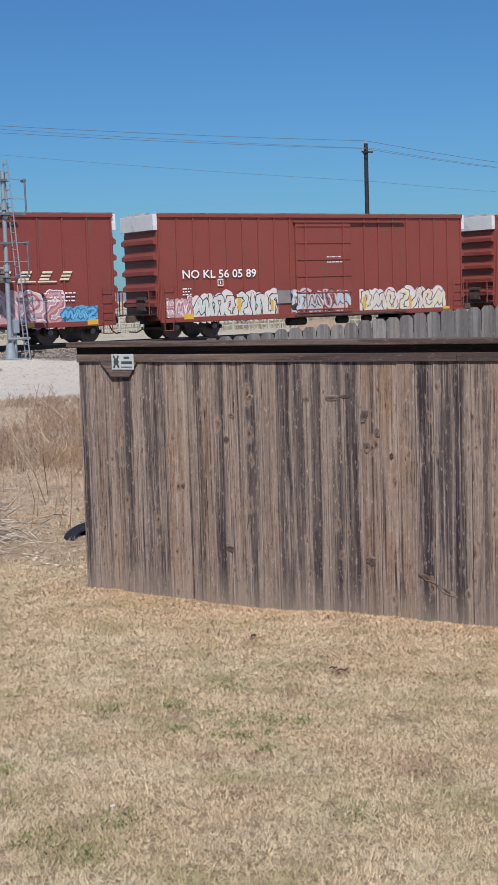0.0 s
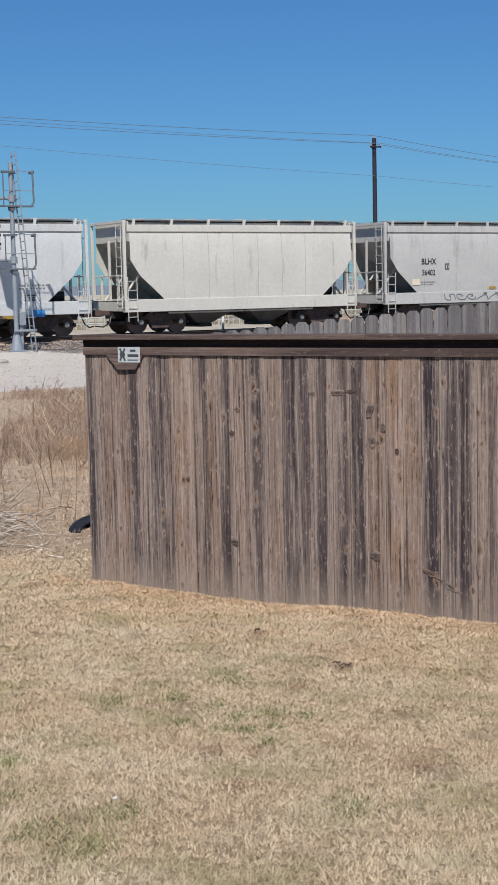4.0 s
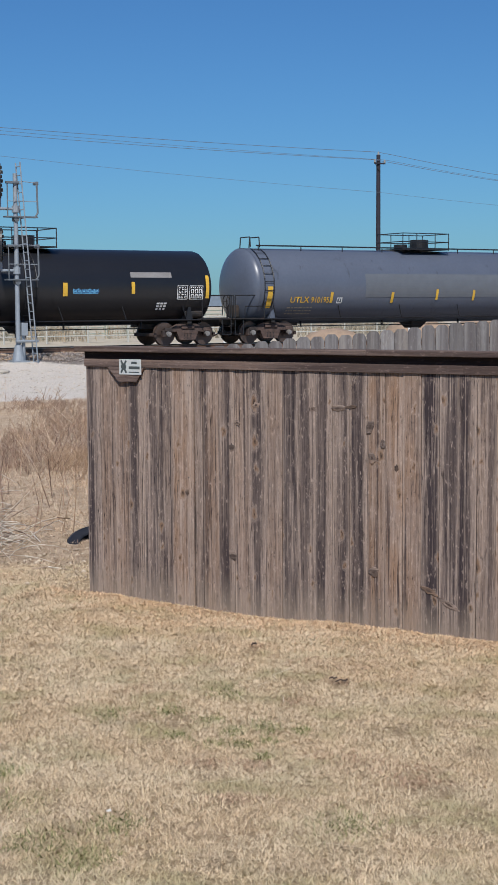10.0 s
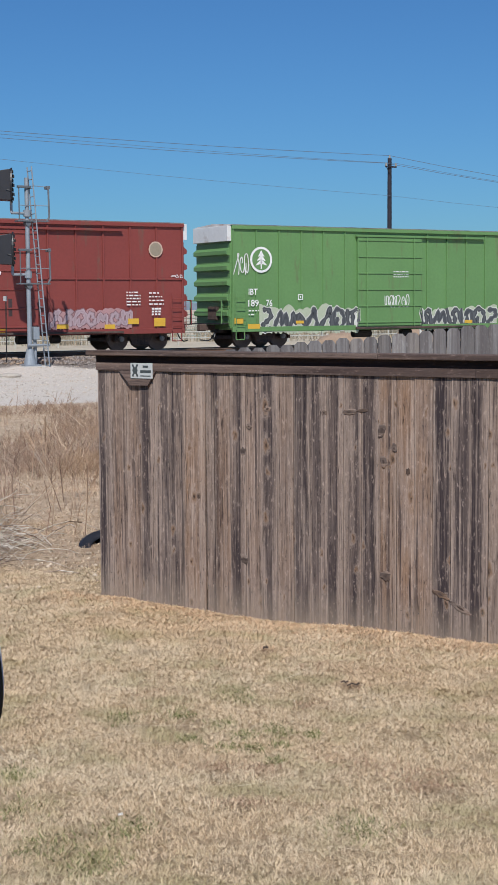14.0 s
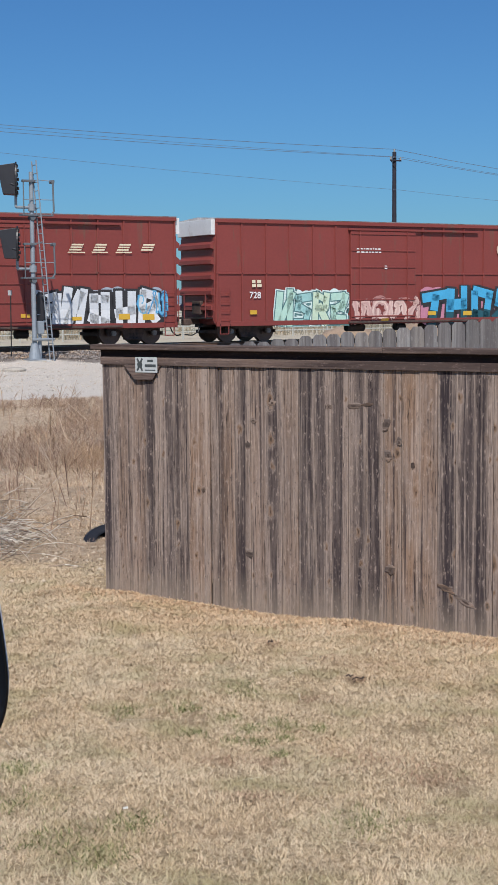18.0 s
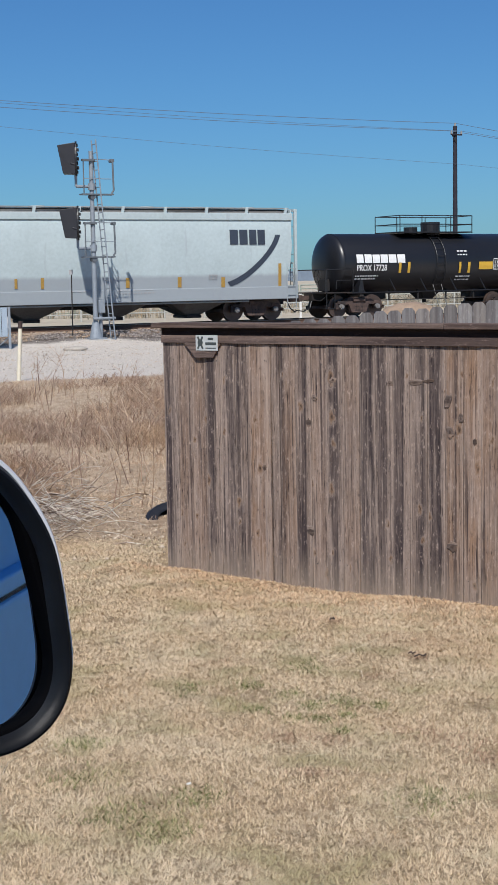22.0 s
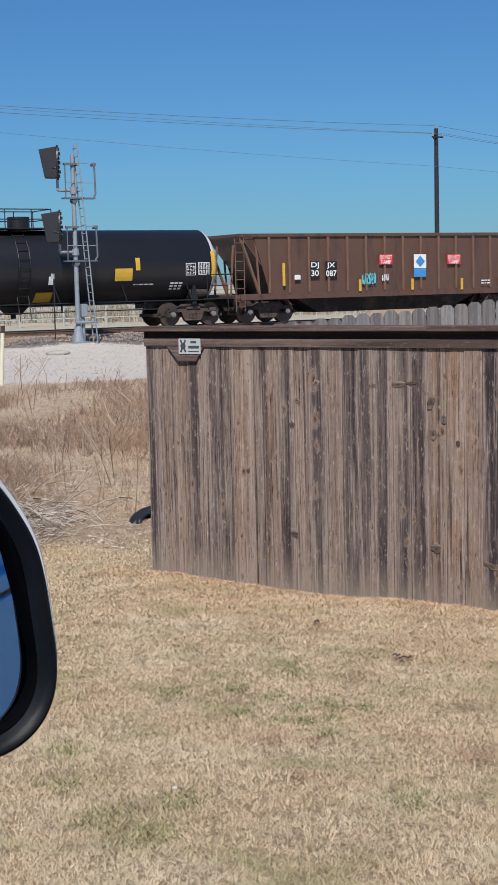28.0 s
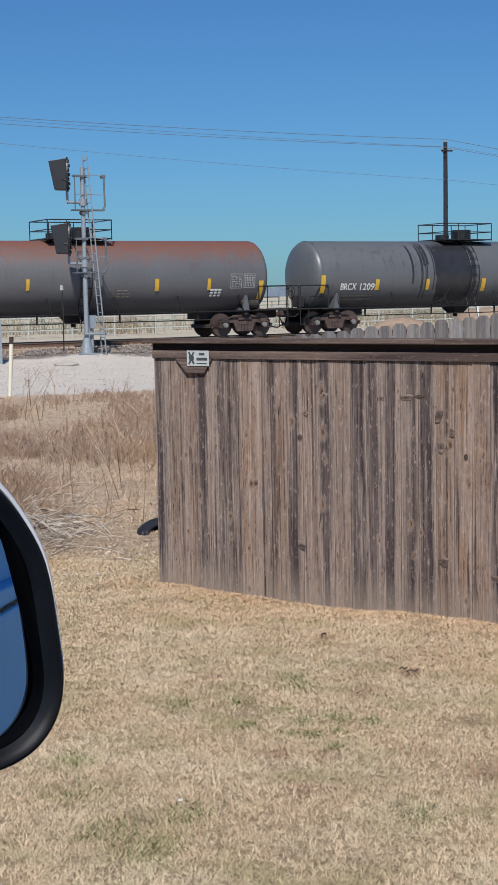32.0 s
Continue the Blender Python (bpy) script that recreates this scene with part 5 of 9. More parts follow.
graffiti(mobx, "*4", -1.9, 0.84, 0.87, 1.79, RUST_SCRAWL)
write(tank_10, "UTLX", -7.63, 1.68, -6.68, 1.93, YELLOW)
write(tank_10, "910195", -6.58, 1.67, -5.67, 1.92, YELLOW)
patches(tank_10, "stencil_box", WHITE, [(-5.27, 1.65, -5.0, 1.89)])
patches(tank_10, "reflector", YELLOW, [(-8.8, 1.47, -8.56, 2.36), (-5.63, 1.67, -5.49, 2.12), (-2.4, 1.65, -2.26, 2.12)])
fine_print(tank_10, -7.71, 1.2, -6.44, 1.58, STENCIL_DIM)
patches(tank_10, "dark_patch", TANK_GREY_B, [(-3.79, 1.9, 4.16, 2.91)])
patches(tank_10, "reflector", YELLOW, [(0.08, 1.77, 0.21, 2.24), (2.2, 1.74, 2.33, 2.21), (6.2, 1.72, 6.35, 2.17), (8.95, 1.49, 9.17, 2.38)])
patches(tank_10, "yellow_sign", YELLOW, [(4.78, 1.65, 5.63, 1.96)])
fine_print(tank_10, 4.85, 1.71, 5.56, 1.9, BLACK_PAINT)
patches(tank_10, "data_plate", STENCIL_DIM, [(7.77, 1.73, 8.25, 2.32), (8.33, 1.8, 8.93, 2.32)])
fine_print(tank_10, 6.4, 1.82, 6.95, 1.94, WHITE)
patches(tank_10, "orange_lettering", YELLOW, [(6.37, 3.71, 6.91, 3.89), (7.04, 3.72, 7.68, 3.9), (7.77, 3.73, 8.4, 3.91)])
patches(tank_10, "hazard_diamond", RED_SIGN, [(7.86, 0.9, 8.37, 1.35)])
write(tank_11, "UTLX", -6.75, 1.83, -5.75, 2.14, YELLOW)
write(tank_11, "670535", -5.63, 1.82, -4.59, 2.14, YELLOW)
patches(tank_11, "reflector", YELLOW, [(-7.85, 1.86, -7.65, 2.81), (-4.46, 2.0, -4.3, 2.5), (-1.56, 1.99, -1.39, 2.48), (1.28, 1.98, 1.47, 2.49)])
patches(tank_11, "yellow_sign", YELLOW, [(-2.57, 1.7, -1.79, 2.13)])
fine_print(tank_11, -2.5, 1.78, -1.87, 2.05, BLACK_PAINT)
patches(tank_11, "stencil_box", YELLOW, [(-3.8, 1.83, -3.46, 2.13)])
graffiti(tank_11, "*3", -7.57, 2.42, -5.81, 2.92, WHITE_SCRAWL)
graffiti(tank_11, "*3", -5.14, 1.4, -3.14, 1.67, WHITE_SCRAWL)
fine_print(tank_11, -6.84, 1.38, -4.9, 1.74, STENCIL_DIM)
patches(tank_11, "orange_lettering", YELLOW, [(-9.49, 3.15, -8.9, 3.24)])
fine_print(tank_11, -9.49, 2.66, -9.12, 3.05, YELLOW)
patches(tank_11, "data_plate", WHITE, [(6.25, 1.84, 6.72, 2.39), (6.8, 1.84, 7.42, 2.39)])
patches(tank_11, "reflector", YELLOW, [(7.55, 1.88, 7.7, 2.8), (4.2, 2.07, 4.35, 2.53)])
graffiti(tank_11, "*4", 1.7, 2.06, 2.77, 2.27, BLUE_SET)
patches(tank_11, "logo_plate", WHITE, [(5.37, 1.43, 5.84, 1.76)])
patches(tank_11, "faded_patch", GREY_PATCH, [(4.2, 2.7, 6.02, 2.91)])
write(tank_12, "UTLX", -6.68, 1.86, -5.69, 2.13, YELLOW)
write(tank_12, "670534", -5.58, 1.86, -4.57, 2.13, YELLOW)
patches(tank_12, "reflector", YELLOW, [(-7.74, 1.9, -7.56, 2.81), (-1.42, 1.98, -1.28, 2.47)])
patches(tank_12, "stencil_box", WHITE, [(-3.68, 1.83, -3.43, 2.11)])
patches(tank_12, "grey_patch", TANK_GREY_B, [(-7.28, 2.22, -2.76, 2.88), (-5.09, 1.6, -2.86, 2.22), (0.13, 1.65, 0.69, 2.77)])
fine_print(tank_12, -6.77, 1.39, -5.12, 1.8, STENCIL_DIM)
patches(tank_12, "orange_lettering", YELLOW, [(-9.51, 3.12, -8.85, 3.22)])
fine_print(tank_12, -9.51, 2.67, -9.12, 3.01, YELLOW)
patches(tank_12, "grey_patch", TANK_GREY_B, [(2.47, 1.84, 4.2, 3.11), (4.28, 1.86, 6.01, 3.0), (1.42, 2.42, 2.35, 3.05), (0.77, 2.34, 1.39, 3.08)])
patches(tank_12, "yellow_sign", YELLOW, [(1.82, 1.81, 2.52, 2.24)])
fine_print(tank_12, 1.88, 1.88, 2.46, 2.17, BLACK_PAINT)
patches(tank_12, "reflector", YELLOW, [(4.31, 2.09, 4.43, 2.57), (7.63, 1.93, 7.81, 2.83), (1.38, 2.13, 1.52, 2.6)])
patches(tank_12, "data_plate", WHITE, [(6.37, 1.88, 6.83, 2.38), (6.89, 1.91, 7.48, 2.38)])
patches(tank_12, "logo_plate", WHITE, [(5.49, 1.49, 5.97, 1.79)])
write(green_car, "IBT", -7.04, 2.17, -6.61, 2.42, WHITE)
write(green_car, "189", -7.06, 1.69, -6.56, 1.97, WHITE)
write(green_car, "76", -6.2, 1.69, -5.9, 1.97, WHITE)
patches(green_car, "stencil_box", WHITE, [(-4.64, 1.95, -4.39, 2.19)])
graffiti(green_car, "*5", -6.53, 0.51, -1.53, 1.8, DARK_SET)
graffiti(green_car, "*4", 1.72, 0.54, 6.21, 1.73, DARK_SET)
graffiti(green_car, "*2", -7.76, 2.94, -7.02, 3.9, WHITE_SCRAWL)
graffiti(green_car, "*2", 6.52, 2.35, 7.16, 3.36, WHITE_SCRAWL)
patches(green_car, "reflector", YELLOW, [(-7.73, 1.0, -7.31, 1.22), (-7.09, 0.78, -6.51, 0.98), (-4.75, 0.97, -4.36, 1.09), (4.3, 0.88, 4.75, 1.02), (7.44, 0.81, 7.82, 1.08)])
patches(green_car, "placard", WHITE, [(6.57, 1.01, 7.07, 1.41)])
fine_print(green_car, 6.61, 1.48, 7.11, 2.16, WHITE)
fine_print(green_car, 0.28, 2.91, 1.09, 3.24, WHITE)
graffiti(green_car, "*4", -0.21, 1.57, 1.14, 2.2, WHITE_SCRAWL)
fine_print(green_car, -7.05, 1.34, -6.56, 1.65, WHITE)
fine_print(red_14, -1.34, 3.66, 0.02, 3.95, WHITE)
patches(red_14, "round_sticker", WHITE, [(0.2, 2.91, 0.38, 3.08)])
patches(red_14, "dark_patch", DARK_PATCH, [(-1.31, 1.45, -0.14, 1.96), (0.64, 1.39, 1.91, 2.04)])
graffiti(red_14, "*5", 2.24, 0.83, 5.77, 1.73, FADED_SET)
graffiti(red_14, "*3", -3.62, 0.74, -2.09, 1.72, FADED_SET)
patches(red_14, "reflector", YELLOW, [(-0.04, 0.78, 0.5, 0.93), (2.59, 0.9, 3.07, 1.07), (4.59, 0.87, 5.04, 1.04), (5.6, 1.04, 6.07, 1.26), (6.74, 0.94, 7.24, 1.27)])
fine_print(red_14, 5.55, 1.77, 6.16, 2.37, WHITE)
fine_print(red_14, 6.54, 1.79, 7.18, 2.37, WHITE)
patches(red_14, "placard", WHITE, [(6.64, 1.38, 7.08, 1.71)])
graffiti(red_14, "*2", 7.51, 2.8, 8.06, 3.03, WHITE_SCRAWL)
patches(red_15, "logo_shape", CREAM_MARK, [(-6.63, 2.19, -6.38, 2.47), (-6.33, 2.18, -6.06, 2.47), (-5.7, 2.18, -5.48, 2.47), (-5.43, 2.18, -5.23, 2.47)])
write(red_15, "728", -6.75, 1.63, -6.01, 1.94, WHITE)
write(red_15, "922", -5.71, 1.62, -5.06, 1.94, WHITE)
fine_print(red_15, -6.72, 1.34, -6.32, 1.51, WHITE)
graffiti(red_15, "*2", -5.48, 0.54, -4.62, 1.99, CREAM_SET)
graffiti(red_15, "#5", -4.74, 0.45, -0.83, 1.98, MIXED_SET)
graffiti(red_15, "*2", -1.01, 0.94, 0.29, 1.99, BLUE_SET)
graffiti(red_15, "#5", 2.29, 0.65, 6.33, 1.87, ORANGE_SET)
patches(red_15, "reflector", YELLOW, [(-6.78, 1.01, -6.26, 1.23), (-5.67, 1.01, -5.14, 1.23), (-4.58, 0.75, -4.2, 0.91), (-2.61, 0.71, -2.16, 0.88), (2.58, 0.72, 3.01, 0.84), (4.5, 0.7, 4.9, 0.83), (6.7, 0.89, 7.16, 1.12)])
fine_print(red_15, -1.33, 3.6, -0.06, 3.9, WHITE)
graffiti(red_15, "*2", -6.75, 3.03, -6.08, 3.37, WHITE_SCRAWL)
patches(red_15, "round_sticker", WHITE, [(0.14, 3.03, 0.35, 3.2)])
fine_print(red_15, 5.5, 1.92, 6.08, 2.27, WHITE)
patches(red_16, "logo_shape", CREAM_MARK, [(-6.49, 2.24, -6.28, 2.53), (-6.24, 2.24, -6.0, 2.53)])
write(red_16, "728", -6.6, 1.78, -6.06, 2.05, WHITE)
graffiti(red_16, "#4", -5.37, 0.58, -1.74, 2.12, TEAL_SET)
graffiti(red_16, "#4", 2.17, 0.52, 7.64, 2.22, BIGBLUE_SET)
graffiti(red_16, "*3", -1.54, 0.61, 2.08, 1.89, PINKFADE_SET)
fine_print(red_16, -1.3, 3.69, -0.02, 3.96, WHITE)
patches(red_16, "reflector", YELLOW, [(-6.59, 1.13, -6.26, 1.3), (2.57, 0.99, 3.02, 1.16), (4.56, 0.96, 5.04, 1.15), (6.68, 0.96, 7.15, 1.19), (-0.0, 0.75, 0.39, 0.88)])
graffiti(red_16, "*2", 7.39, 3.02, 8.05, 3.42, WHITE_SCRAWL)
patches(red_16, "round_sticker", WHITE, [(0.13, 2.99, 0.32, 3.15)])
patches(red_17, "logo_shape", CREAM_MARK, [(-6.98, 2.62, -6.72, 2.91), (-6.63, 2.62, -6.35, 2.91), (-5.93, 2.62, -5.67, 2.91), (-5.59, 2.62, -5.32, 2.91)])
write(red_17, "729", -7.0, 2.01, -6.31, 2.28, WHITE)
write(red_17, "289", -6.02, 2.0, -5.3, 2.28, WHITE)
patches(red_17, "logo_bar", CREAM_MARK, [(3.21, 3.64, 3.83, 3.89), (4.2, 3.64, 4.81, 3.9), (5.21, 3.65, 5.83, 3.91), (6.24, 3.66, 6.87, 3.92), (3.15, 3.55, 3.87, 3.59), (4.15, 3.56, 4.84, 3.6), (5.16, 3.56, 5.86, 3.61)])
graffiti(red_17, "#4", -6.11, 0.52, -1.81, 1.97, LIME_SET)
graffiti(red_17, "#5", 1.75, 0.67, 7.14, 2.22, SILVER_SET)
graffiti(red_17, "*2", 5.97, 1.0, 7.37, 2.21, BLUE_SET)
patches(red_17, "reflector", YELLOW, [(-6.91, 1.1, -6.45, 1.31), (-5.85, 1.07, -5.38, 1.34), (-3.91, 1.03, -3.42, 1.2), (-1.71, 1.17, -1.26, 1.31), (1.18, 1.12, 1.55, 1.26), (3.26, 0.99, 3.68, 1.13), (5.25, 1.0, 5.73, 1.22), (6.28, 0.97, 6.8, 1.2)])
fine_print(red_17, -1.64, 4.03, -0.26, 4.33, WHITE)
patches(red_17, "plaque", CREAM_MARK, [(-6.96, 4.09, -6.39, 4.31)])
fine_print(red_17, -6.95, 4.49, -6.4, 4.65, WHITE)
graffiti(red_17, "*2", -7.9, 2.73, -7.18, 3.22, WHITE_SCRAWL)
patches(red_17, "sticker", CREAM_MARK, [(-0.73, 1.55, -0.4, 1.82)])
fine_print(red_17, -7.03, 1.65, -6.33, 1.91, WHITE)
write(cbfx, "CBFX", -7.85, 2.6, -7.04, 2.85, BLACK_PAINT)
write(cbfx, "470628", -7.86, 2.11, -6.74, 2.4, BLACK_PAINT)
patches(cbfx, "reflector", YELLOW, [(-8.44, 1.54, -8.34, 2.42), (-5.77, 1.5, -5.65, 1.9), (-2.88, 1.47, -2.76, 1.9), (-0.09, 1.43, 0.02, 1.88), (2.65, 1.39, 2.78, 1.85), (5.36, 1.4, 5.49, 1.81), (8.25, 1.37, 8.38, 2.26)])
patches(cbfx, "placard", BLACK_PAINT, [(5.73, 1.5, 6.2, 1.79)])
fine_print(cbfx, 6.43, 1.86, 7.07, 2.93, STENCIL_GREY)
fine_print(cbfx, 0.64, 1.52, 2.68, 1.66, RUST_MARK)
fine_print(cbfx, -7.92, 1.68, -6.94, 1.92, STENCIL_GREY)
patches(cbfx, "label", WHITE, [(-2.08, 1.52, -1.77, 1.7)])
fine_print(cbfx, 1.89, 1.07, 2.88, 1.14, STENCIL_GREY)
fine_print(cbfx, -2.39, 1.13, -1.77, 1.21, STENCIL_GREY)
patches(prox, "logo_block", WHITE, [(-4.32, 2.26, -3.98, 2.61), (-3.92, 2.26, -3.56, 2.61), (-3.52, 2.25, -3.16, 2.6), (-3.12, 2.25, -2.76, 2.6), (-2.71, 2.25, -2.33, 2.6), (-2.27, 2.24, -1.88, 2.6)])
write(prox, "PROX 17728", -4.3, 1.92, -2.81, 2.18, WHITE)
fine_print(prox, -4.35, 1.57, -3.22, 1.81, WHITE)
patches(prox, "reflector", YELLOW, [(-2.2, 1.82, -2.08, 2.27), (-1.75, 1.82, -1.62, 2.27), (0.95, 1.78, 1.06, 2.25), (1.42, 1.78, 1.55, 2.24), (4.11, 1.49, 4.28, 2.22)])
patches(prox, "yellow_sign", YELLOW, [(2.02, 1.92, 2.77, 2.25)])
patches(prox, "data_plate", WHITE, [(2.82, 1.9, 3.29, 2.39), (3.35, 1.9, 3.89, 2.41)])
fine_print(prox, 0.9, 2.54, 1.41, 2.85, WHITE)
fine_print(prox, 0.83, 1.47, 1.6, 1.75, WHITE)
patches(prox, "white_diamond", WHITE, [(3.75, 1.16, 4.15, 1.49)])
patches(gatx, "logo_letter", NAVY_MARK, [(6.29, 3.04, 6.66, 3.62), (6.72, 3.04, 7.09, 3.62), (7.16, 3.03, 7.49, 3.62), (7.54, 3.03, 7.88, 3.62)])
patches(gatx, "reflector", YELLOW, [(8.47, 1.38, 8.61, 2.28), (-3.99, 1.5, -3.85, 1.85), (-2.65, 1.47, -2.54, 1.83), (-1.63, 1.45, -1.51, 1.85), (1.79, 1.42, 1.94, 1.8), (3.98, 1.4, 4.14, 1.8), (5.88, 1.37, 6.05, 1.77)])
fine_print(gatx, -0.45, 1.31, 0.64, 1.45, STENCIL_GREY)
fine_print(gatx, 1.47, 1.19, 2.95, 1.44, STENCIL_GREY)
patches(gatx, "placard", STENCIL_GREY, [(5.33, 1.69, 5.74, 1.9)])
write(gatx, "GPFX", -6.58, 2.35, -5.77, 2.6, BLACK_PAINT)
write(gatx, "10993", -6.59, 1.98, -5.64, 2.21, BLACK_PAINT)
patches(gatx, "reflector", YELLOW, [(-8.57, 1.4, -8.43, 2.26)])
fine_print(gatx, -6.66, 1.8, -5.63, 1.89, STENCIL_GREY)
write(tank_21, "UTLX", -5.05, 1.92, -4.1, 2.17, YELLOW)
write(tank_21, "649957", -3.83, 1.9, -2.87, 2.15, YELLOW)
patches(tank_21, "reflector", YELLOW, [(-3.25, 2.23, -3.14, 2.7), (0.18, 2.13, 0.31, 2.59), (2.98, 2.09, 3.11, 2.56), (5.98, 1.88, 6.15, 2.79)])
patches(tank_21, "yellow_sign", YELLOW, [(1.38, 1.65, 2.2, 1.96)])
fine_print(tank_21, 1.46, 1.72, 2.12, 1.89, BLACK_PAINT)
patches(tank_21, "data_plate", WHITE, [(4.66, 1.84, 5.12, 2.4), (5.19, 1.86, 5.75, 2.4)])
patches(tank_21, "logo_plate", STENCIL_GREY, [(3.91, 1.49, 4.33, 1.78)])
fine_print(tank_21, -5.1, 1.49, -3.71, 1.86, STENCIL_DIM)
fine_print(tank_21, -1.95, 2.85, -1.44, 3.11, YELLOW)
patches(tank_21, "reflector", YELLOW, [(-6.15, 1.8, -5.98, 2.7)])
write(admx, "ADMX", -6.83, 2.24, -6.03, 2.47, BLACK_PAINT)
write(admx, "50209", -6.85, 1.84, -6.12, 2.08, BLACK_PAINT)
patches(admx, "reflector", YELLOW, [(-7.03, 1.45, -6.92, 2.32), (-4.29, 1.38, -4.19, 1.83), (-1.51, 1.39, -1.4, 1.83), (1.54, 1.36, 1.63, 1.78), (4.32, 1.36, 4.42, 1.79), (7.02, 1.3, 7.16, 2.19)])
patches(admx, "painted_out_band", GREY_BAND, [(-2.81, 1.82, 5.47, 2.45)])
patches(admx, "stained_patch", STAIN_MARK, [(5.91, 2.13, 7.67, 2.89)])
fine_print(admx, -6.88, 1.41, -6.39, 1.73, BLACK_PAINT)
fine_print(admx, -7.59, 1.03, -6.41, 1.21, BLACK_PAINT)
patches(admx, "placard", GREY_PATCH, [(-0.15, 0.94, 0.27, 1.13)])
fine_print(admx, -0.22, 1.45, 0.38, 1.67, BLACK_PAINT)
fine_print(admx, 1.86, 1.49, 2.32, 1.75, BLACK_PAINT)
fine_print(admx, 6.07, 1.52, 6.68, 1.75, BLACK_PAINT)
patches(djjx_b, "black_panel", BLACK_PAINT, [(-4.19, 1.81, -3.75, 2.45), (-3.47, 1.8, -2.89, 2.44)])
write(djjx_b, "DJ", -4.15, 2.14, -3.78, 2.41, WHITE)
write(djjx_b, "JX", -3.4, 2.13, -2.99, 2.39, WHITE)
write(djjx_b, "30", -4.15, 1.84, -3.79, 2.09, WHITE)
write(djjx_b, "087", -3.44, 1.82, -2.92, 2.07, WHITE)
patches(djjx_b, "red_notice", RED_SIGN, [(-0.77, 2.27, -0.1, 2.69), (2.78, 2.24, 3.5, 2.66)])
write(djjx_b, "DO NOT", -0.74, 2.49, -0.13, 2.66, WHITE)
write(djjx_b, "TAMP", -0.71, 2.29, -0.17, 2.46, WHITE)
write(djjx_b, "DO NOT", 2.82, 2.46, 3.47, 2.63, WHITE)
write(djjx_b, "TAMP", 2.85, 2.25, 3.43, 2.43, WHITE)
patches(djjx_b, "blue_notice", BLUE_MARK, [(1.0, 1.72, 1.64, 2.08)])
patches(djjx_b, "white_notice", WHITE, [(1.01, 2.09, 1.66, 2.68)])
patches(djjx_b, "hazard_diamond", BLUE_MARK, [(1.10, 2.15, 1.57, 2.62)])
patches(djjx_b, "reflector", YELLOW, [(-5.53, 1.48, -5.4, 2.4), (-1.83, 1.18, -1.7, 1.67), (0.85, 1.18, 0.98, 1.65), (3.48, 1.13, 3.62, 1.63)])
graffiti(djjx_b, "*4", -1.68, 1.42, -0.96, 1.96, TEAL_SCRAWL)
graffiti(djjx_b, "*3", -0.66, 1.54, -0.3, 1.91, WHITE_SCRAWL)
patches(djjx_b, "placard", WHITE, [(6.32, 1.23, 6.76, 1.56)])
fine_print(djjx_b, 4.62, 1.36, 5.16, 1.6, WHITE)
patches(djjx_b, "white_mark", WHITE, [(-4.96, 1.72, -4.68, 1.91), (5.56, 1.28, 5.8, 1.61)])
patches(tank_25, "reflector", YELLOW, [(4.48, 2.21, 4.67, 2.69), (7.77, 1.92, 7.94, 2.91)])
patches(tank_25, "yellow_sign", YELLOW, [(3.62, 1.82, 4.35, 2.29)])
patches(tank_25, "data_plate", WHITE, [(6.64, 1.98, 7.08, 2.46), (7.18, 1.99, 7.68, 2.48)])
patches(tank_25, "logo_plate", WHITE, [(6.0, 1.44, 6.57, 1.77)])
fine_print(tank_25, 4.43, 1.65, 5.39, 1.75, WHITE)
patches(tank_25, "label", WHITE, [(0.93, 1.73, 1.15, 2.04)])
patches(tank_25, "reflector", YELLOW, [(-7.56, 1.85, -7.37, 2.77)])
write(tank_26, "BRCX", -7.43, 2.03, -6.58, 2.26, WHITE)
write(tank_26, "7269", -6.35, 2.01, -5.56, 2.24, WHITE)
fine_print(tank_26, -6.92, 1.71, -5.54, 1.95, WHITE)
patches(tank_26, "reflector", YELLOW, [(-7.94, 1.86, -7.83, 2.55), (-4.83, 2.04, -4.69, 2.54), (-1.69, 2.02, -1.54, 2.53), (1.16, 1.98, 1.3, 2.5), (4.25, 1.97, 4.39, 2.47), (7.34, 1.57, 7.58, 2.44)])
patches(tank_26, "data_plate", WHITE, [(6.18, 2.03, 6.69, 2.51), (6.77, 2.06, 7.29, 2.54)])
fine_print(tank_26, 0.25, 1.54, 0.9, 2.22, WHITE)
fine_print(tank_26, 0.27, 2.62, 0.8, 2.76, WHITE)
fine_print(tank_26, -3.23, 1.62, -2.21, 2.04, WHITE)
fine_print(tank_26, 1.78, 1.34, 2.28, 1.92, WHITE)
fine_print(tank_26, -4.36, 1.92, -3.82, 2.03, WHITE)
patches(tank_27, "data_plate", WHITE, [(7.02, 1.95, 7.46, 2.49)])
patches(tank_27, "reflector", YELLOW, [(7.64, 1.65, 7.78, 2.51)])
write(tank_27, "BRCX", -6.93, 1.78, -6.15, 2.06, WHITE)
write(tank_27, "1209", -5.96, 1.76, -5.25, 2.05, WHITE)
patches(tank_27, "reflector", YELLOW, [(-7.92, 1.66, -7.7, 2.4), (-5.22, 1.76, -5.02, 2.21), (-2.6, 1.74, -2.42, 2.2), (0.38, 1.65, 0.6, 2.19)])
fine_print(tank_27, -7.0, 1.37, -5.28, 1.65, STENCIL_DIM)
fine_print(tank_27, -9.53, 2.43, -9.05, 3.0, WHITE)
patches(tank_28, "data_plate", STENCIL_GREY, [(6.17, 1.92, 6.68, 2.5), (6.76, 1.94, 7.28, 2.5)])
patches(tank_28, "reflector", YELLOW, [(-2.4, 1.96, -2.27, 2.38), (2.85, 1.86, 3.02, 2.34), (5.13, 1.87, 5.28, 2.32), (7.45, 1.48, 7.66, 2.22)])
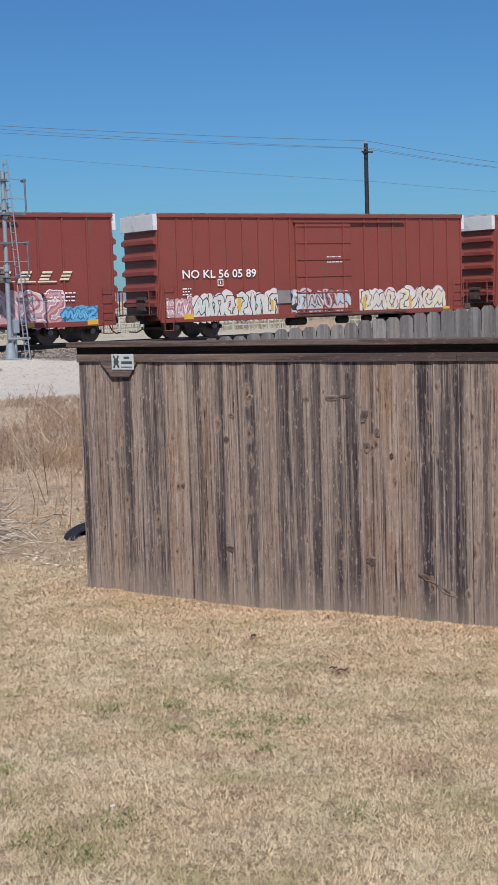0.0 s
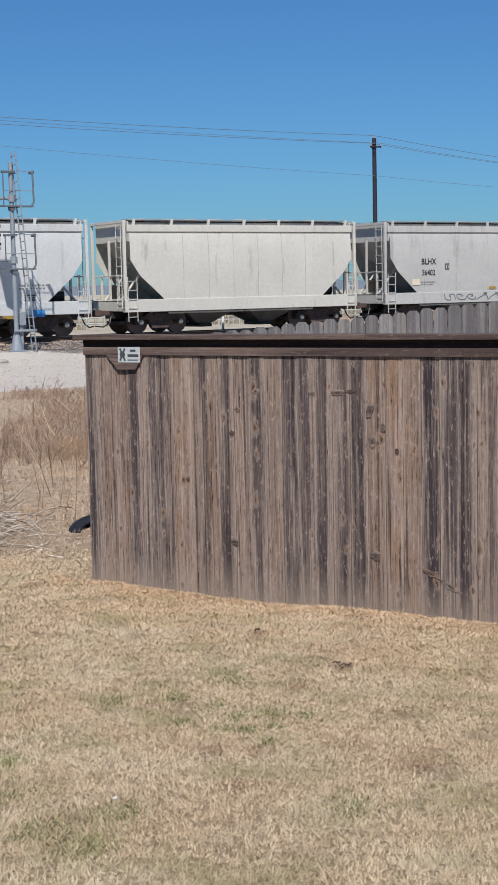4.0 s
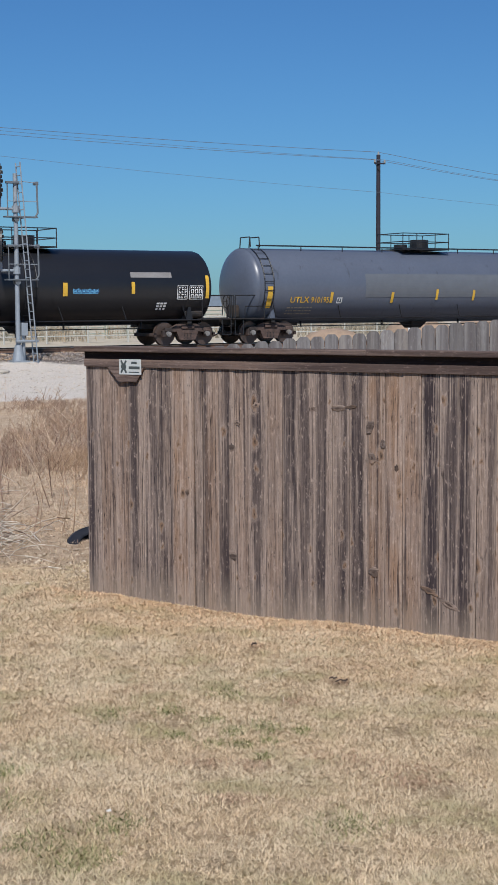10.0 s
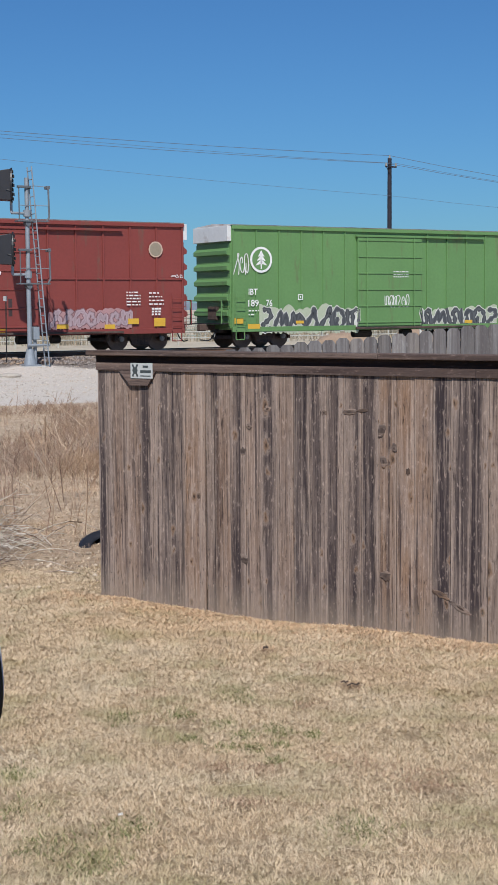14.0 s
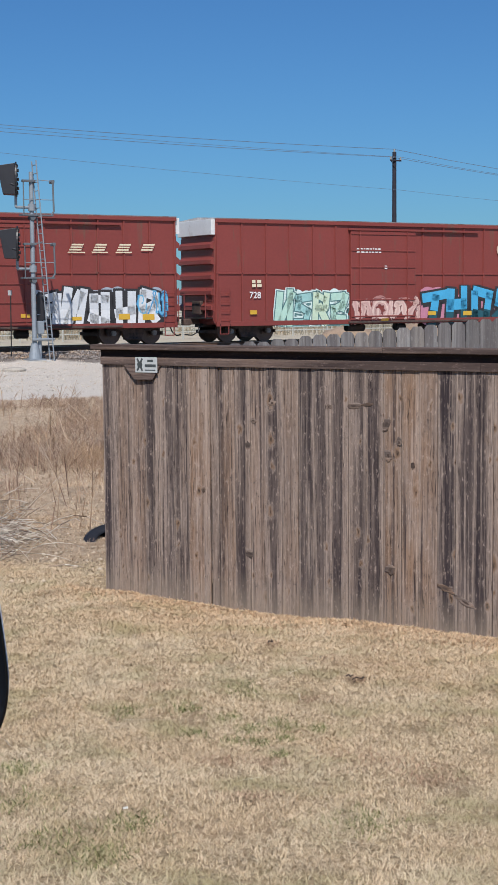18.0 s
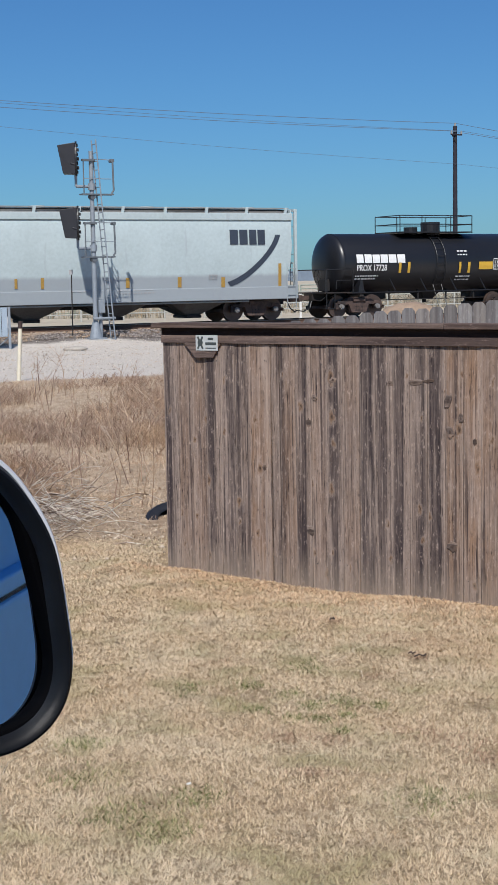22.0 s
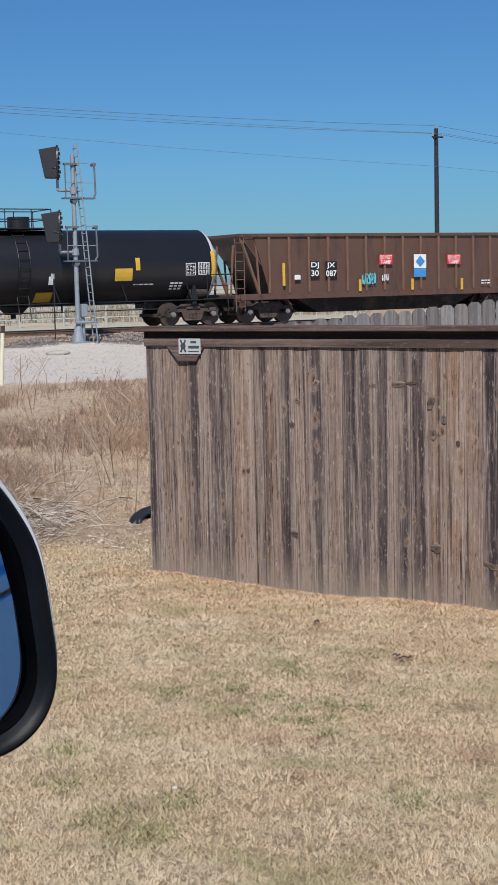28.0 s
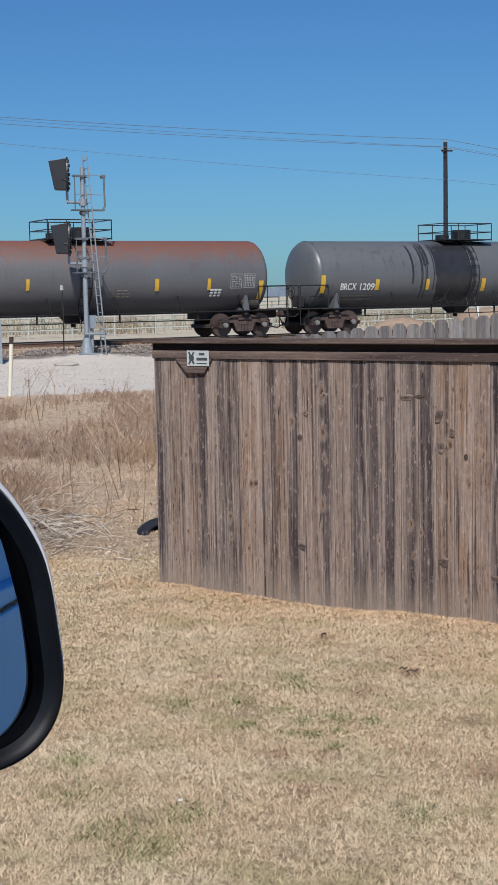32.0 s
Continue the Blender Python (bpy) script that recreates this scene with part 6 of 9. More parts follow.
patches(tank_28, "logo_plate", WHITE, [(5.28, 1.62, 5.81, 1.96)])
fine_print(tank_28, 1.28, 1.65, 1.8, 1.99, STENCIL_DIM)
round_logo(green_car, -6.42, 3.6, 0.53, WHITE, GREEN, WHITE)
for rc, lx, lz in ((red_14, 6.86, 3.95), (red_15, 6.81, 3.84), (red_16, 6.81, 3.9)):
    round_logo(rc, lx, lz, 0.31, TAN_MARK, STENCIL_DIM if rc is red_14 else None)
for s in (-1, 1):     # dark swoosh by the slanted ends
    strip = []
    for k in range(13):
        a = math.pi / 2 * k / 12      # a quarter of an ellipse, broad in its middle
        c, d = math.cos(a) ** 1.45, math.sin(a) ** 1.45
        strip += [(s * (6.15 + 2.2 * c), 3.42 - 1.84 * d), (s * (6.3 + 2.28 * c), 3.42 - 2.02 * d)]
    skinned(gatx, strip, [(2 * k, 2 * k + 1, 2 * k + 3, 2 * k + 2) for k in range(12)], 0.012, "painted_wedge", NAVY_MARK)
# dark spill down the tank below the manway
spill = random.Random(5)
SPILL = material("oily spill", (0.026, 0.026, 0.029), rough=0.35, vary=0.2, scale=3)
for k in range(330):
    sx = spill.gauss(-0.72, 0.30) if k % 3 else spill.gauss(-1.35, 0.62)
    w, low = spill.uniform(0.008, 0.05), spill.uniform(1.0, 2.9)
    vs, fs = [], []
    rectangle(vs, fs, sx - w, low, sx + w, 3.78, 10)
    skinned(tank_27, vs, fs, 0.003 + 0.0006 * (k % 7), "spill_run", SPILL)
write(tank_25, "GBRX 704238", -6.38, 1.92, -4.2, 2.22, WHITE)
fine_print(tank_25, -6.39, 1.57, -4.73, 1.86, WHITE)
patches(tank_25, "reflector", YELLOW, [(-4.11, 2.13, -3.93, 2.63), (-1.68, 2.12, -1.49, 2.63)])
patches(tank_25, "stencil_box", WHITE, [(-3.88, 1.95, -3.59, 2.24)])
patches(tank_25, "yellow_sign", YELLOW, [(0.49, 1.08, 1.17, 1.45)])

# ---- the wooden fence ----
FENCE_A = Vector((-1.1745, 10.8802, 0))
FENCE_TURN = -32.2
FENCE = pose(*FENCE_A, 0, 0, FENCE_TURN)
FENCE_DIR = Vector((math.cos(radians(FENCE_TURN)), math.sin(radians(FENCE_TURN)), 0))
FENCE_OUT = Vector((FENCE_DIR.y, -FENCE_DIR.x, 0))     # towards the lawn


def weathered_wood(name, pale, mid, dark, warm, knots=True, level=False, banded=False):
    """Old boards: each with its own tone, long grain, dark weather streaks, warm worn parts and knots."""
    m = bpy.data.materials.new(name)
    m.use_nodes = True
    nt, n = m.node_tree, m.node_tree.nodes
    link = nt.links.new
    bsdf = n["Principled BSDF"]
    bsdf.inputs["Roughness"].default_value = 0.92
    bsdf.inputs["Specular IOR Level"].default_value = 0.2
    co, info = n.new("ShaderNodeTexCoord"), n.new("ShaderNodeObjectInfo")

    def tex(scale, stretch, detail=6, rough=0.6, shift=7.0):
        mp, t, add = n.new("ShaderNodeMapping"), n.new("ShaderNodeTexNoise"), n.new("ShaderNodeVectorMath")
        mp.inputs["Scale"].default_value = stretch[::-1] if level else stretch
        link(co.outputs["Object"], mp.inputs["Vector"])
        add.operation = "ADD"
        sh = n.new("ShaderNodeMath")
        sh.operation = "MULTIPLY"
        sh.inputs[1].default_value = shift
        link(info.outputs["Random"], sh.inputs[0])
        link(mp.outputs[0], add.inputs[0])
        link(sh.outputs[0], add.inputs[1])
        link(add.outputs[0], t.inputs["Vector"])
        t.inputs["Scale"].default_value, t.inputs["Detail"].default_value, t.inputs["Roughness"].default_value = scale, detail, rough
        return t.outputs["Fac"]

    def rng_(v, a, b, lo=0.0, hi=1.0):
        q = n.new("ShaderNodeMapRange")
        for key, x in (("From Min", a), ("From Max", b), ("To Min", lo), ("To Max", hi)):
            q.inputs[key].default_value = x
        link(v, q.inputs["Value"])
        return q.outputs[0]

    def mix(f, a, b, blend="MIX"):
        q = n.new("ShaderNodeMix")
        q.data_type, q.blend_type = "RGBA", blend
        link(f, q.inputs["Factor"])
        for key, v in (("A", a), ("B", b)):
            if isinstance(v, tuple):
                q.inputs[key].default_value = (*v, 1)
            else:
                link(v, q.inputs[key])
        return q.outputs["Result"]
    def hashed(k):
        q, fr = n.new("ShaderNodeMath"), n.new("ShaderNodeMath")
        q.operation, fr.operation = "MULTIPLY", "FRACT"
        q.inputs[1].default_value = k
        link(info.outputs["Random"], q.inputs[0])
        link(q.outputs[0], fr.inputs[0])
        return fr.outputs[0]
    grain = tex(1.0, (150, 150, 3.2), 6, 0.7)
    fleck = tex(1.0, (55, 55, 17), 6, 0.75)
    band = tex(1.0, (13, 13, 0.42), 2, 0.5)
    streak = tex(1.0, (34, 34, 0.8), 5, 0.6)
    blotch = tex(1.0, (9, 9, 2.2), 5, 0.65, 31.0)
    col = mix(rng_(grain, 0.28, 0.72), mid, pale)

    def maths(op, a, b, c=None):
        q = n.new("ShaderNodeMath")
        q.operation = op
        for k, v in enumerate((a, b, c)):
            if isinstance(v, (int, float)):
                q.inputs[k].default_value = v
            elif v is not None:
                link(v, q.inputs[k])
        return q.outputs[0]
    if banded:      # each board's own colour names the place, width and depth of its dark weathered band, and its warmth
        ax, own = n.new("ShaderNodeSeparateXYZ"), n.new("ShaderNodeSeparateColor")
        link(co.outputs["Object"], ax.inputs[0])
        link(info.outputs["Color"], own.inputs[0])
        ragged = tex(1.0, (22, 22, 1.1), 4, 0.6, 19.0)
        at = maths("MULTIPLY_ADD", ax.outputs[0], 1 / 0.1317, maths("MULTIPLY_ADD", ragged, 0.9, -0.45))
        off = maths("SUBTRACT", maths("ABSOLUTE", maths("SUBTRACT", at, own.outputs[0]), 0.0), own.outputs[1])
        col = mix(maths("MULTIPLY", own.outputs[2], rng_(blotch, 0.30, 0.62, 0.10, 0.86)), col, warm)
        col = mix(maths("MULTIPLY", rng_(off, 0.16, -0.12), maths("MULTIPLY", info.outputs["Alpha"], rng_(band, 0.30, 0.62, 0.5, 1.0))), col, dark)
        col = mix(rng_(streak, 0.44, 0.32, 0, 0.65), col, pale)
        col = mix(rng_(streak, 0.53, 0.66, 0, 0.80), col, dark)
        rim = maths("ABSOLUTE", maths("SUBTRACT", maths("MULTIPLY", ax.outputs[0], 1 / 0.1317), 0.5), 0.0)      # paler board edges: shading of cupped boards put into the colour
        col = mix(maths("MULTIPLY", rng_(rim, 0.36, 0.47), rng_(ragged, 0.35, 0.6, 0.1, 0.6)), col, pale)
        vein = tex(1.0, (75, 75, 1.5), 4, 0.65, 53.0)
        col = mix(rng_(vein, 0.56, 0.70, 0, 0.55), col, tuple(min(1.0, 1.3 * v) for v in pale))
        col = mix(rng_(vein, 0.44, 0.32, 0, 0.70), col, dark)
        check = tex(1.0, (48, 48, 1.0), 2, 0.5, 71.0)      # drying checks along the grain
        split = rng_(maths("ABSOLUTE", maths("SUBTRACT", check, 0.5), 0.0), 0.003, 0.016, 0.85, 0.0)
        col = mix(maths("MULTIPLY", split, rng_(blotch, 0.42, 0.55)), col, tuple(0.45 * v for v in dark))
        col = mix(rng_(fleck, 0.56, 0.70, 0, 0.60), col, tuple(min(1.0, 1.55 * v) for v in pale))
        col = mix(rng_(fleck, 0.44, 0.30, 0, 0.75), col, tuple(0.7 * v for v in dark))
    else:
        col = mix(rng_(hashed(17.3), 0.62, 0.95, 0, 0.55), col, warm)
        col = mix(rng_(blotch, 0.50, 0.72, 0, 0.75), col, warm)
        col = mix(rng_(band, 0.38, 0.58, 0, 0.75), col, dark)
        col = mix(rng_(streak, 0.50, 0.68, 0, 0.75), col, dark)
        col = mix(rng_(fleck, 0.56, 0.72, 0, 0.40), col, tuple(min(1.0, 1.6 * v) for v in pale))
        col = mix(rng_(fleck, 0.44, 0.30, 0, 0.65), col, dark)
    tone = n.new("ShaderNodeMath")
    tone.operation = "MULTIPLY_ADD"
    tone.inputs[1].default_value, tone.inputs[2].default_value = (0.12, 0.94) if banded else (0.34, 0.83)
    link(info.outputs["Random"], tone.inputs[0])
    one = n.new("ShaderNodeValue")
    one.outputs[0].default_value = 1.0
    col = mix(one.outputs[0], col, tone.outputs[0], "MULTIPLY")
    height = grain
    if knots:
        sep, uv, vo = n.new("ShaderNodeSeparateXYZ"), n.new("ShaderNodeCombineXYZ"), n.new("ShaderNodeTexVoronoi")
        link(co.outputs["Object"], sep.inputs[0])
        for k, (scale, src, jump) in enumerate(((7.2, 0, 91.7), (3.6, 2, 37.0))):
            mad, sh = n.new("ShaderNodeMath"), n.new("ShaderNodeMath")
            mad.operation, sh.operation = "MULTIPLY_ADD", "MULTIPLY"
            mad.inputs[1].default_value, sh.inputs[1].default_value = scale, jump
            link(info.outputs["Random"], sh.inputs[0])
            link(sep.outputs[src], mad.inputs[0])
            link(sh.outputs[0], mad.inputs[2])
            link(mad.outputs[0], uv.inputs[k])
        # uneven outlines for the knots
        wob, wadd, wsc = n.new("ShaderNodeTexNoise"), n.new("ShaderNodeVectorMath"), n.new("ShaderNodeVectorMath")
        wob.inputs["Scale"].default_value, wob.inputs["Detail"].default_value = 6.0, 3
        wsc.operation, wadd.operation = "SCALE", "ADD"
        wsc.inputs["Scale"].default_value = 0.34
        link(uv.outputs[0], wob.inputs["Vector"])
        link(wob.outputs["Color"], wsc.inputs[0])
        link(uv.outputs[0], wadd.inputs[0])
        link(wsc.outputs[0], wadd.inputs[1])
        vo.voronoi_dimensions = "2D"
        vo.inputs["Scale"].default_value, vo.inputs["Randomness"].default_value = 1.0, 0.85
        link(wadd.outputs[0], vo.inputs["Vector"])
        pick = n.new("ShaderNodeSeparateColor")
        link(vo.outputs["Color"], pick.inputs[0])
        there = rng_(pick.outputs[0], 0.60, 0.66)
        grown = n.new("ShaderNodeMath")
        grown.operation = "MULTIPLY"
        link(vo.outputs["Distance"], grown.inputs[0])
        link(rng_(pick.outputs[1], 0.0, 1.0, 0.85, 2.3), grown.inputs[1])

        def both(a, b):
            q = n.new("ShaderNodeMath")
            q.operation = "MULTIPLY"
            link(a, q.inputs[0])
            link(b, q.inputs[1])
            return q.outputs[0]
        wave, wm = n.new("ShaderNodeMath"), n.new("ShaderNodeMath")
        wm.operation, wave.operation = "MULTIPLY", "SINE"
        wm.inputs[1].default_value = 95.0
        link(grown.outputs[0], wm.inputs[0])
        link(wm.outputs[0], wave.inputs[0])
        halo = both(rng_(grown.outputs[0], 0.15, 0.34, 0.75, 0.0), there)
        col = mix(both(halo, rng_(wave.outputs[0], -1, 1, 0.25, 1.0)), col, pale)
        ring = both(rng_(grown.outputs[0], 0.11, 0.19, 0.9, 0.0), there)
        col = mix(both(ring, rng_(wave.outputs[0], -1, 1, 0.55, 1.0)), col, tuple(0.75 * v for v in warm))
        heart = both(rng_(grown.outputs[0], 0.02, 0.085, 0.85, 0.0), there)
        col = mix(heart, col, (0.038, 0.026, 0.021))
        # soil splashed up along the foot
        zz = n.new("ShaderNodeMath")
        zz.operation = "MULTIPLY_ADD"
        zz.inputs[1].default_value = -0.25
        link(blotch, zz.inputs[0])
        link(sep.outputs[2], zz.inputs[2])
        col = mix(rng_(zz.outputs[0], -0.16, 0.14, 0.62, 0.0), col, (0.30, 0.24, 0.185))
    link(col, bsdf.inputs["Base Color"])
    bp = n.new("ShaderNodeBump")
    bp.inputs["Strength"].default_value, bp.inputs["Distance"].default_value = 0.7, 0.006
    link(height, bp.inputs["Height"])
    link(bp.outputs[0], bsdf.inputs["Normal"])
    return m


WOOD = weathered_wood("weathered cedar", (0.372, 0.29, 0.238), (0.150, 0.112, 0.097), (0.034, 0.0255, 0.0295), (0.255, 0.147, 0.083), banded=True)
SCAR = weathered_wood("torn brown wood", (0.36, 0.28, 0.23), (0.17, 0.125, 0.103), (0.05, 0.036, 0.032), (0.27, 0.165, 0.10), knots=False, level=True)
WOOD_TRIM = weathered_wood("stained cedar trim", (0.25, 0.185, 0.155), (0.125, 0.085, 0.07), (0.045, 0.031, 0.029), (0.18, 0.115, 0.083), knots=False, level=True)
# shade under the cap put into the colour: trim wood made near black
TRIM_SHADE = weathered_wood("trim with painted cap shade", (0.075, 0.052, 0.046), (0.036, 0.023, 0.021), (0.016, 0.011, 0.011), (0.055, 0.033, 0.026), knots=False, level=True)
WOOD_GREY = weathered_wood("silver weathered pickets", (0.26, 0.25, 0.245), (0.16, 0.152, 0.15), (0.10, 0.088, 0.088), (0.22, 0.19, 0.165), knots=False)
NAIL = material("nail heads", (0.09, 0.08, 0.075), rough=0.5, metal=0.5)


BANDS = (  # of each board: where its dark band lies, half its width, its warmth, the depth of the dark
    (0.28, 0.30, 0.05, 0.9), (0.9, 0.10, 0.45, 0.4), (0.9, 0.12, 0.6, 0.5), (0.25, 0.35, 0.1, 0.8), (0.80, 0.22, 0.05, 0.85), (0.15, 0.25, 0.2, 0.95), (0.5, 0.1, 0.9, 0.15), (0.75, 0.3, 0.3, 0.9),
    (0.05, 0.22, 0.7, 0.9), (0.45, 0.22, 0.25, 0.85), (0.9, 0.1, 0.35, 0.35), (0.45, 0.30, 0.1, 0.95), (0.5, 0.15, 0.5, 0.2), (0.40, 0.42, 0.0, 1.0), (0.35, 0.34, 0.05, 0.8), (0.25, 0.32, 0.1, 0.85),
    (0.62, 0.26, 0.15, 0.8), (0.45, 0.34, 0.15, 0.75), (0.9, 0.1, 0.75, 0.3), (0.1, 0.06, 0.85, 0.25), (0.9, 0.12, 0.7, 0.35), (0.65, 0.42, 0.0, 0.95), (0.65, 0.38, 0.0, 0.95), (0.25, 0.35, 0.05, 0.9),
    (0.7, 0.2, 0.3, 0.6), (0.85, 0.12, 0.55, 0.4), (0.4, 0.3, 0.1, 0.9))
SCARS = (  # big knots and torn places: along the fence, height, half length, half height, turn
    (1.986, 1.47, 0.028, 0.02, 0), (2.175, 1.483, 0.055, 0.022, 4), (2.285, 1.496, 0.05, 0.012, 6), (2.428, 1.37, 0.022, 0.05, -20), (2.44, 1.16, 0.028, 0.04, 25), (2.455, 0.387, 0.035, 0.045, 10),
    (1.534, 1.484, 0.03, 0.024, 0), (1.33, 0.405, 0.03, 0.038, 30), (1.326, 1.175, 0.02, 0.035, 0), (1.375, 1.355, 0.022, 0.018, 0), (2.86, 0.300, 0.06, 0.02, -18), (3.005, 0.222, 0.075, 0.022, -22),
    (0.944, 0.833, 0.018, 0.022, 0), (2.52, 1.25, 0.02, 0.03, 10), (2.62, 1.1, 0.014, 0.024, 0))


def scar(f, x, z, a, b, turn, rnd):
    """A knot with a raised rim round a dark, sunken heart."""
    c, s_ = math.cos(radians(turn)), math.sin(radians(turn))
    rings, raw = [], [rnd.uniform(0.6, 1.4) for _ in range(32)]
    wob = [(raw[j - 1] + raw[j] + raw[(j + 1) % 32]) / 3 for j in range(32)]
    for k, (g, y) in enumerate(((1.0, 0.003), (0.9, -0.0002), (0.6, -0.0016), (0.3, -0.0006), (0.1, 0.0))):
        ring = []
        for j in range(32):
            t = 2 * math.pi * j / 32
            u, v = a * g * wob[j] * math.cos(t), b * g * wob[j] * math.sin(t)
            ring.append((x + u * c - v * s_, -0.0215 + y, z + u * s_ + v * c))
        rings.append(ring)
    k = part("knot", loft(bm_(), rings, cap=False), SCAR, f, smooth=True)
    h = part("knot_heart", loft(bm_(), [[(x + (px - x) * 1.05, py - 0.0012, z + (pz - z) * 1.05) for px, py, pz in r] for r in rings[3:]]), KNOT_DARK, k)
    return h


KNOT_DARK = material("dark knot heart", (0.07, 0.046, 0.036), rough=0.9, vary=0.3, scale=60, fine=300)


def fence():
    f = thing("wooden_fence", "weathered brown board fence with a dark capped top", "fence", FENCE)
    rnd = random.Random(3)
    x = 0.030
    for i in range(52):
        # one board wider, the next narrower, with an open joint between them
        bw = 0.1317 + (0.052 if i == 6 else -0.052 if i == 7 else 0.0)
        z0 = -0.015 - 0.03 * min(x, 4.0) + rnd.uniform(-0.012, 0.012)
        y = rnd.uniform(-0.004, 0.004)
        cup, lean = rnd.uniform(-0.004, 0.003), rnd.uniform(-0.004, 0.006)
        gap = 0.007 if i == 7 else 0.0012 if rnd.random() < 0.75 else 0.003
        bm = bm_()
        # slightly cupped plank, its arrises worn
        ring = [(gap, -0.016), (gap + 0.003, -0.018), (bw * 0.5, -0.018 - cup), (bw - gap - 0.003, -0.018), (bw - gap, -0.016), (bw - gap, 0.0), (gap, 0.0)]
        loft(bm, [[(px + (0 if k else -lean), py, z) for px, py in ring] for k, z in enumerate((z0, 1.78))])
        b = part("board", bm, WOOD, f)
        b.location = (x, y, 0)
        b.color = BANDS[i] if i < len(BANDS) else (rnd.random(), rnd.uniform(0.1, 0.4), rnd.uniform(0, 0.6), rnd.uniform(0.4, 0.95))
        if x < 3.9:
            for z in (0.17, 0.20, 0.91, 0.94, 1.60):
                nb = part("nail", NAIL_MESH, None, b)
                nb.location = (bw * (0.25 if z in (0.17, 0.91) else 0.74) + rnd.uniform(-0.01, 0.01), -0.0195, z + rnd.uniform(-0.012, 0.012))
        x += bw
    # added strip: blocks the bright view through the open joint, keeping it dark
    part("batten", box(bm_(), 0.955, 1.055, 0.046, 0.08, -0.05, 1.72, 0.003), WOOD_TRIM, f)
    for row in SCARS:
        scar(f, *row, rnd)
    for z in (0.19, 0.925, 1.62):
        part("rail", box(bm_(), 0.04, 7.0, 0.0075, 0.045, z - 0.045, z + 0.045, 0.003), WOOD, f)
    # cap in lengths, butted
    for a, b in ((-0.035, 2.42), (2.422, 4.9), (4.902, 7.0)):
        part("cap", box(bm_(), a, b, -0.078, 0.09, 1.842, 1.880, 0.006), WOOD_TRIM, f)
    part("upper_trim", box(bm_(), 0.028, 7.0, -0.0300, 0.045, 1.785, 1.842, 0.004), TRIM_SHADE, f)
    for a, b in ((0.028, 3.1), (3.102, 7.0)):
        part("lower_trim", box(bm_(), a, b, -0.036, -0.0305, 1.730, 1.788, 0.002), WOOD_TRIM, f)
    # the cut-cornered board that carries the maker's plate
    br = part("sign_board", prism(bm_(), [(0.255, 1.729), (0.585, 1.729), (0.515, 1.622), (0.355, 1.622)], -0.044, -0.0225), WOOD_TRIM, f)
    plate = part("maker_plate", box(bm_(), 0.365, 0.565, -0.050, -0.0445, 1.676, 1.790, 0.002), material("white enamelled plate", (0.47, 0.49, 0.48), rough=0.4, vary=0.06, scale=15), br, "small white maker's plate")
    ink = material("plate print", (0.05, 0.06, 0.06), rough=0.5)
    for x0, x1, z0, z1 in ((0.455, 0.553, 1.718, 1.738), (0.478, 0.528, 1.756, 1.772), (0.455, 0.55, 1.692, 1.699)):
        part("print_bar", box(bm_(), x0, x1, -0.0515, -0.0501, z0, z1), ink, plate)
    bm = bm_()
    for s in (-1, 1):
        prism(bm, [(0.408 - 0.03, 1.735 - s * 0.042), (0.408 - 0.016, 1.735 - s * 0.048), (0.408 + 0.03, 1.735 + s * 0.042), (0.408 + 0.016, 1.735 + s * 0.048)], -0.0515, -0.0501)
    rod(bm, (0.408, -0.0516, 1.735), (0.408, -0.0502, 1.735), 0.024, 12)
    part("print_emblem", bm, ink, plate)
    for x in (0.06, 2.4, 4.8, 6.9):
        part("post", box(bm_(), x - 0.045, x + 0.045, 0.05, 0.14, -0.5, 1.80, 0.006), WOOD, f)


NAIL_MESH = finish(rod(bm_(), (0, 0.002, 0), (0, -0.002, 0), 0.0033, 6), "nail", NAIL)
fence()


def picket_fence():
    a, turn = Vector((-1.1, 14.0, 0)), 7.0
    f = thing("picket_fence", "silver grey dog-eared picket fence behind the boards", "fence", pose(*a, 0, 0, turn))
    rnd = random.Random(9)
    for i in range(46):
        x = i * 0.1397
        top = 1.715 + 0.082 * x + rnd.uniform(-0.012, 0.012)
        wd = rnd.uniform(0.130, 0.1375)
        out = [(x, 0.0), (x + wd, 0.0), (x + wd, top - 0.035), (x + wd - 0.03, top), (x + 0.03, top), (x, top - 0.035)]
        part("picket", prism(bm_(), out, -0.016 + rnd.uniform(-0.004, 0.004), 0.0), WOOD_GREY, f)
    for z in (0.3, 1.2):
        bm = bm_()
        loft(bm, [[(0, 0.005, z), (0, 0.04, z), (0, 0.04, z + 0.09), (0, 0.005, z + 0.09)], [(6.4, 0.005, z + 0.5), (6.4, 0.04, z + 0.5), (6.4, 0.04, z + 0.59), (6.4, 0.005, z + 0.59)]])
        part("rail", bm, WOOD_GREY, f)


picket_fence()


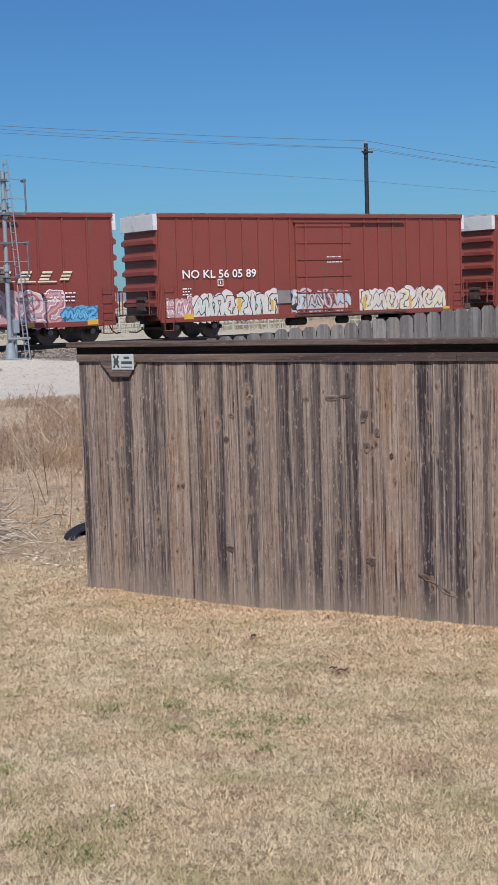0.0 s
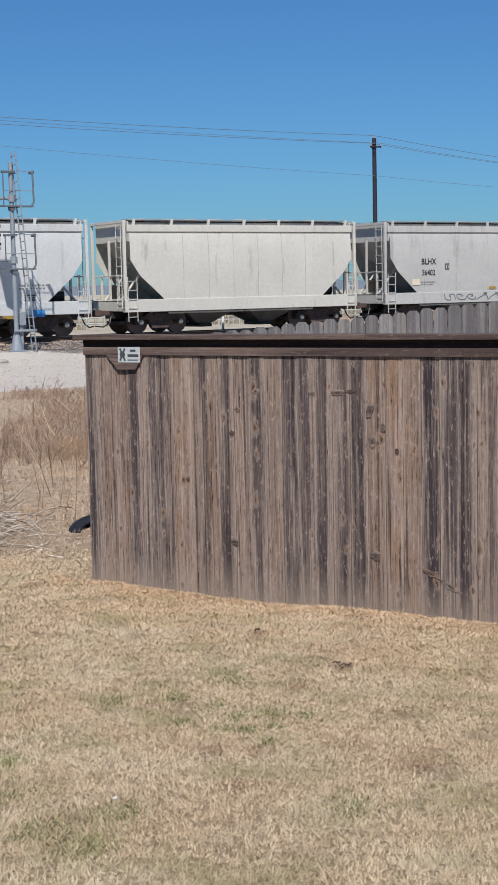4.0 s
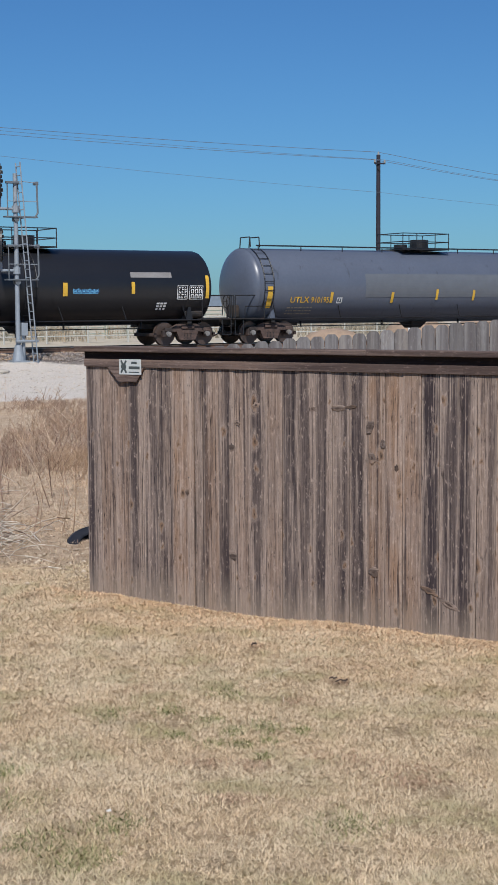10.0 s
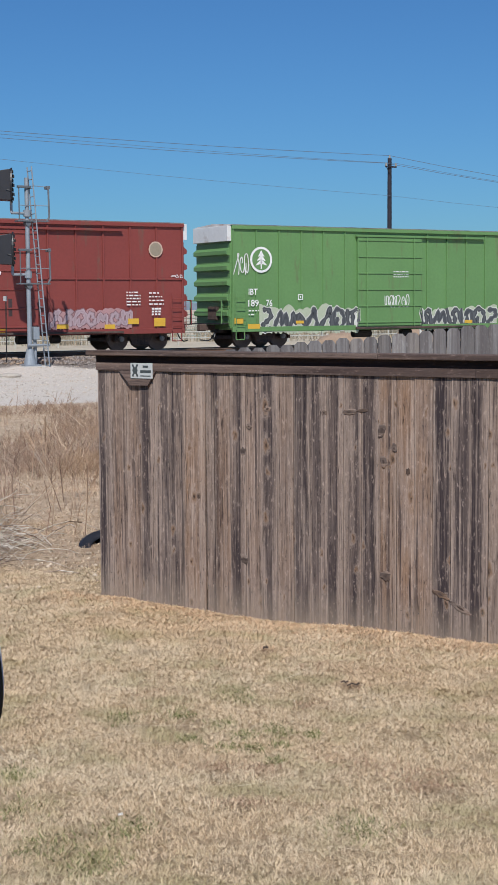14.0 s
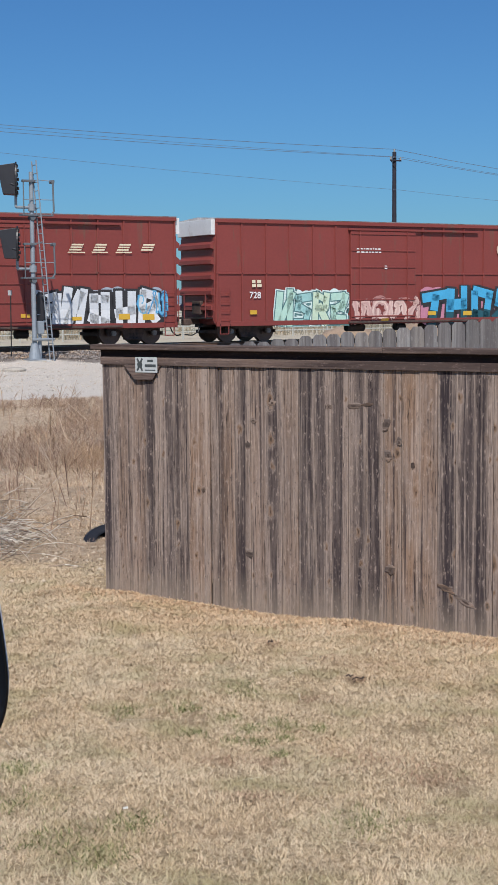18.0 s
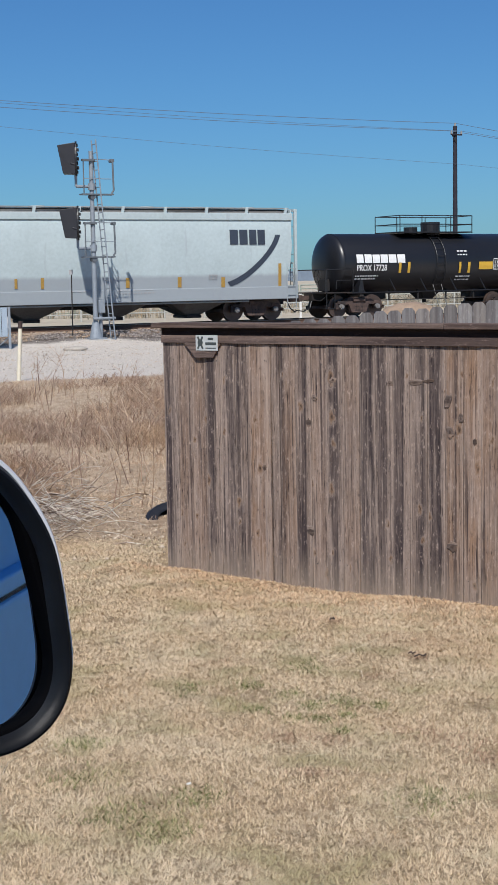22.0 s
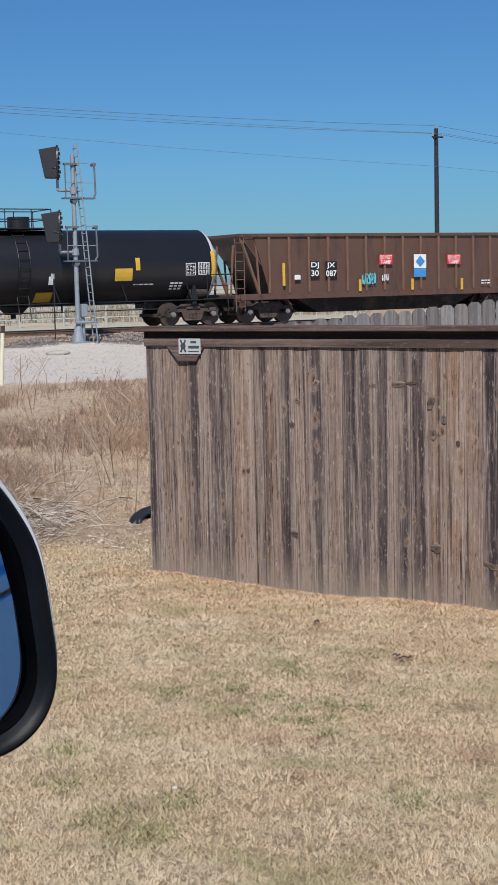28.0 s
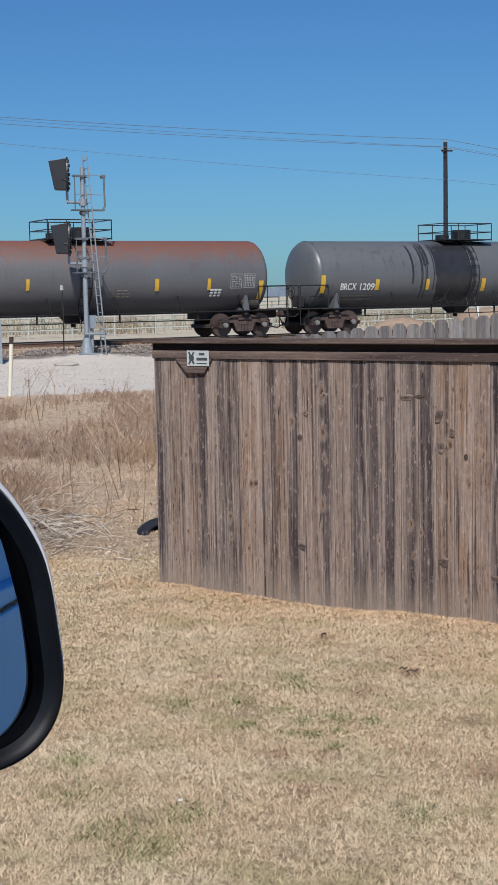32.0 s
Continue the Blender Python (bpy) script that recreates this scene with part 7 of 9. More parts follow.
# ---- grass, weeds, stones ----
def stuff(name, verts, faces_n, mat, label, category):
    """Many separate small faces of equal corner count, as one object."""
    verts = np.asarray(verts, np.float32).reshape(-1, 3)
    me = bpy.data.meshes.new(name)
    nv = len(verts)
    me.vertices.add(nv)
    me.vertices.foreach_set("co", verts.ravel())
    if isinstance(faces_n, int):
        idx, k = np.arange(nv, dtype=np.int32), faces_n
    else:
        idx, k = np.asarray(faces_n, np.int32).ravel(), np.asarray(faces_n).shape[1]
    me.loops.add(len(idx))
    me.loops.foreach_set("vertex_index", idx)
    nf = len(idx) // k
    me.polygons.add(nf)
    me.polygons.foreach_set("loop_start", np.arange(0, nf * k, k, dtype=np.int32))
    me.polygons.foreach_set("loop_total", np.full(nf, k, np.int32))
    me.update(calc_edges=True)
    me.materials.append(mat)
    return tagged(new(name, me), label, category, kind="stuff")


def straw(name, colours, green=0.0, spots=1.2, orange=0.6, dark=0.45, pale=0.0):
    """Blades of many tints, with patches that stay greener or browner."""
    m = bpy.data.materials.new(name)
    m.use_nodes = True
    nt, n = m.node_tree, m.node_tree.nodes
    link = nt.links.new
    bsdf = n["Principled BSDF"]
    bsdf.inputs["Roughness"].default_value = 0.8
    bsdf.inputs["Specular IOR Level"].default_value = 0.15
    geo, ramp = n.new("ShaderNodeNewGeometry"), n.new("ShaderNodeValToRGB")
    el = ramp.color_ramp.elements
    while len(el) < len(colours):
        el.new(0.5)
    for k, c in enumerate(colours):
        el[k].position, el[k].color = k / (len(colours) - 1), (*c, 1)
    link(geo.outputs["Random Per Island"], ramp.inputs[0])
    out = ramp.outputs[0]
    for scale, colour, lo, hi, amount in ((spots, (0.36, 0.325, 0.17), 0.50, 0.66, green), (0.7, (0.60, 0.41, 0.245), 0.46, 0.68, orange), (1.5, (0.72, 0.60, 0.43), 0.48, 0.64, pale), (3.4, (0.26, 0.20, 0.14), 0.55, 0.75, dark)):
        t, q, mx = n.new("ShaderNodeTexNoise"), n.new("ShaderNodeMapRange"), n.new("ShaderNodeMix")
        t.inputs["Scale"].default_value, t.inputs["Detail"].default_value = scale, 4
        link(geo.outputs["Position"], t.inputs["Vector"])
        q.inputs["From Min"].default_value, q.inputs["From Max"].default_value, q.inputs["To Max"].default_value = lo, hi, amount
        link(t.outputs["Fac"], q.inputs["Value"])
        mx.data_type = "RGBA"
        mx.inputs["B"].default_value = (*colour, 1)
        link(q.outputs[0], mx.inputs["Factor"])
        link(out, mx.inputs["A"])
        out = mx.outputs["Result"]
    link(out, bsdf.inputs["Base Color"])
    return m


def behind_fence(x, y):
    """How far a place lies behind the fence's line, beyond its free end counted as open."""
    return -((x - FENCE_A.x) * FENCE_OUT.x + (y - FENCE_A.y) * FENCE_OUT.y), (x - FENCE_A.x) * FENCE_DIR.x + (y - FENCE_A.y) * FENCE_DIR.y


def fan(count, near, far, az0, az1):
    """Places spread evenly over a fan of ground before the viewpoint."""
    d = np.sqrt(rng.uniform(near ** 2, far ** 2, count))
    a = np.radians(rng.uniform(az0, az1, count))
    return d * np.sin(a), d * np.cos(a)


def blades(x, y, length, width, flat, clump=None):
    """Thin triangles with a bend: two per blade."""
    n = len(x)
    z = ground_z(x, y)
    az = rng.uniform(0, 2 * np.pi, n)
    tilt = np.radians(rng.uniform(flat[0], flat[1], n))
    ux, uy = np.cos(az), np.sin(az)
    wx, wy = -uy * width / 2, ux * width / 2
    p0 = np.stack([x, y, z - 0.004], -1)
    mid = p0 + np.stack([ux * np.cos(tilt) * length * 0.5, uy * np.cos(tilt) * length * 0.5, np.sin(tilt) * length * 0.55], -1)
    t2 = tilt * 0.45
    tip = mid + np.stack([ux * np.cos(t2) * length * 0.5, uy * np.cos(t2) * length * 0.5, np.sin(t2) * length * 0.5], -1)
    side = np.stack([wx, wy, np.zeros(n)], -1)
    v = np.stack([p0 - side, p0 + side, mid + side * 0.8, mid - side * 0.8, tip], 1)
    base = (np.arange(n) * 5)[:, None]
    f = np.concatenate([base + [0, 1, 2], base + [0, 2, 3], base + [3, 2, 4]], 0)
    return v.reshape(-1, 3), f


def short_blades(x, y, length, width):
    """Mown blades: one tapering face each, lying and standing every way."""
    n = len(x)
    comb = 9.0 * lattice(x * 22.0, y * 22.0, 13)
    az = np.where(rng.uniform(0, 1, n) < 0.25, comb + rng.normal(0, 0.6, n), rng.uniform(0, 6.2832, n))
    tilt = np.radians(rng.uniform(-2, 58, n))
    ux, uy = np.cos(az), np.sin(az)
    p = np.stack([x, y, ground_z(x, y) + rng.uniform(-0.004, 0.006, n)], -1)
    tip = p + np.stack([ux * np.cos(tilt), uy * np.cos(tilt), np.sin(tilt)], -1) * length[:, None]
    turn = az + rng.uniform(0.6, 2.5, n)
    side = np.stack([np.cos(turn), np.sin(turn), rng.normal(0, 0.25, n)], -1) * (width / 2)[:, None]
    return np.stack([p - side, p + side, tip], 1).reshape(-1, 3)


GREEN_SPOTS = ((-0.05, 7.07, 0.07), (-0.13, 6.87, 0.06), (0.0, 6.83, 0.06), (0.13, 6.90, 0.05), (0.12, 7.15, 0.10), (-0.08, 7.91, 0.12), (-0.4, 7.55, 0.11), (0.41, 5.49, 0.16), (-0.51, 5.46, 0.13),
               (0.1, 6.6, 0.05), (-0.33, 7.04, 0.07), (-0.16, 7.32, 0.08), (-1.0, 5.77, 0.16), (-0.78, 5.24, 0.14), (-0.57, 5.02, 0.13), (-1.1, 6.4, 0.12), (0.3, 7.1, 0.06), (-0.7, 7.4, 0.10))
DARK_SPOTS = ((0.08, 8.95, 0.09), (0.57, 8.04, 0.10), (0.28, 7.68, 0.12), (0.80, 6.14, 0.20), (0.05, 6.46, 0.12), (0.80, 7.05, 0.12), (-0.17, 6.46, 0.10), (-0.06, 5.81, 0.10), (-0.35, 7.35, 0.16))

THATCH = ((-0.15, 6.48, 0.12), (0.02, 6.41, 0.10), (0.64, 6.36, 0.16), (0.54, 6.47, 0.13), (0.41, 6.62, 0.14), (0.75, 6.13, 0.12), (0.30, 7.69, 0.10), (0.56, 8.11, 0.08), (0.60, 8.50, 0.16), (0.76, 8.40, 0.14),
          (0.40, 8.57, 0.12), (0.06, 9.03, 0.09), (-0.04, 5.84, 0.10), (0.22, 9.41, 0.16), (-0.08, 9.72, 0.16), (0.9, 8.95, 0.2), (-0.35, 9.85, 0.14), (0.55, 9.2, 0.14), (-0.55, 8.0, 0.14), (-0.3, 8.6, 0.16), (-0.75, 9.3, 0.14))


def lawn():
    x, y = fan(1700000, 4.35, 12.9, -15.2, 10.6)
    back, along = behind_fence(x, y)
    edge = 11.3 + 1.1 * (lattice(x * 1.3, y * 1.3, 5) - 0.5) + 0.7 * (lattice(x * 4.0, y * 4.0, 6) - 0.5)
    tufts = 0.5 * lattice(x * 34.0, y * 34.0, 8) + 0.5 * lattice(x * 70.0, y * 70.0, 18)
    keep = np.clip(2.6 * tufts - 0.62, 0.08, 1.0) * (0.86 + 0.18 * lattice(x * 9.0, y * 9.0, 9))
    keep = np.where((back > -0.42) & (along > -0.3), keep * np.clip(-back / 0.42, 0.25, 1), keep)
    for sx, sy, r in DARK_SPOTS:
        keep = keep * np.clip(0.1 + (((x - sx) / r) ** 2 + ((y - sy) / (r * 1.6)) ** 2), 0, 1)
    ok = ~((back > -0.02) & (along > -0.05)) & (rng.uniform(0, 1, len(x)) < keep * np.clip((edge + 0.9 - y) / 1.1, 0, 1))
    x, y = x[ok], y[ok]
    size = 0.62 + 0.18 * lattice(x * 3.0, y * 3.0, 11) + 0.5 * tufts[ok]
    reach = np.clip(np.hypot(x, y) / 8.0, 0.75, 1.35)
    v = short_blades(x, y, rng.uniform(0.013, 0.033, len(x)) * size, rng.uniform(0.0026, 0.0056, len(x)) * reach)
    stuff("lawn_grass", v, 3, straw("dry lawn grass", [(0.20, 0.142, 0.082), (0.70, 0.545, 0.362), (0.73, 0.585, 0.405), (0.46, 0.34, 0.212), (0.75, 0.625, 0.45), (0.69, 0.53, 0.35), (0.26, 0.184, 0.106)], green=0.66, spots=2.6, orange=0.30, dark=0.42, pale=0.45), "short dormant straw-coloured lawn grass", "grass")
    # low green weeds that stay alive between the dead blades
    gx, gy = [], []
    for sx, sy, r in GREEN_SPOTS:
        k = int(5200 * r)
        gx.append(rng.normal(sx, r * 0.5, k))
        gy.append(rng.normal(sy, r * 0.7, k))
    gx, gy = np.concatenate(gx), np.concatenate(gy)
    v = short_blades(gx, gy, rng.uniform(0.014, 0.034, len(gx)), rng.uniform(0.004, 0.008, len(gx)))
    stuff("green_weeds", v, 3, straw("green weed leaves", [(0.085, 0.105, 0.035), (0.17, 0.185, 0.07), (0.27, 0.265, 0.11), (0.46, 0.39, 0.23), (0.13, 0.15, 0.05)], orange=0.0, dark=0.2), "small green weeds in the dead lawn", "weeds")
    # matted brown thatch, torn loose in patches
    gx, gy = [], []
    for sx, sy, r in THATCH:
        k = int(5000 * r)
        gx.append(rng.normal(sx, r * 0.75, k))
        gy.append(rng.normal(sy, r * 0.5, k))
    gx, gy = np.concatenate(gx), np.concatenate(gy)
    front = behind_fence(gx, gy)[0] < -0.06
    gx, gy = gx[front], gy[front]
    v, f = blades(gx, gy, rng.uniform(0.02, 0.05, len(gx)), rng.uniform(0.003, 0.007, len(gx)), (0, 42))
    stuff("brown_thatch", v, f, straw("brown thatch", [(0.14, 0.082, 0.05), (0.40, 0.26, 0.165), (0.58, 0.42, 0.28), (0.22, 0.135, 0.082), (0.66, 0.48, 0.33)], orange=0.2, dark=0.3), "matted reddish-brown dead thatch on the lawn", "grass")
    # orange leaf litter and taller tufts against the boards
    n = 44000
    a, o = rng.uniform(-0.35, 4.2, n), np.abs(rng.normal(0.0, 0.33, n)) * (0.6 + 0.8 * rng.uniform(0, 1, n)) + 0.025
    x = FENCE_A.x + a * FENCE_DIR.x + o * FENCE_OUT.x
    y = FENCE_A.y + a * FENCE_DIR.y + o * FENCE_OUT.y
    v, f = blades(x, y, rng.uniform(0.018, 0.046, n), rng.uniform(0.004, 0.0095, n), (0, 50))
    stuff("fence_side_grass", v, f, straw("orange grass litter", [(0.22, 0.12, 0.062), (0.64, 0.44, 0.265), (0.82, 0.61, 0.41), (0.26, 0.145, 0.075), (0.74, 0.53, 0.34), (0.40, 0.24, 0.13)]), "tufts of orange dead grass along the fence foot", "grass")
    # the nearest ground, out to the sides and under the truck's sill
    x, y = fan(60, 5.0, 11.0, -15, 11)
    back, along = behind_fence(x, y)
    ok = ~((back > -0.1) & (along > -0.1))
    v, f = stalks(x[ok], y[ok], rng.uniform(0.05, 0.16, ok.sum()), rng.uniform(0.0015, 0.003, ok.sum()), 4.0, 0, 4)
    v[:, 2] = np.minimum(v[:, 2], ground_z(v[:, 0], v[:, 1]) + 0.03)
    stuff("fallen_straws", v, f, straw("pale straws", [(0.80, 0.70, 0.55), (0.70, 0.58, 0.42), (0.86, 0.78, 0.64)]), "long pale straws lying on the lawn", "straw")


def stalks(x, y, height, r, sway, twigs, seed):
    """Bare stems as three-sided rods in two lengths, with side twigs."""
    n = len(x)
    z = ground_z(x, y)
    az, lean = rng.uniform(0, 2 * np.pi, n), rng.uniform(0, sway, n)
    d = np.stack([np.cos(az) * lean, np.sin(az) * lean, np.ones(n)], -1)
    p0 = np.stack([x, y, z - 0.02], -1)
    p1 = p0 + d * (height * 0.55)[:, None]
    bend = np.stack([rng.normal(0, sway, n), rng.normal(0, sway, n), np.ones(n)], -1)
    p2 = p1 + bend * (height * 0.45)[:, None]
    segs = [(p0, p1, r, r * 0.8), (p1, p2, r * 0.8, r * 0.35)]
    for _ in range(twigs):
        t = rng.uniform(0.25, 0.95, n)[:, None]
        q = p0 + (p1 - p0) * np.clip(t * 1.8, 0, 1) + (p2 - p1) * np.clip(t * 1.8 - 1, 0, 0.8)
        b = rng.uniform(0, 2 * np.pi, n)
        l = height * rng.uniform(0.12, 0.38, n)
        e = q + np.stack([np.cos(b) * l * 0.75, np.sin(b) * l * 0.75, l * rng.uniform(0.3, 0.9, n)], -1)
        segs.append((q, e, r * 0.55, r * 0.25))
    vs, fs, off = [], [], 0
    for a, b, ra, rb in segs:
        ring = []
        for c, rr in ((a, ra), (b, rb)):
            for k in range(3):
                g = k * 2.0944
                ring.append(c + np.stack([np.cos(g) * rr, np.sin(g) * rr, 0 * rr], -1))
        v = np.stack(ring, 1)
        base = (np.arange(n) * 6)[:, None] + off
        for k in range(3):
            j = (k + 1) % 3
            fs.append(base + [k, j, 3 + j, 3 + k])
        vs.append(v.reshape(-1, 3))
        off += n * 6
    return np.concatenate(vs), np.concatenate(fs, 0)


def weeds():
    brown = straw("dry weed stems", [(0.10, 0.058, 0.044), (0.46, 0.315, 0.23), (0.70, 0.57, 0.44), (0.18, 0.10, 0.075), (0.56, 0.41, 0.30), (0.34, 0.195, 0.145)])
    pale = straw("bleached grass", [(0.50, 0.39, 0.275), (0.64, 0.52, 0.385), (0.42, 0.31, 0.215), (0.72, 0.61, 0.47)])
    # low bleached grass, mostly flattened, over the whole rough ground
    x, y = fan(90000, 13.6, 33.0, -17.0, -4.5)
    ok = rng.uniform(0, 1, len(x)) < 0.25 + 0.9 * lattice(x * 0.8, y * 0.8, 21)
    x, y = x[ok], y[ok]
    v, f = blades(x, y, rng.uniform(0.03, 0.10, len(x)), rng.uniform(0.004, 0.009, len(x)), (0, 45))
    stuff("rough_grass", v, f, pale, "flattened bleached dry grass", "grass")
    x, y = fan(34000, 11.4, 19.5, -15.0, -4.8)
    ok = behind_fence(x, y)[1] < -0.05
    v, f = blades(x[ok], y[ok], rng.uniform(0.02, 0.07, ok.sum()), rng.uniform(0.003, 0.006, ok.sum()), (0, 60))
    stuff("stubble", v, f, straw("broken stems", [(0.30, 0.20, 0.14), (0.52, 0.39, 0.27), (0.62, 0.49, 0.35), (0.40, 0.27, 0.19)]), "broken brown stubble on bare soil", "stubble")
    # leafless bushes: many stems out of each root, thicker set towards the gravel
    cx, cy = fan(900, 13.9, 32.3, -17.0, -4.5)
    nx_, ny_ = fan(230, 13.3, 20.5, -14.5, -5.0)
    open_ = behind_fence(nx_, ny_)[1] < -0.35
    cx, cy = np.concatenate([cx, nx_[open_]]), np.concatenate([cy, ny_[open_]])
    dens = lattice(cx * 0.45, cy * 0.45, 31)
    ok = (dens > np.where(cy > 21, 0.38, 0.15)) & (cy < 34.3 + 0.55 * cx) & (rng.uniform(0, 1, len(cx)) < np.clip(1.5 - cy / 30.0, 0.45, 1.0))
    cx, cy = cx[ok], cy[ok]
    k = 22
    spread = np.repeat(rng.uniform(0.08, 0.26, len(cx)), k)
    x, y = np.repeat(cx, k) + rng.normal(0, 1, len(cx) * k) * spread, np.repeat(cy, k) + rng.normal(0, 1, len(cx) * k) * spread
    tall = np.repeat(rng.uniform(0.11, 0.32, len(cx)), k) * rng.uniform(0.5, 1.15, len(x)) * np.where(y > 29.0, 0.75, 1.0)
    v, f = stalks(x, y, tall, rng.uniform(0.0028, 0.0065, len(x)), 0.85, 7, 1)
    stuff("dry_weeds", v, f, brown, "brown leafless weed bushes", "weeds")
    # a few tall bare stalks near by
    x, y = np.concatenate([fan(34, 13.4, 19.5, -14.5, -6.3), fan(30, 21.0, 30.5, -14.5, -5.0)], 1)
    open_ = behind_fence(x, y)[1] < -0.3
    x, y = x[open_], y[open_]
    v, f = stalks(x, y, rng.uniform(0.45, 0.95, len(x)) * np.where(y > 21, 1.15, 1.0), rng.uniform(0.004, 0.0075, len(x)) * np.where(y > 21, 1.4, 1.0), 0.55, 9, 2)
    stuff("bare_stalks", v, f, brown, "tall bare dead stalks", "weeds")
    # a heap of cut brush: bent canes, each of five lengths, tangled and lying low
    n = 330
    x = -2.66 + rng.normal(0, 0.33, n)
    y = 12.85 + rng.normal(0, 0.60, n)
    head, bend = rng.uniform(0, 6.2832, n), rng.normal(0, 0.55, n)
    rise, length, r = np.where(rng.uniform(0, 1, n) < 0.3, rng.uniform(0.5, 1.3, n), rng.uniform(0.0, 0.5, n)), rng.uniform(0.05, 0.17, n), rng.uniform(0.0035, 0.0105, n)
    q = np.stack([x, y, ground_z(x, y) + rng.uniform(0.0, 0.20, n) * np.exp(-((x + 2.7) / 0.5) ** 2)], -1)
    vs, fs, off = [], [], 0
    for k in range(5):
        e = q + np.stack([np.cos(head) * length, np.sin(head) * length, np.sin(rise) * length], -1)
        e[:, 2] = np.maximum(e[:, 2], ground_z(e[:, 0], e[:, 1]) + 0.005)
        ring = [c + np.stack([0 * rr, np.cos(g) * rr, np.sin(g) * rr], -1) for c, rr in ((q, r), (e, r * 0.82)) for g in (0.5, 2.6, 4.7)]
        vs.append(np.stack(ring, 1).reshape(-1, 3))
        base = (np.arange(n) * 6)[:, None] + off
        fs += [base + [i, (i + 1) % 3, 3 + (i + 1) % 3, 3 + i] for i in range(3)]
        off += n * 6
        q, r, head, rise = e, r * 0.82, head + bend * rng.uniform(0.2, 1.2, n), rise - rng.uniform(0.1, 0.35, n)
    stuff("brush_heap", np.concatenate(vs), np.concatenate(fs, 0), straw("bleached twigs", [(0.16, 0.115, 0.09), (0.60, 0.52, 0.44), (0.78, 0.71, 0.62), (0.66, 0.58, 0.49), (0.84, 0.78, 0.70), (0.44, 0.35, 0.28), (0.12, 0.08, 0.06)], orange=0.2, dark=0.3), "tangled heap of pale cut canes on bare soil", "twigs")


lawn()
weeds()


def scatter(name, x, y, size, colours, label, category, sink=0.3):
    n = len(x)
    z = ground_z(x, y)
    s = size[:, None, None] * rng.uniform(0.6, 1.2, (n, 6, 1))
    octa = np.array([(1, 0, 0), (-1, 0, 0), (0, 1, 0), (0, -1, 0), (0, 0, 0.7), (0, 0, -0.7)])
    turn = rng.uniform(0, 6.28, n)
    c, k = np.cos(turn)[:, None], np.sin(turn)[:, None]
    o = np.stack([octa[None, :, 0] * c - octa[None, :, 1] * k, octa[None, :, 0] * k + octa[None, :, 1] * c, np.broadcast_to(octa[None, :, 2], (n, 6))], -1)
    v = o * s + np.stack([x, y, z + size * (0.5 - sink)], -1)[:, None]
    tri = np.array([(0, 2, 4), (2, 1, 4), (1, 3, 4), (3, 0, 4), (2, 0, 5), (1, 2, 5), (3, 1, 5), (0, 3, 5)])
    f = (np.arange(n) * 6)[:, None, None] + tri[None]
    return stuff(name, v.reshape(-1, 3), f.reshape(-1, 3), straw("stones of " + name, colours), label, category)


def stones():
    n = 16000
    a, o = rng.uniform(-22, 8, n), rng.uniform(-4.3, 2.6, n)
    ok = np.abs(np.abs(o) - 0.75) > 0.1
    x, y = CENTRE0.x + TRACK.x * a[ok] + BACK.x * o[ok], CENTRE0.y + TRACK.y * a[ok] + BACK.y * o[ok]
    scatter("ballast", x, y, rng.uniform(0.03, 0.065, ok.sum()), [(0.12, 0.10, 0.09), (0.26, 0.22, 0.20), (0.36, 0.32, 0.29), (0.16, 0.12, 0.10)], "grey and brown track ballast", "gravel", -0.3)
    n = 9000
    a, o = rng.uniform(-24, 4, n), rng.uniform(-19, -4.0, n)
    x, y = CENTRE0.x + TRACK.x * a + BACK.x * o, CENTRE0.y + TRACK.y * a + BACK.y * o
    ok = y - 0.55 * x > 36.3
    scatter("road_gravel", x[ok], y[ok], rng.uniform(0.012, 0.034, ok.sum()), [(0.44, 0.39, 0.33), (0.62, 0.56, 0.48), (0.74, 0.68, 0.60), (0.34, 0.30, 0.26)], "pale crushed stone of the service road", "gravel", 0.1)
    x, y = fan(2600, 11.2, 15.5, -14, -5.2)
    back, along = behind_fence(x, y)
    ok = ~((back > -0.02) & (along > -0.1))
    x = np.concatenate([x, rng.normal(-1.75, 0.35, 60)])
    y = np.concatenate([y, rng.normal(12.9, 0.8, 60)])
    ok = np.concatenate([ok, behind_fence(x[-60:], y[-60:])[1] < -0.1])
    scatter("soil_stones", x[ok], y[ok], np.where(rng.uniform(0, 1, ok.sum()) < 0.06, 2.4, 1.0) * rng.uniform(0.004, 0.015, ok.sum()), [(0.26, 0.19, 0.13), (0.50, 0.40, 0.29), (0.68, 0.58, 0.46), (0.20, 0.145, 0.10)], "small stones on bare soil", "stones", 0.2)


stones()


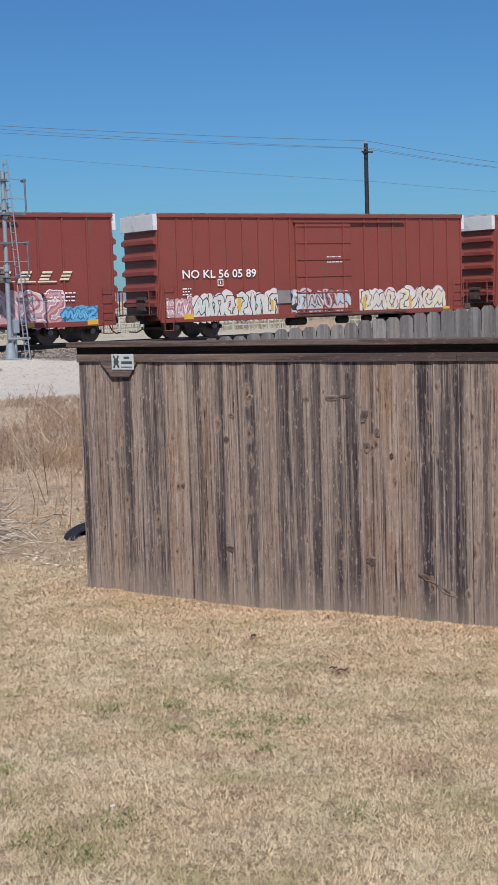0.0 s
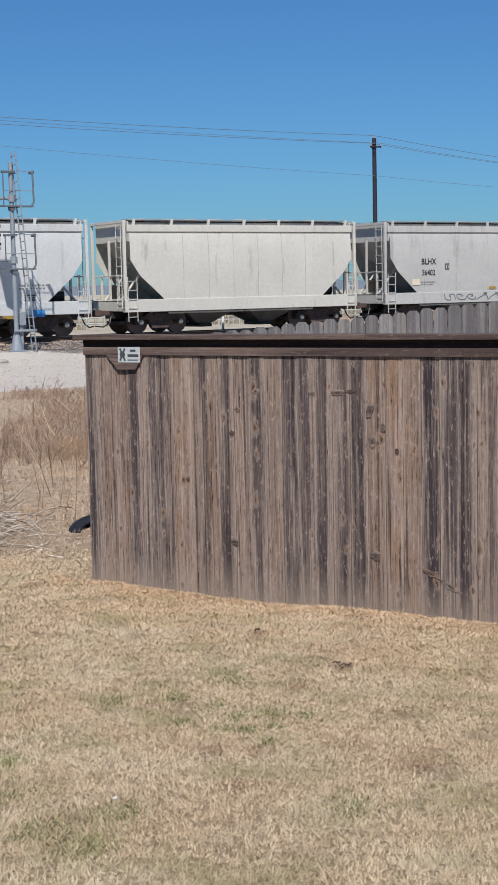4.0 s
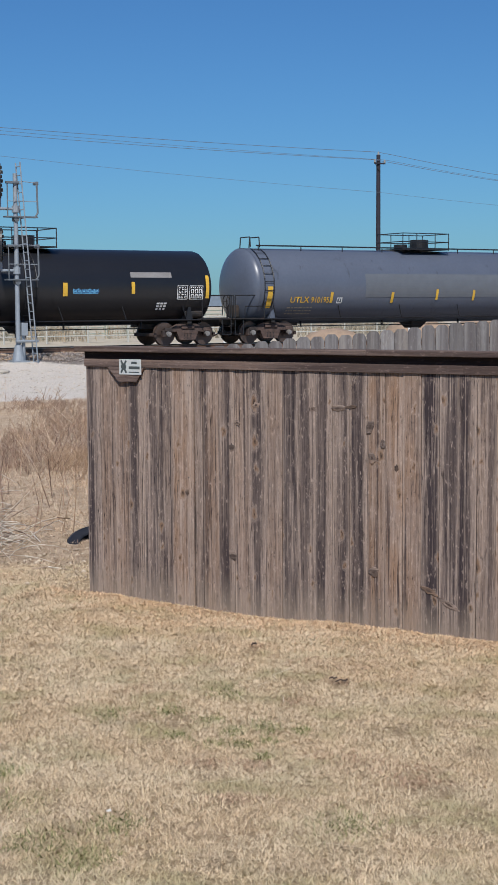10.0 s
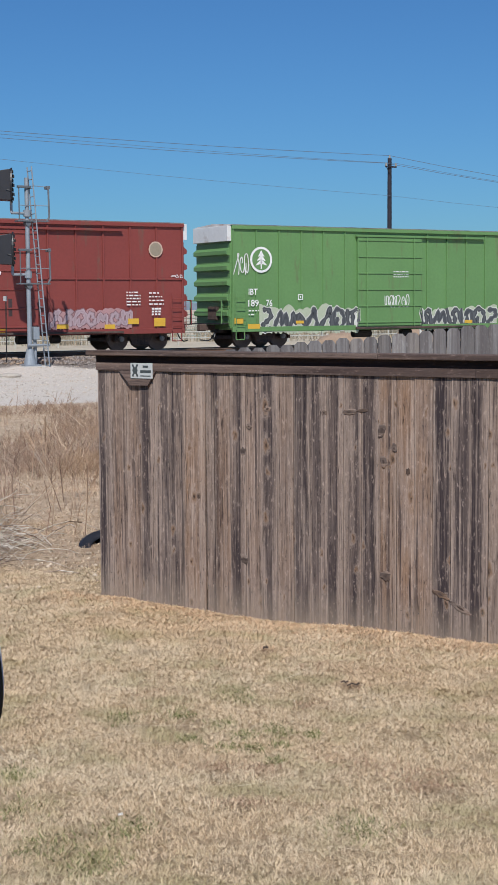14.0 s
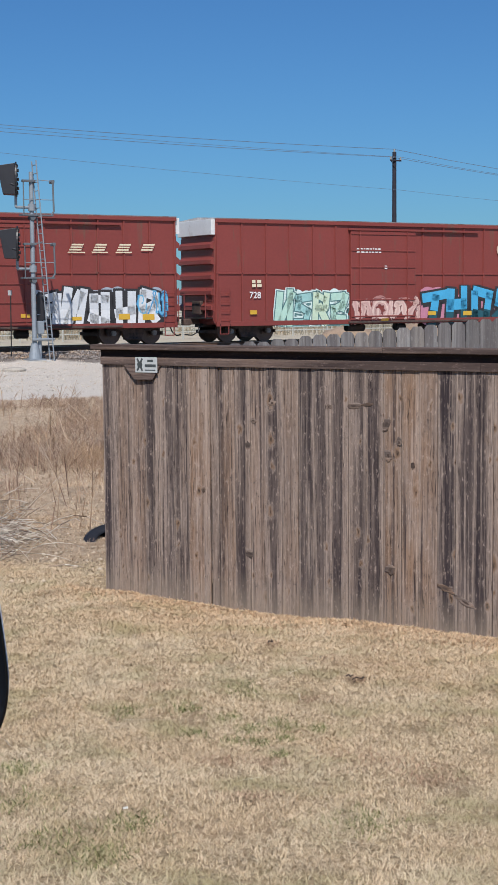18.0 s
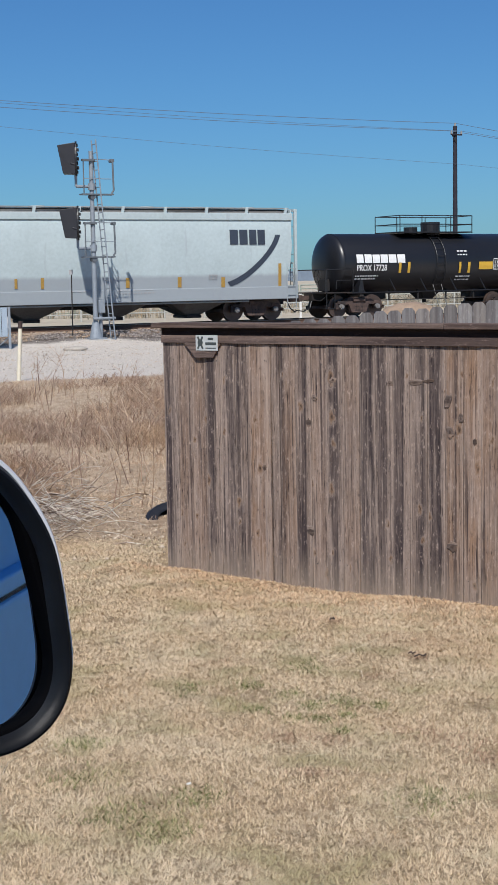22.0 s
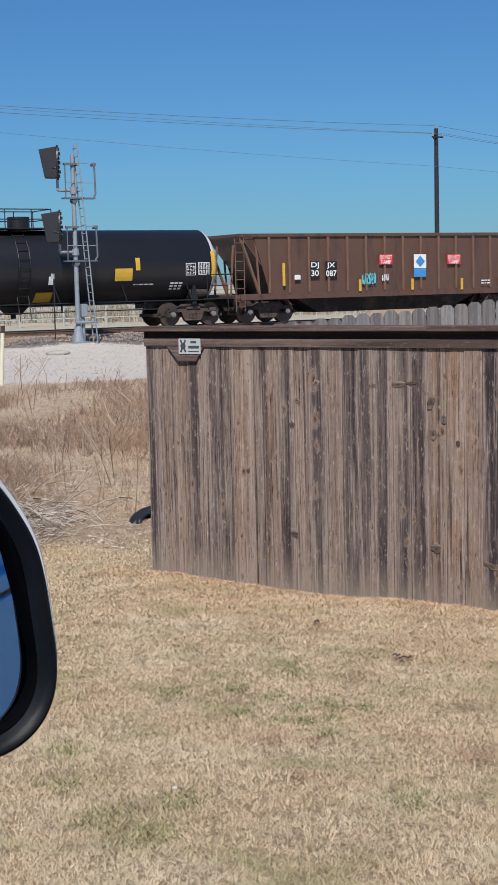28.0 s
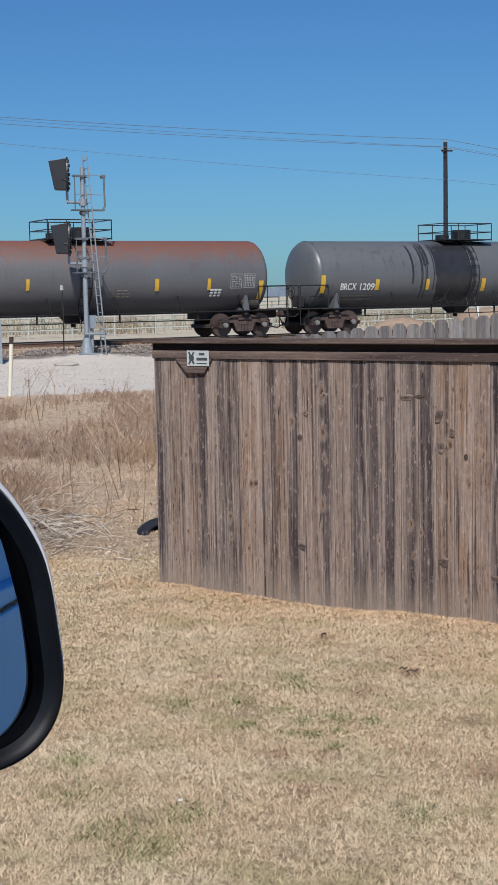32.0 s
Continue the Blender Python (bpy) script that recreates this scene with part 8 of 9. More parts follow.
def old_tyre():
    """A worn tyre that lies behind the fence's end, sunk a little on one side."""
    mat = material("black ribbed rubber", (0.014, 0.015, 0.019), rough=0.5, vary=0.3, scale=20, fine=120)
    prof = [(0.205, 0.05), (0.215, 0.03), (0.26, 0.008), (0.315, 0.012), (0.345, 0.045), (0.35, 0.10), (0.345, 0.155), (0.315, 0.188), (0.26, 0.192), (0.215, 0.17), (0.205, 0.15), (0.225, 0.14), (0.325, 0.14), (0.325, 0.06), (0.225, 0.06)]
    bm = bm_()
    n = 72
    rings = [[bm.verts.new((r * math.cos(a), r * math.sin(a), z)) for r, z in prof] for a in np.linspace(0, 2 * math.pi, n + 1)[:-1]]
    m = len(prof)
    for i in range(n):
        for j in range(m):
            bm.faces.new((rings[i][j], rings[(i + 1) % n][j], rings[(i + 1) % n][(j + 1) % m], rings[i][(j + 1) % m]))
    bmesh.ops.recalc_face_normals(bm, faces=bm.faces)
    t = thing("old_tyre", "worn black tyre lying on bare soil behind the fence", "tyre", pose(-1.31, 13.15, -0.07, 23, 2, 0) @ Matrix.Diagonal((0.84, 0.84, 0.6, 1)))
    part("casing", bm, mat, t, smooth=True)
    lug = finish(box(bm_(), 0.343, 0.356, -0.009, 0.009, 0.05, 0.15, 0.002), "tread_block", mat)
    for k in range(48):
        part("tread_block", lug, None, t).rotation_euler = (0, 0, 2 * math.pi * k / 48)


old_tyre()


def small_litter():
    rnd = random.Random(12)
    stick = material("dark twig", (0.07, 0.05, 0.04), rough=0.9)
    for x, y, l, turn in ((0.57, 8.05, 0.035, 10), (0.52, 8.10, 0.02, -20), (0.08, 8.98, 0.025, 50)):
        z = float(ground_z(x, y))
        bm = bm_()
        pipe(bm, [(-l, 0, 0.022), (-l * 0.2, 0.012, 0.03), (l * 0.5, -0.006, 0.024), (l, 0.014, 0.03)], 0.004, 6)
        mesh_thing("twig", bm, stick, "short dark twig lying on the dry lawn", "twig", m=pose(x, y, z, 0, 0, turn))
    scrap = bm_()
    loft(scrap, [[(-0.02, -0.008, 0.0), (0.02, -0.012, 0.0), (0.024, 0.01, 0.0), (-0.018, 0.012, 0.0)], [(-0.018, -0.006, 0.012), (0.018, -0.01, 0.018), (0.02, 0.008, 0.016), (-0.016, 0.01, 0.01)]])
    mesh_thing("paper_scrap", scrap, WHITE, "crumpled scrap of white paper on the lawn", "litter", m=pose(-0.54, 5.63, float(ground_z(-0.54, 5.63)) + 0.012, 0, 0, 20) @ Matrix.Diagonal((0.5, 0.5, 0.5, 1)))


small_litter()


# ---- beside and beyond the track ----
def on_track(a, o, z=0.0):
    """A place a metres along the track and o beyond its centre."""
    p = CENTRE0 + TRACK * a + BACK * o
    return Vector((p.x, p.y, z))


def signal():
    base = Vector((-7.785, 50.8, 0.20))
    s = thing("railway_signal", "galvanised signal mast with two black hooded heads and a ladder", "railway signal", pose(*base, 0, 0, TRACK_TURN) @ Matrix.Scale(0.968, 4))
    bm = rod(bm_(), (0, 0, 0.35), (0, 0, 6.77), 0.09, 20, 0.075)
    part("mast", bm, GALV, s, smooth=True)
    bm = bm_()
    box(bm, -0.32, 0.32, -0.32, 0.32, 0.0, 0.05, 0.01)
    loft(bm, [[(0.24 * math.cos(t), 0.24 * math.sin(t), 0.05) for t in np.linspace(0, 6.2832, 17)[:-1]], [(0.125 * math.cos(t), 0.125 * math.sin(t), 0.62) for t in np.linspace(0, 6.2832, 17)[:-1]]])
    part("base", bm, GALV, s, "cast base flange")
    part("footing", box(bm_(), -0.45, 0.45, -0.45, 0.45, -0.35, -0.002, 0.02), material("concrete", (0.45, 0.43, 0.40), rough=0.9, vary=0.15), s, "concrete footing")
    part("control_box", box(bm_(), 0.10, 0.33, -0.16, 0.16, 0.95, 1.42, 0.02), GALV, s)
    part("conduit", rod(bm_(), (0.2, 0, 0.0), (0.2, 0, 0.95), 0.07, 10), GALV, s)
    for zc, arm in ((6.48, 5.50), (4.20, 3.3)):
        h = part("signal_head", SIGNAL_MESHES[0], None, s, "black backing plate and hood")
        h.location, h.rotation_euler = (-0.60, 0.0, zc), (0, 0, radians(-24))
        part("hood", SIGNAL_MESHES[1], None, h)
        bm = bm_()
        pipe(bm, [(0.0, 0, arm), (-0.60, 0, arm), (-0.60, 0, zc - 0.55)], 0.05, 10)
        part("bracket_arm", bm, GALV, s)
        bm = bm_()
        rod(bm, (0, 0, arm - 0.12), (0, 0, arm + 0.12), 0.135, 14)
        part("clamp", bm, GALV, s)
    for z in (5.2, 2.95):
        p = part("platform", box(bm_(), -0.42, 0.80, -0.16, 0.16, z, z + 0.05), GALV_DARK, s)
        part("guard_hoop", pipe(bm_(), [(0.70, -0.1, z), (0.82, -0.1, z + 0.18), (0.80, -0.1, z + 1.25), (0.80, 0.1, z + 1.25)], 0.036, 8), GALV_DARK, p)
        part("hinge", box(bm_(), 0.74, 0.86, -0.14, 0.14, z + 1.18, z + 1.30, 0.02), GALV_DARK, p)
        part("guard_post", pipe(bm_(), [(-0.34, -0.1, z), (-0.34, -0.1, z + 1.25)], 0.022), GALV_DARK, p)
        part("clamp_bar", box(bm_(), -0.38, 0.12, -0.14, 0.0, z + 1.2, z + 1.28, 0.01), GALV_DARK, p)
        for zz in (0.58, 1.25):
            part("guard_rail", pipe(bm_(), [(-0.34, -0.1, z + zz), (0.3, -0.1, z + zz + (0.03 if zz > 1 else 0)), (0.80, -0.1, z + zz)], 0.014), GALV, p)
        part("u_bolt", rod(bm_(), (0, -0.12, z - 0.06), (0, 0.12, z - 0.06), 0.105, 10), GALV_DARK, p)
    lad = bm_()
    for y in (-0.20, 0.20):
        rod(lad, (0.62, y - 0.15, -0.15), (0.06, y - 0.15, 7.15), 0.026, 8)
    for k in range(24):
        t = (k + 0.5) / 24
        x, z = 0.62 - 0.56 * t, -0.15 + 7.3 * t
        rod(lad, (x, -0.35, z), (x, 0.05, z), 0.017, 6)
    part("ladder", lad, GALV, s, "galvanised ladder")
    part("ladder_tie", rod(bm_(), (-0.15, -0.15, 0.75), (0.72, -0.15, 0.75), 0.05, 8), GALV, s)


def signal_meshes():
    """A tall backing plate seen edge on, and the tapering hood before it (towards -x)."""
    bm = bm_()
    ring = [(0.40 * math.cos(t), 0.62 * math.sin(t)) for t in np.linspace(0, 6.2832, 29)[:-1]]
    loft(bm, [[(x, y, z) for y, z in ring] for x in (0.0, 0.06)])
    for k in range(7):      # lamp cases and hinges on the back
        zc = -0.48 + 0.16 * k
        box(bm, 0.06, 0.10 + 0.03 * (k % 2), -0.2 + 0.02 * k, 0.16, zc - 0.055, zc + 0.055, 0.015)
    plate = finish(bm, "signal_plate", BLACK_PAINT)
    bm = bm_()
    a = [(0.0, -0.38, 0.55), (0.0, 0.38, 0.55), (0.0, 0.38, -0.55), (0.0, -0.38, -0.55)]
    b = [(-0.62, -0.34, 0.46), (-0.62, 0.34, 0.46), (-0.44, 0.34, -0.53), (-0.44, -0.34, -0.53)]
    loft(bm, [a, b])
    prism(bm, [(-0.16, -0.16), (0.0, -0.20), (0.0, -0.26), (-0.17, -0.20)], -0.40, -0.36)
    bmesh.ops.bevel(bm, geom=list(bm.edges), offset=0.012, segments=2, affect="EDGES", profile=0.5)
    hood = finish(bm, "hood", material("hood paint", (0.014, 0.014, 0.018), rough=0.5, vary=0.15))
    return plate, hood


SIGNAL_MESHES = signal_meshes()
signal()


def trackside():
    steel = material("pale blue grey cabinet", (0.30, 0.36, 0.42), rough=0.5, vary=0.1)
    p = Vector((-10.7, 48.3, 0))
    z = float(ground_z(p.x, p.y))
    c = thing("trackside_cabinet", "blue grey steel cabinet on two legs beside the ballast", "cabinet", pose(p.x, p.y, z, 0, 0, TRACK_TURN - 20))
    part("body", box(bm_(), -0.30, 0.30, -0.14, 0.14, 0.42, 1.40, 0.015), steel, c)
    for x in (-0.10, 0.10):
        part("door_seam", box(bm_(), x - 0.008, x + 0.008, -0.145, -0.138, 0.46, 1.36), STEEL_DARK, c)
    for x in (-0.36, 0.36):
        part("leg", box(bm_(), x - 0.045, x + 0.045, -0.05, 0.05, -0.25, 1.42, 0.005), GALV, c)
    bm = bm_()
    pipe(bm, [(-0.34, 0, 0.40), (0, 0, 0.12), (0.34, 0, 0.40)], 0.02)
    part("brace", bm, GALV, c)
    p = Vector((-6.72, 32.2, 0))
    z = float(ground_z(p.x, p.y))
    m = thing("marker_post", "leaning white pipeline marker post with a dark cap", "post", pose(p.x, p.y, z, 0, 3.5, 0))
    part("shaft", rod(bm_(), (0, 0, -0.2), (0, 0, 1.18), 0.045, 14), material("bleached white plastic", (0.72, 0.66, 0.52), rough=0.6, vary=0.08), m, smooth=True)
    part("cap", rod(bm_(), (0, 0, 1.18), (0, 0, 1.34), 0.05, 14), material("brown cap", (0.05, 0.03, 0.025), rough=0.6), m)
    p = Vector((-8.75, 51.6, 0))
    r = thing("steel_stake", "thin dark steel stake with a small tag", "post", pose(p.x, p.y, float(ground_z(p.x, p.y))))
    part("stake", rod(bm_(), (0, 0, -0.2), (0.02, 0, 2.2), 0.022, 8), STEEL_DARK, r)
    part("tag", box(bm_(), -0.07, 0.07, -0.02, 0.0, 2.2, 2.38), STENCIL_GREY, r)
    rock = bm_()
    bmesh.ops.create_icosphere(rock, subdivisions=2, radius=1.0)
    for v in rock.verts:
        v.co = Vector((v.co.x * 0.42, v.co.y * 0.3, v.co.z * 0.10)) * (1 + 0.15 * noise.noise(v.co * 2))
    q = Vector((-7.9, 47.0, 0))
    mesh_thing("concrete_slab", rock, material("concrete lump", (0.38, 0.34, 0.29), rough=0.9, vary=0.2), "flat weathered lump of concrete on the gravel", "stone", m=pose(q.x, q.y, float(ground_z(q.x, q.y)) + 0.04), smooth=True)


trackside()


def pole_line():
    wood = material("creosoted pole", (0.017, 0.015, 0.024), rough=0.8, vary=0.25, scale=2, fine=30)
    glass = material("glazed insulator", (0.25, 0.24, 0.22), rough=0.3)
    base = Vector((10.5, 109.5, 0))
    pole = thing("utility_pole", "dark wooden utility pole with a short cross arm", "utility pole", pose(*base, 0, 0, TRACK_TURN))
    part("shaft", rod(bm_(), (0, 0, -1), (0, 0, 13.25), 0.20, 14, 0.15), wood, pole, smooth=True)
    part("cross_arm", box(bm_(), -0.5, 0.5, -0.22, -0.12, 12.55, 12.66, 0.01), wood, pole)
    for x, z in ((-0.45, 12.66), (0.45, 12.66), (0.0, 13.25)):
        part("insulator", rod(bm_(), (x, -0.17 if x else 0, z), (x, -0.17 if x else 0, z + 0.24), 0.09, 10, 0.05), glass, pole)
    part("brace", rod(bm_(), (-0.4, -0.17, 12.55), (0, -0.17, 12.0), 0.03, 6), STEEL_DARK, pole)
    wire = material("wire", (0.12, 0.16, 0.22), rough=0.5)
    runs = (("power_line", 0.0, 0.0, 13.45, 14.9, 13.2, 2.2, 0.019), ("power_line", -0.45, -0.17, 12.85, 14.65, 12.8, 2.0, 0.018), ("power_line", 0.45, -0.17, 12.88, 15.1, 13.0, 2.1, 0.013), ("power_line", 0.0, -0.22, 10.45, 14.6, 10.9, 1.3, 0.011))
    for name, dx, dy, z, zl, zr, sag, r in runs:
        for s, far, ze, sg in ((-1, 70.0, zl, 0.55), (1, 75.0, zr, sag)):
            pts = []
            for k in range(15):
                t = k / 14
                pts.append((dx + s * far * t, dy, z + (ze - z) * t - 4 * sg * t * (1 - t)))
            mesh_thing(name, loft(bm_(), [[(x, y + r * math.cos(g), zz + r * math.sin(g)) for g in (0.3, 1.56, 2.8, 4.1, 5.3)] for x, y, zz in pts]), wire, "thin dark overhead power line", "power line", group="overhead lines", m=pose(*base, 0, 0, TRACK_TURN))


pole_line()


def beyond():
    pipe_mat = material("pale weathered pipe", (0.42, 0.42, 0.38), rough=0.6, vary=0.2)
    f = thing("pipe_fence", "long pale pipe-rail stock fence in the field", "fence", pose(*on_track(0, 24.0), 0, 0, TRACK_TURN))
    post = finish(rod(bm_(), (0, 0, -0.2), (0, 0, 1.45), 0.055, 8), "post", pipe_mat)
    for k in range(-14, 42):
        part("post", post, None, f).location = (k * 2.6, 0, 0)
    for z in (0.4, 0.75, 1.1, 1.42):
        part("rail", rod(bm_(), (-38, 0, z), (108, 0, z), 0.035, 6), pipe_mat, f)
    g = thing("stock_pen", "grey green steel stock pen panels behind the fence", "fence", pose(*on_track(14, 34.0), 0, 0, TRACK_TURN + 6))
    gate = material("grey green steel", (0.30, 0.33, 0.27), rough=0.6, vary=0.2)
    bar = finish(rod(bm_(), (0, 0, 0), (3.0, 0, 0), 0.04, 6), "rail", gate)
    upright = finish(rod(bm_(), (0, 0, 0), (0, 0, 1.78), 0.05, 6), "post", gate)
    for k in range(14):
        x = k * 3.2 - 22
        for z in (0.3, 0.7, 1.1, 1.5, 1.75):
            part("rail", bar, None, g).location = (x, 0, z)
        for xx in (x, x + 1.5, x + 3.0):
            part("post", upright, None, g).location = (xx, 0, 0)
    white = material("white pipe", (0.78, 0.77, 0.74), rough=0.5, vary=0.06)
    for a, o in ((2.9, 4.6), (14.0, 5.2), (-9.5, 9.0), (24.0, 5.0)):
        p = on_track(a, o)
        mesh_thing("white_post", rod(bm_(), (0, 0, -0.1), (0, 0, 1.5), 0.06, 10), white, "plain white marker post beyond the track", "post", group="white posts", m=pose(p.x, p.y, float(ground_z(p.x, p.y))))
    p = on_track(-12, 42)
    t = thing("storage_tank", "small white horizontal storage tank on legs in the field", "tank", pose(p.x, p.y, 0, 0, 0, TRACK_TURN))
    part("shell", rod(bm_(), (-0.9, 0, 1.0), (0.9, 0, 1.0), 0.55, 20), white, t, smooth=True)
    for x in (-0.6, 0.6):
        part("leg", box(bm_(), x - 0.06, x + 0.06, -0.4, 0.4, -0.1, 0.6), STEEL_DARK, t)
    soil = material("piled soil", (0.30, 0.215, 0.15), rough=0.95, vary=0.2, scale=2, fine=20)
    for a, o, w, h in ((21.0, 13.0, 2.3, 1.25), (26.0, 13.5, 2.6, 1.3), (15.5, 14.0, 1.8, 0.8)):
        bm = bm_()
        bmesh.ops.create_icosphere(bm, subdivisions=3, radius=1.0)
        for v in bm.verts:
            d = 1 + 0.22 * noise.noise(v.co * 2.1 + Vector((a, o, 0)))
            v.co = Vector((v.co.x * w * d, v.co.y * w * 0.8 * d, max(v.co.z, -0.1) * h * d))
        q = on_track(a, o)
        mesh_thing("soil_mound", bm, soil, "heap of bare brown soil beyond the track", "soil heap", group="soil heaps", m=pose(q.x, q.y, 0, 0, 0, TRACK_TURN), smooth=True)
    # scrub along the field's edge
    n = 5200
    a, o = rng.uniform(-30, 60, n), rng.uniform(27, 33, n)
    keep = lattice(a * 0.22, o * 0.3, 51) > 0.45
    a, o = a[keep], o[keep]
    x, y = CENTRE0.x + TRACK.x * a + BACK.x * o, CENTRE0.y + TRACK.y * a + BACK.y * o
    v, f = stalks(x, y, rng.uniform(0.5, 1.6, len(x)), rng.uniform(0.012, 0.03, len(x)), 0.4, 4, 5)
    stuff("field_scrub", v, f, straw("dull green scrub", [(0.22, 0.215, 0.165), (0.34, 0.315, 0.24), (0.42, 0.38, 0.30), (0.18, 0.18, 0.14)]), "dull green and straw scrub at the field's edge", "shrubs")
    # far trees on the horizon
    # haze of distance is put into the trees' blue-grey colour
    hill = material("distant trees", (0.16, 0.20, 0.25), rough=1.0, vary=0.15, scale=0.02, fine=0.2)
    verts, faces, k = [], [], 0
    for az in np.arange(-60, 60.1, 0.15):
        d = 1500.0
        x, y = d * math.sin(math.radians(az)), d * math.cos(math.radians(az))
        top = 6.0 + 7.0 * float(lattice(np.array([az * 0.9]), np.array([0.0]), 61)[0]) + 2.5 * float(lattice(np.array([az * 5.0]), np.array([3.0]), 62)[0])
        verts += [(x, y, -3.0), (x, y, top), (x * 1.03, y * 1.03, -3.0)]
        if k:
            b = 3 * k
            faces += [(b - 3, b, b + 1, b - 2), (b - 2, b + 1, b + 2, b - 1)]
        k += 1
    tagged(new("far_treeline", raw_mesh("far_treeline", verts, faces, hill)), "hazy blue line of distant trees", "treeline", kind="structure")


beyond()


# ---- the parked vehicle from which the picture is taken ----
def vehicle():
    body_paint = material("blue car paint", (0.36, 0.68, 0.93), rough=0.5, spec=0.25, vary=0.03)
    trim = material("black mirror plastic", (0.004, 0.004, 0.005), rough=0.42, spec=0.22, vary=0.3, scale=60, fine=2200, bump=0.12)
    rimm = material("silver mirror shell", (0.62, 0.62, 0.65), rough=0.5, vary=0.05)
    rubber = material("tyre rubber", (0.02, 0.02, 0.02), rough=0.8)
    car = thing("pickup_truck", "parked blue pickup truck with a large side mirror", "truck", pose(0, 0, 0.45))
    b = 0.45
    y0, y1 = 0.46, 0.54

    def leaning(xa, xb, deep, back=0.0):
        return loft(bm_(), [[(x, y_ + dy, z) for x, dy in ((xa, -deep), (xb, -deep), (xb, 0.0), (xa, 0.0))] for y_, z in ((y1 - 0.012 - back, 1.791 - b), (0.25 - back, 2.615 - b))])
    part("front_door", box(bm_(), -0.62, 0.446, y0, y1, 0.95 - b, 1.757 - b, 0.006), body_paint, car)
    part("rear_door", box(bm_(), 0.452, 1.75, y0, y1, 0.95 - b, 1.757 - b, 0.006), body_paint, car)
    part("belt_strip", box(bm_(), -0.62, 1.75, y0 + 0.02, y1 - 0.004, 1.758 - b, 1.764 - b, 0.001), trim, car)
    part("belt_panel", box(bm_(), -0.62, 1.75, y0 + 0.01, y1 - 0.001, 1.765 - b, 1.790 - b, 0.004), body_paint, car)
    part("bed_side", box(bm_(), 1.78, 3.7, y0, y1 + 0.03, 0.95 - b, 1.755 - b, 0.03), body_paint, car)
    part("fender", box(bm_(), -1.75, -0.64, y0, y1 + 0.02, 0.95 - b, 1.66 - b, 0.05), body_paint, car)
    part("centre_pillar", leaning(0.34, 0.42, 0.045), body_paint, car)
    part("rear_pillar", leaning(1.66, 1.85, 0.05), body_paint, car)
    part("window_bar", leaning(0.185, 0.20, 0.03), trim, car)
    part("roof", box(bm_(), -0.08, 1.85, -1.3, 0.26, 2.62 - b, 2.68 - b, 0.02), body_paint, car)
    part("hood", box(bm_(), -1.75, -0.80, -1.33, y0 - 0.002, 1.60 - b, 1.68 - b, 0.03), body_paint, car)
    part("front_panel", box(bm_(), -1.83, -1.752, -1.40, y1, 0.80 - b, 1.66 - b, 0.03), body_paint, car)
    part("bumper", box(bm_(), -1.95, -1.835, -1.42, y1 + 0.02, 0.52 - b, 0.78 - b, 0.03), rimm, car)
    part("tailgate", box(bm_(), 3.702, 3.76, -1.40, y1, 0.95 - b, 1.80 - b, 0.02), body_paint, car)
    part("bed_wall", box(bm_(), 1.86, 1.92, -1.335, y0 - 0.002, 0.98 - b, 2.60 - b, 0.02), body_paint, car)
    for yy in (-1.30, 0.20):
        bm = bm_()
        loft(bm, [[(x0_ + dx, yy + dy, z_) for dx, dy in ((0, 0), (0.07, 0), (0.07, 0.05), (0, 0.05))] for x0_, z_ in ((-0.80, 1.69 - b), (-0.075, 2.615 - b))])
        part("windscreen_pillar", bm, body_paint, car)
    for yy in (-1.15, -0.35):
        seat = part("seat", box(bm_(), 0.45, 1.10, yy, yy + 0.55, 1.0 - b, 1.25 - b, 0.05), material("grey seat cloth", (0.12, 0.12, 0.13), rough=0.9, vary=0.1, fine=200), car)
        part("backrest", box(bm_(), 1.06, 1.24, yy, yy + 0.55, 1.27 - b, 2.05 - b, 0.05), MATS["grey seat cloth"], seat)
    part("far_side", box(bm_(), -1.75, 3.7, -1.42, -1.34, 0.95 - b, 1.80 - b, 0.03), body_paint, car)
    part("floor_pan", box(bm_(), -1.75, 3.7, -1.34, 0.46, 0.92 - b, 0.97 - b), trim, car)
    # sky reflection in the pane is put into an opaque blue base colour
    glass = material("side glass painted sky blue", (0.24, 0.47, 0.68), rough=0.3, spec=0.3, vary=0.04)
    part("rear_window", leaning(0.20, 1.655, 0.006, 0.012), glass, car)
    for x in (-1.15, 2.75):
        for y in (0.30, -1.2):
            w = part("wheel", rod(bm_(), (x, y - 0.12, 0.40), (x, y + 0.12, 0.40), 0.40, 32), rubber, car)
            part("rim", rod(bm_(), (x, y + (0.121 if y > 0 else -0.121), 0.40), (x, y + (0.13 if y > 0 else -0.13), 0.40), 0.24, 24), rimm, w)
    # the mirror: a rounded frame, broad at its foot, turned back towards the driver
    m = pose(-0.2065, 0.903, 1.981 - b, 0, 0, 36.0)
    mir = part("mirror_housing", mirror_ring([(OUTER, -0.0155, 0.003), (OUTER, -0.0135, -0.002), (OUTER, -0.0105, -0.0055), (OUTER, -0.0075, -0.0065), (OUTER, -0.0055, -0.0055), (OUTER, -0.0042, -0.0025), (OUTER, -0.004, 0.004),
                                              (OUTER, -0.006, 0.07), (OUTER, -0.03, 0.11)], True), trim, car, "black textured mirror housing", smooth=True)
    mir.matrix_basis = m
    part("shell", mirror_ring([(SHELL, -0.0060, 0.0030), (SHELL, -0.0045, -0.0010), (SHELL, -0.0025, -0.0012), (SHELL, -0.0012, 0.001), (SHELL, -0.001, 0.006), (SHELL, -0.002, 0.08), (SHELL, -0.025, 0.13)], True), rimm, mir, "silver shell of the mirror", smooth=True)
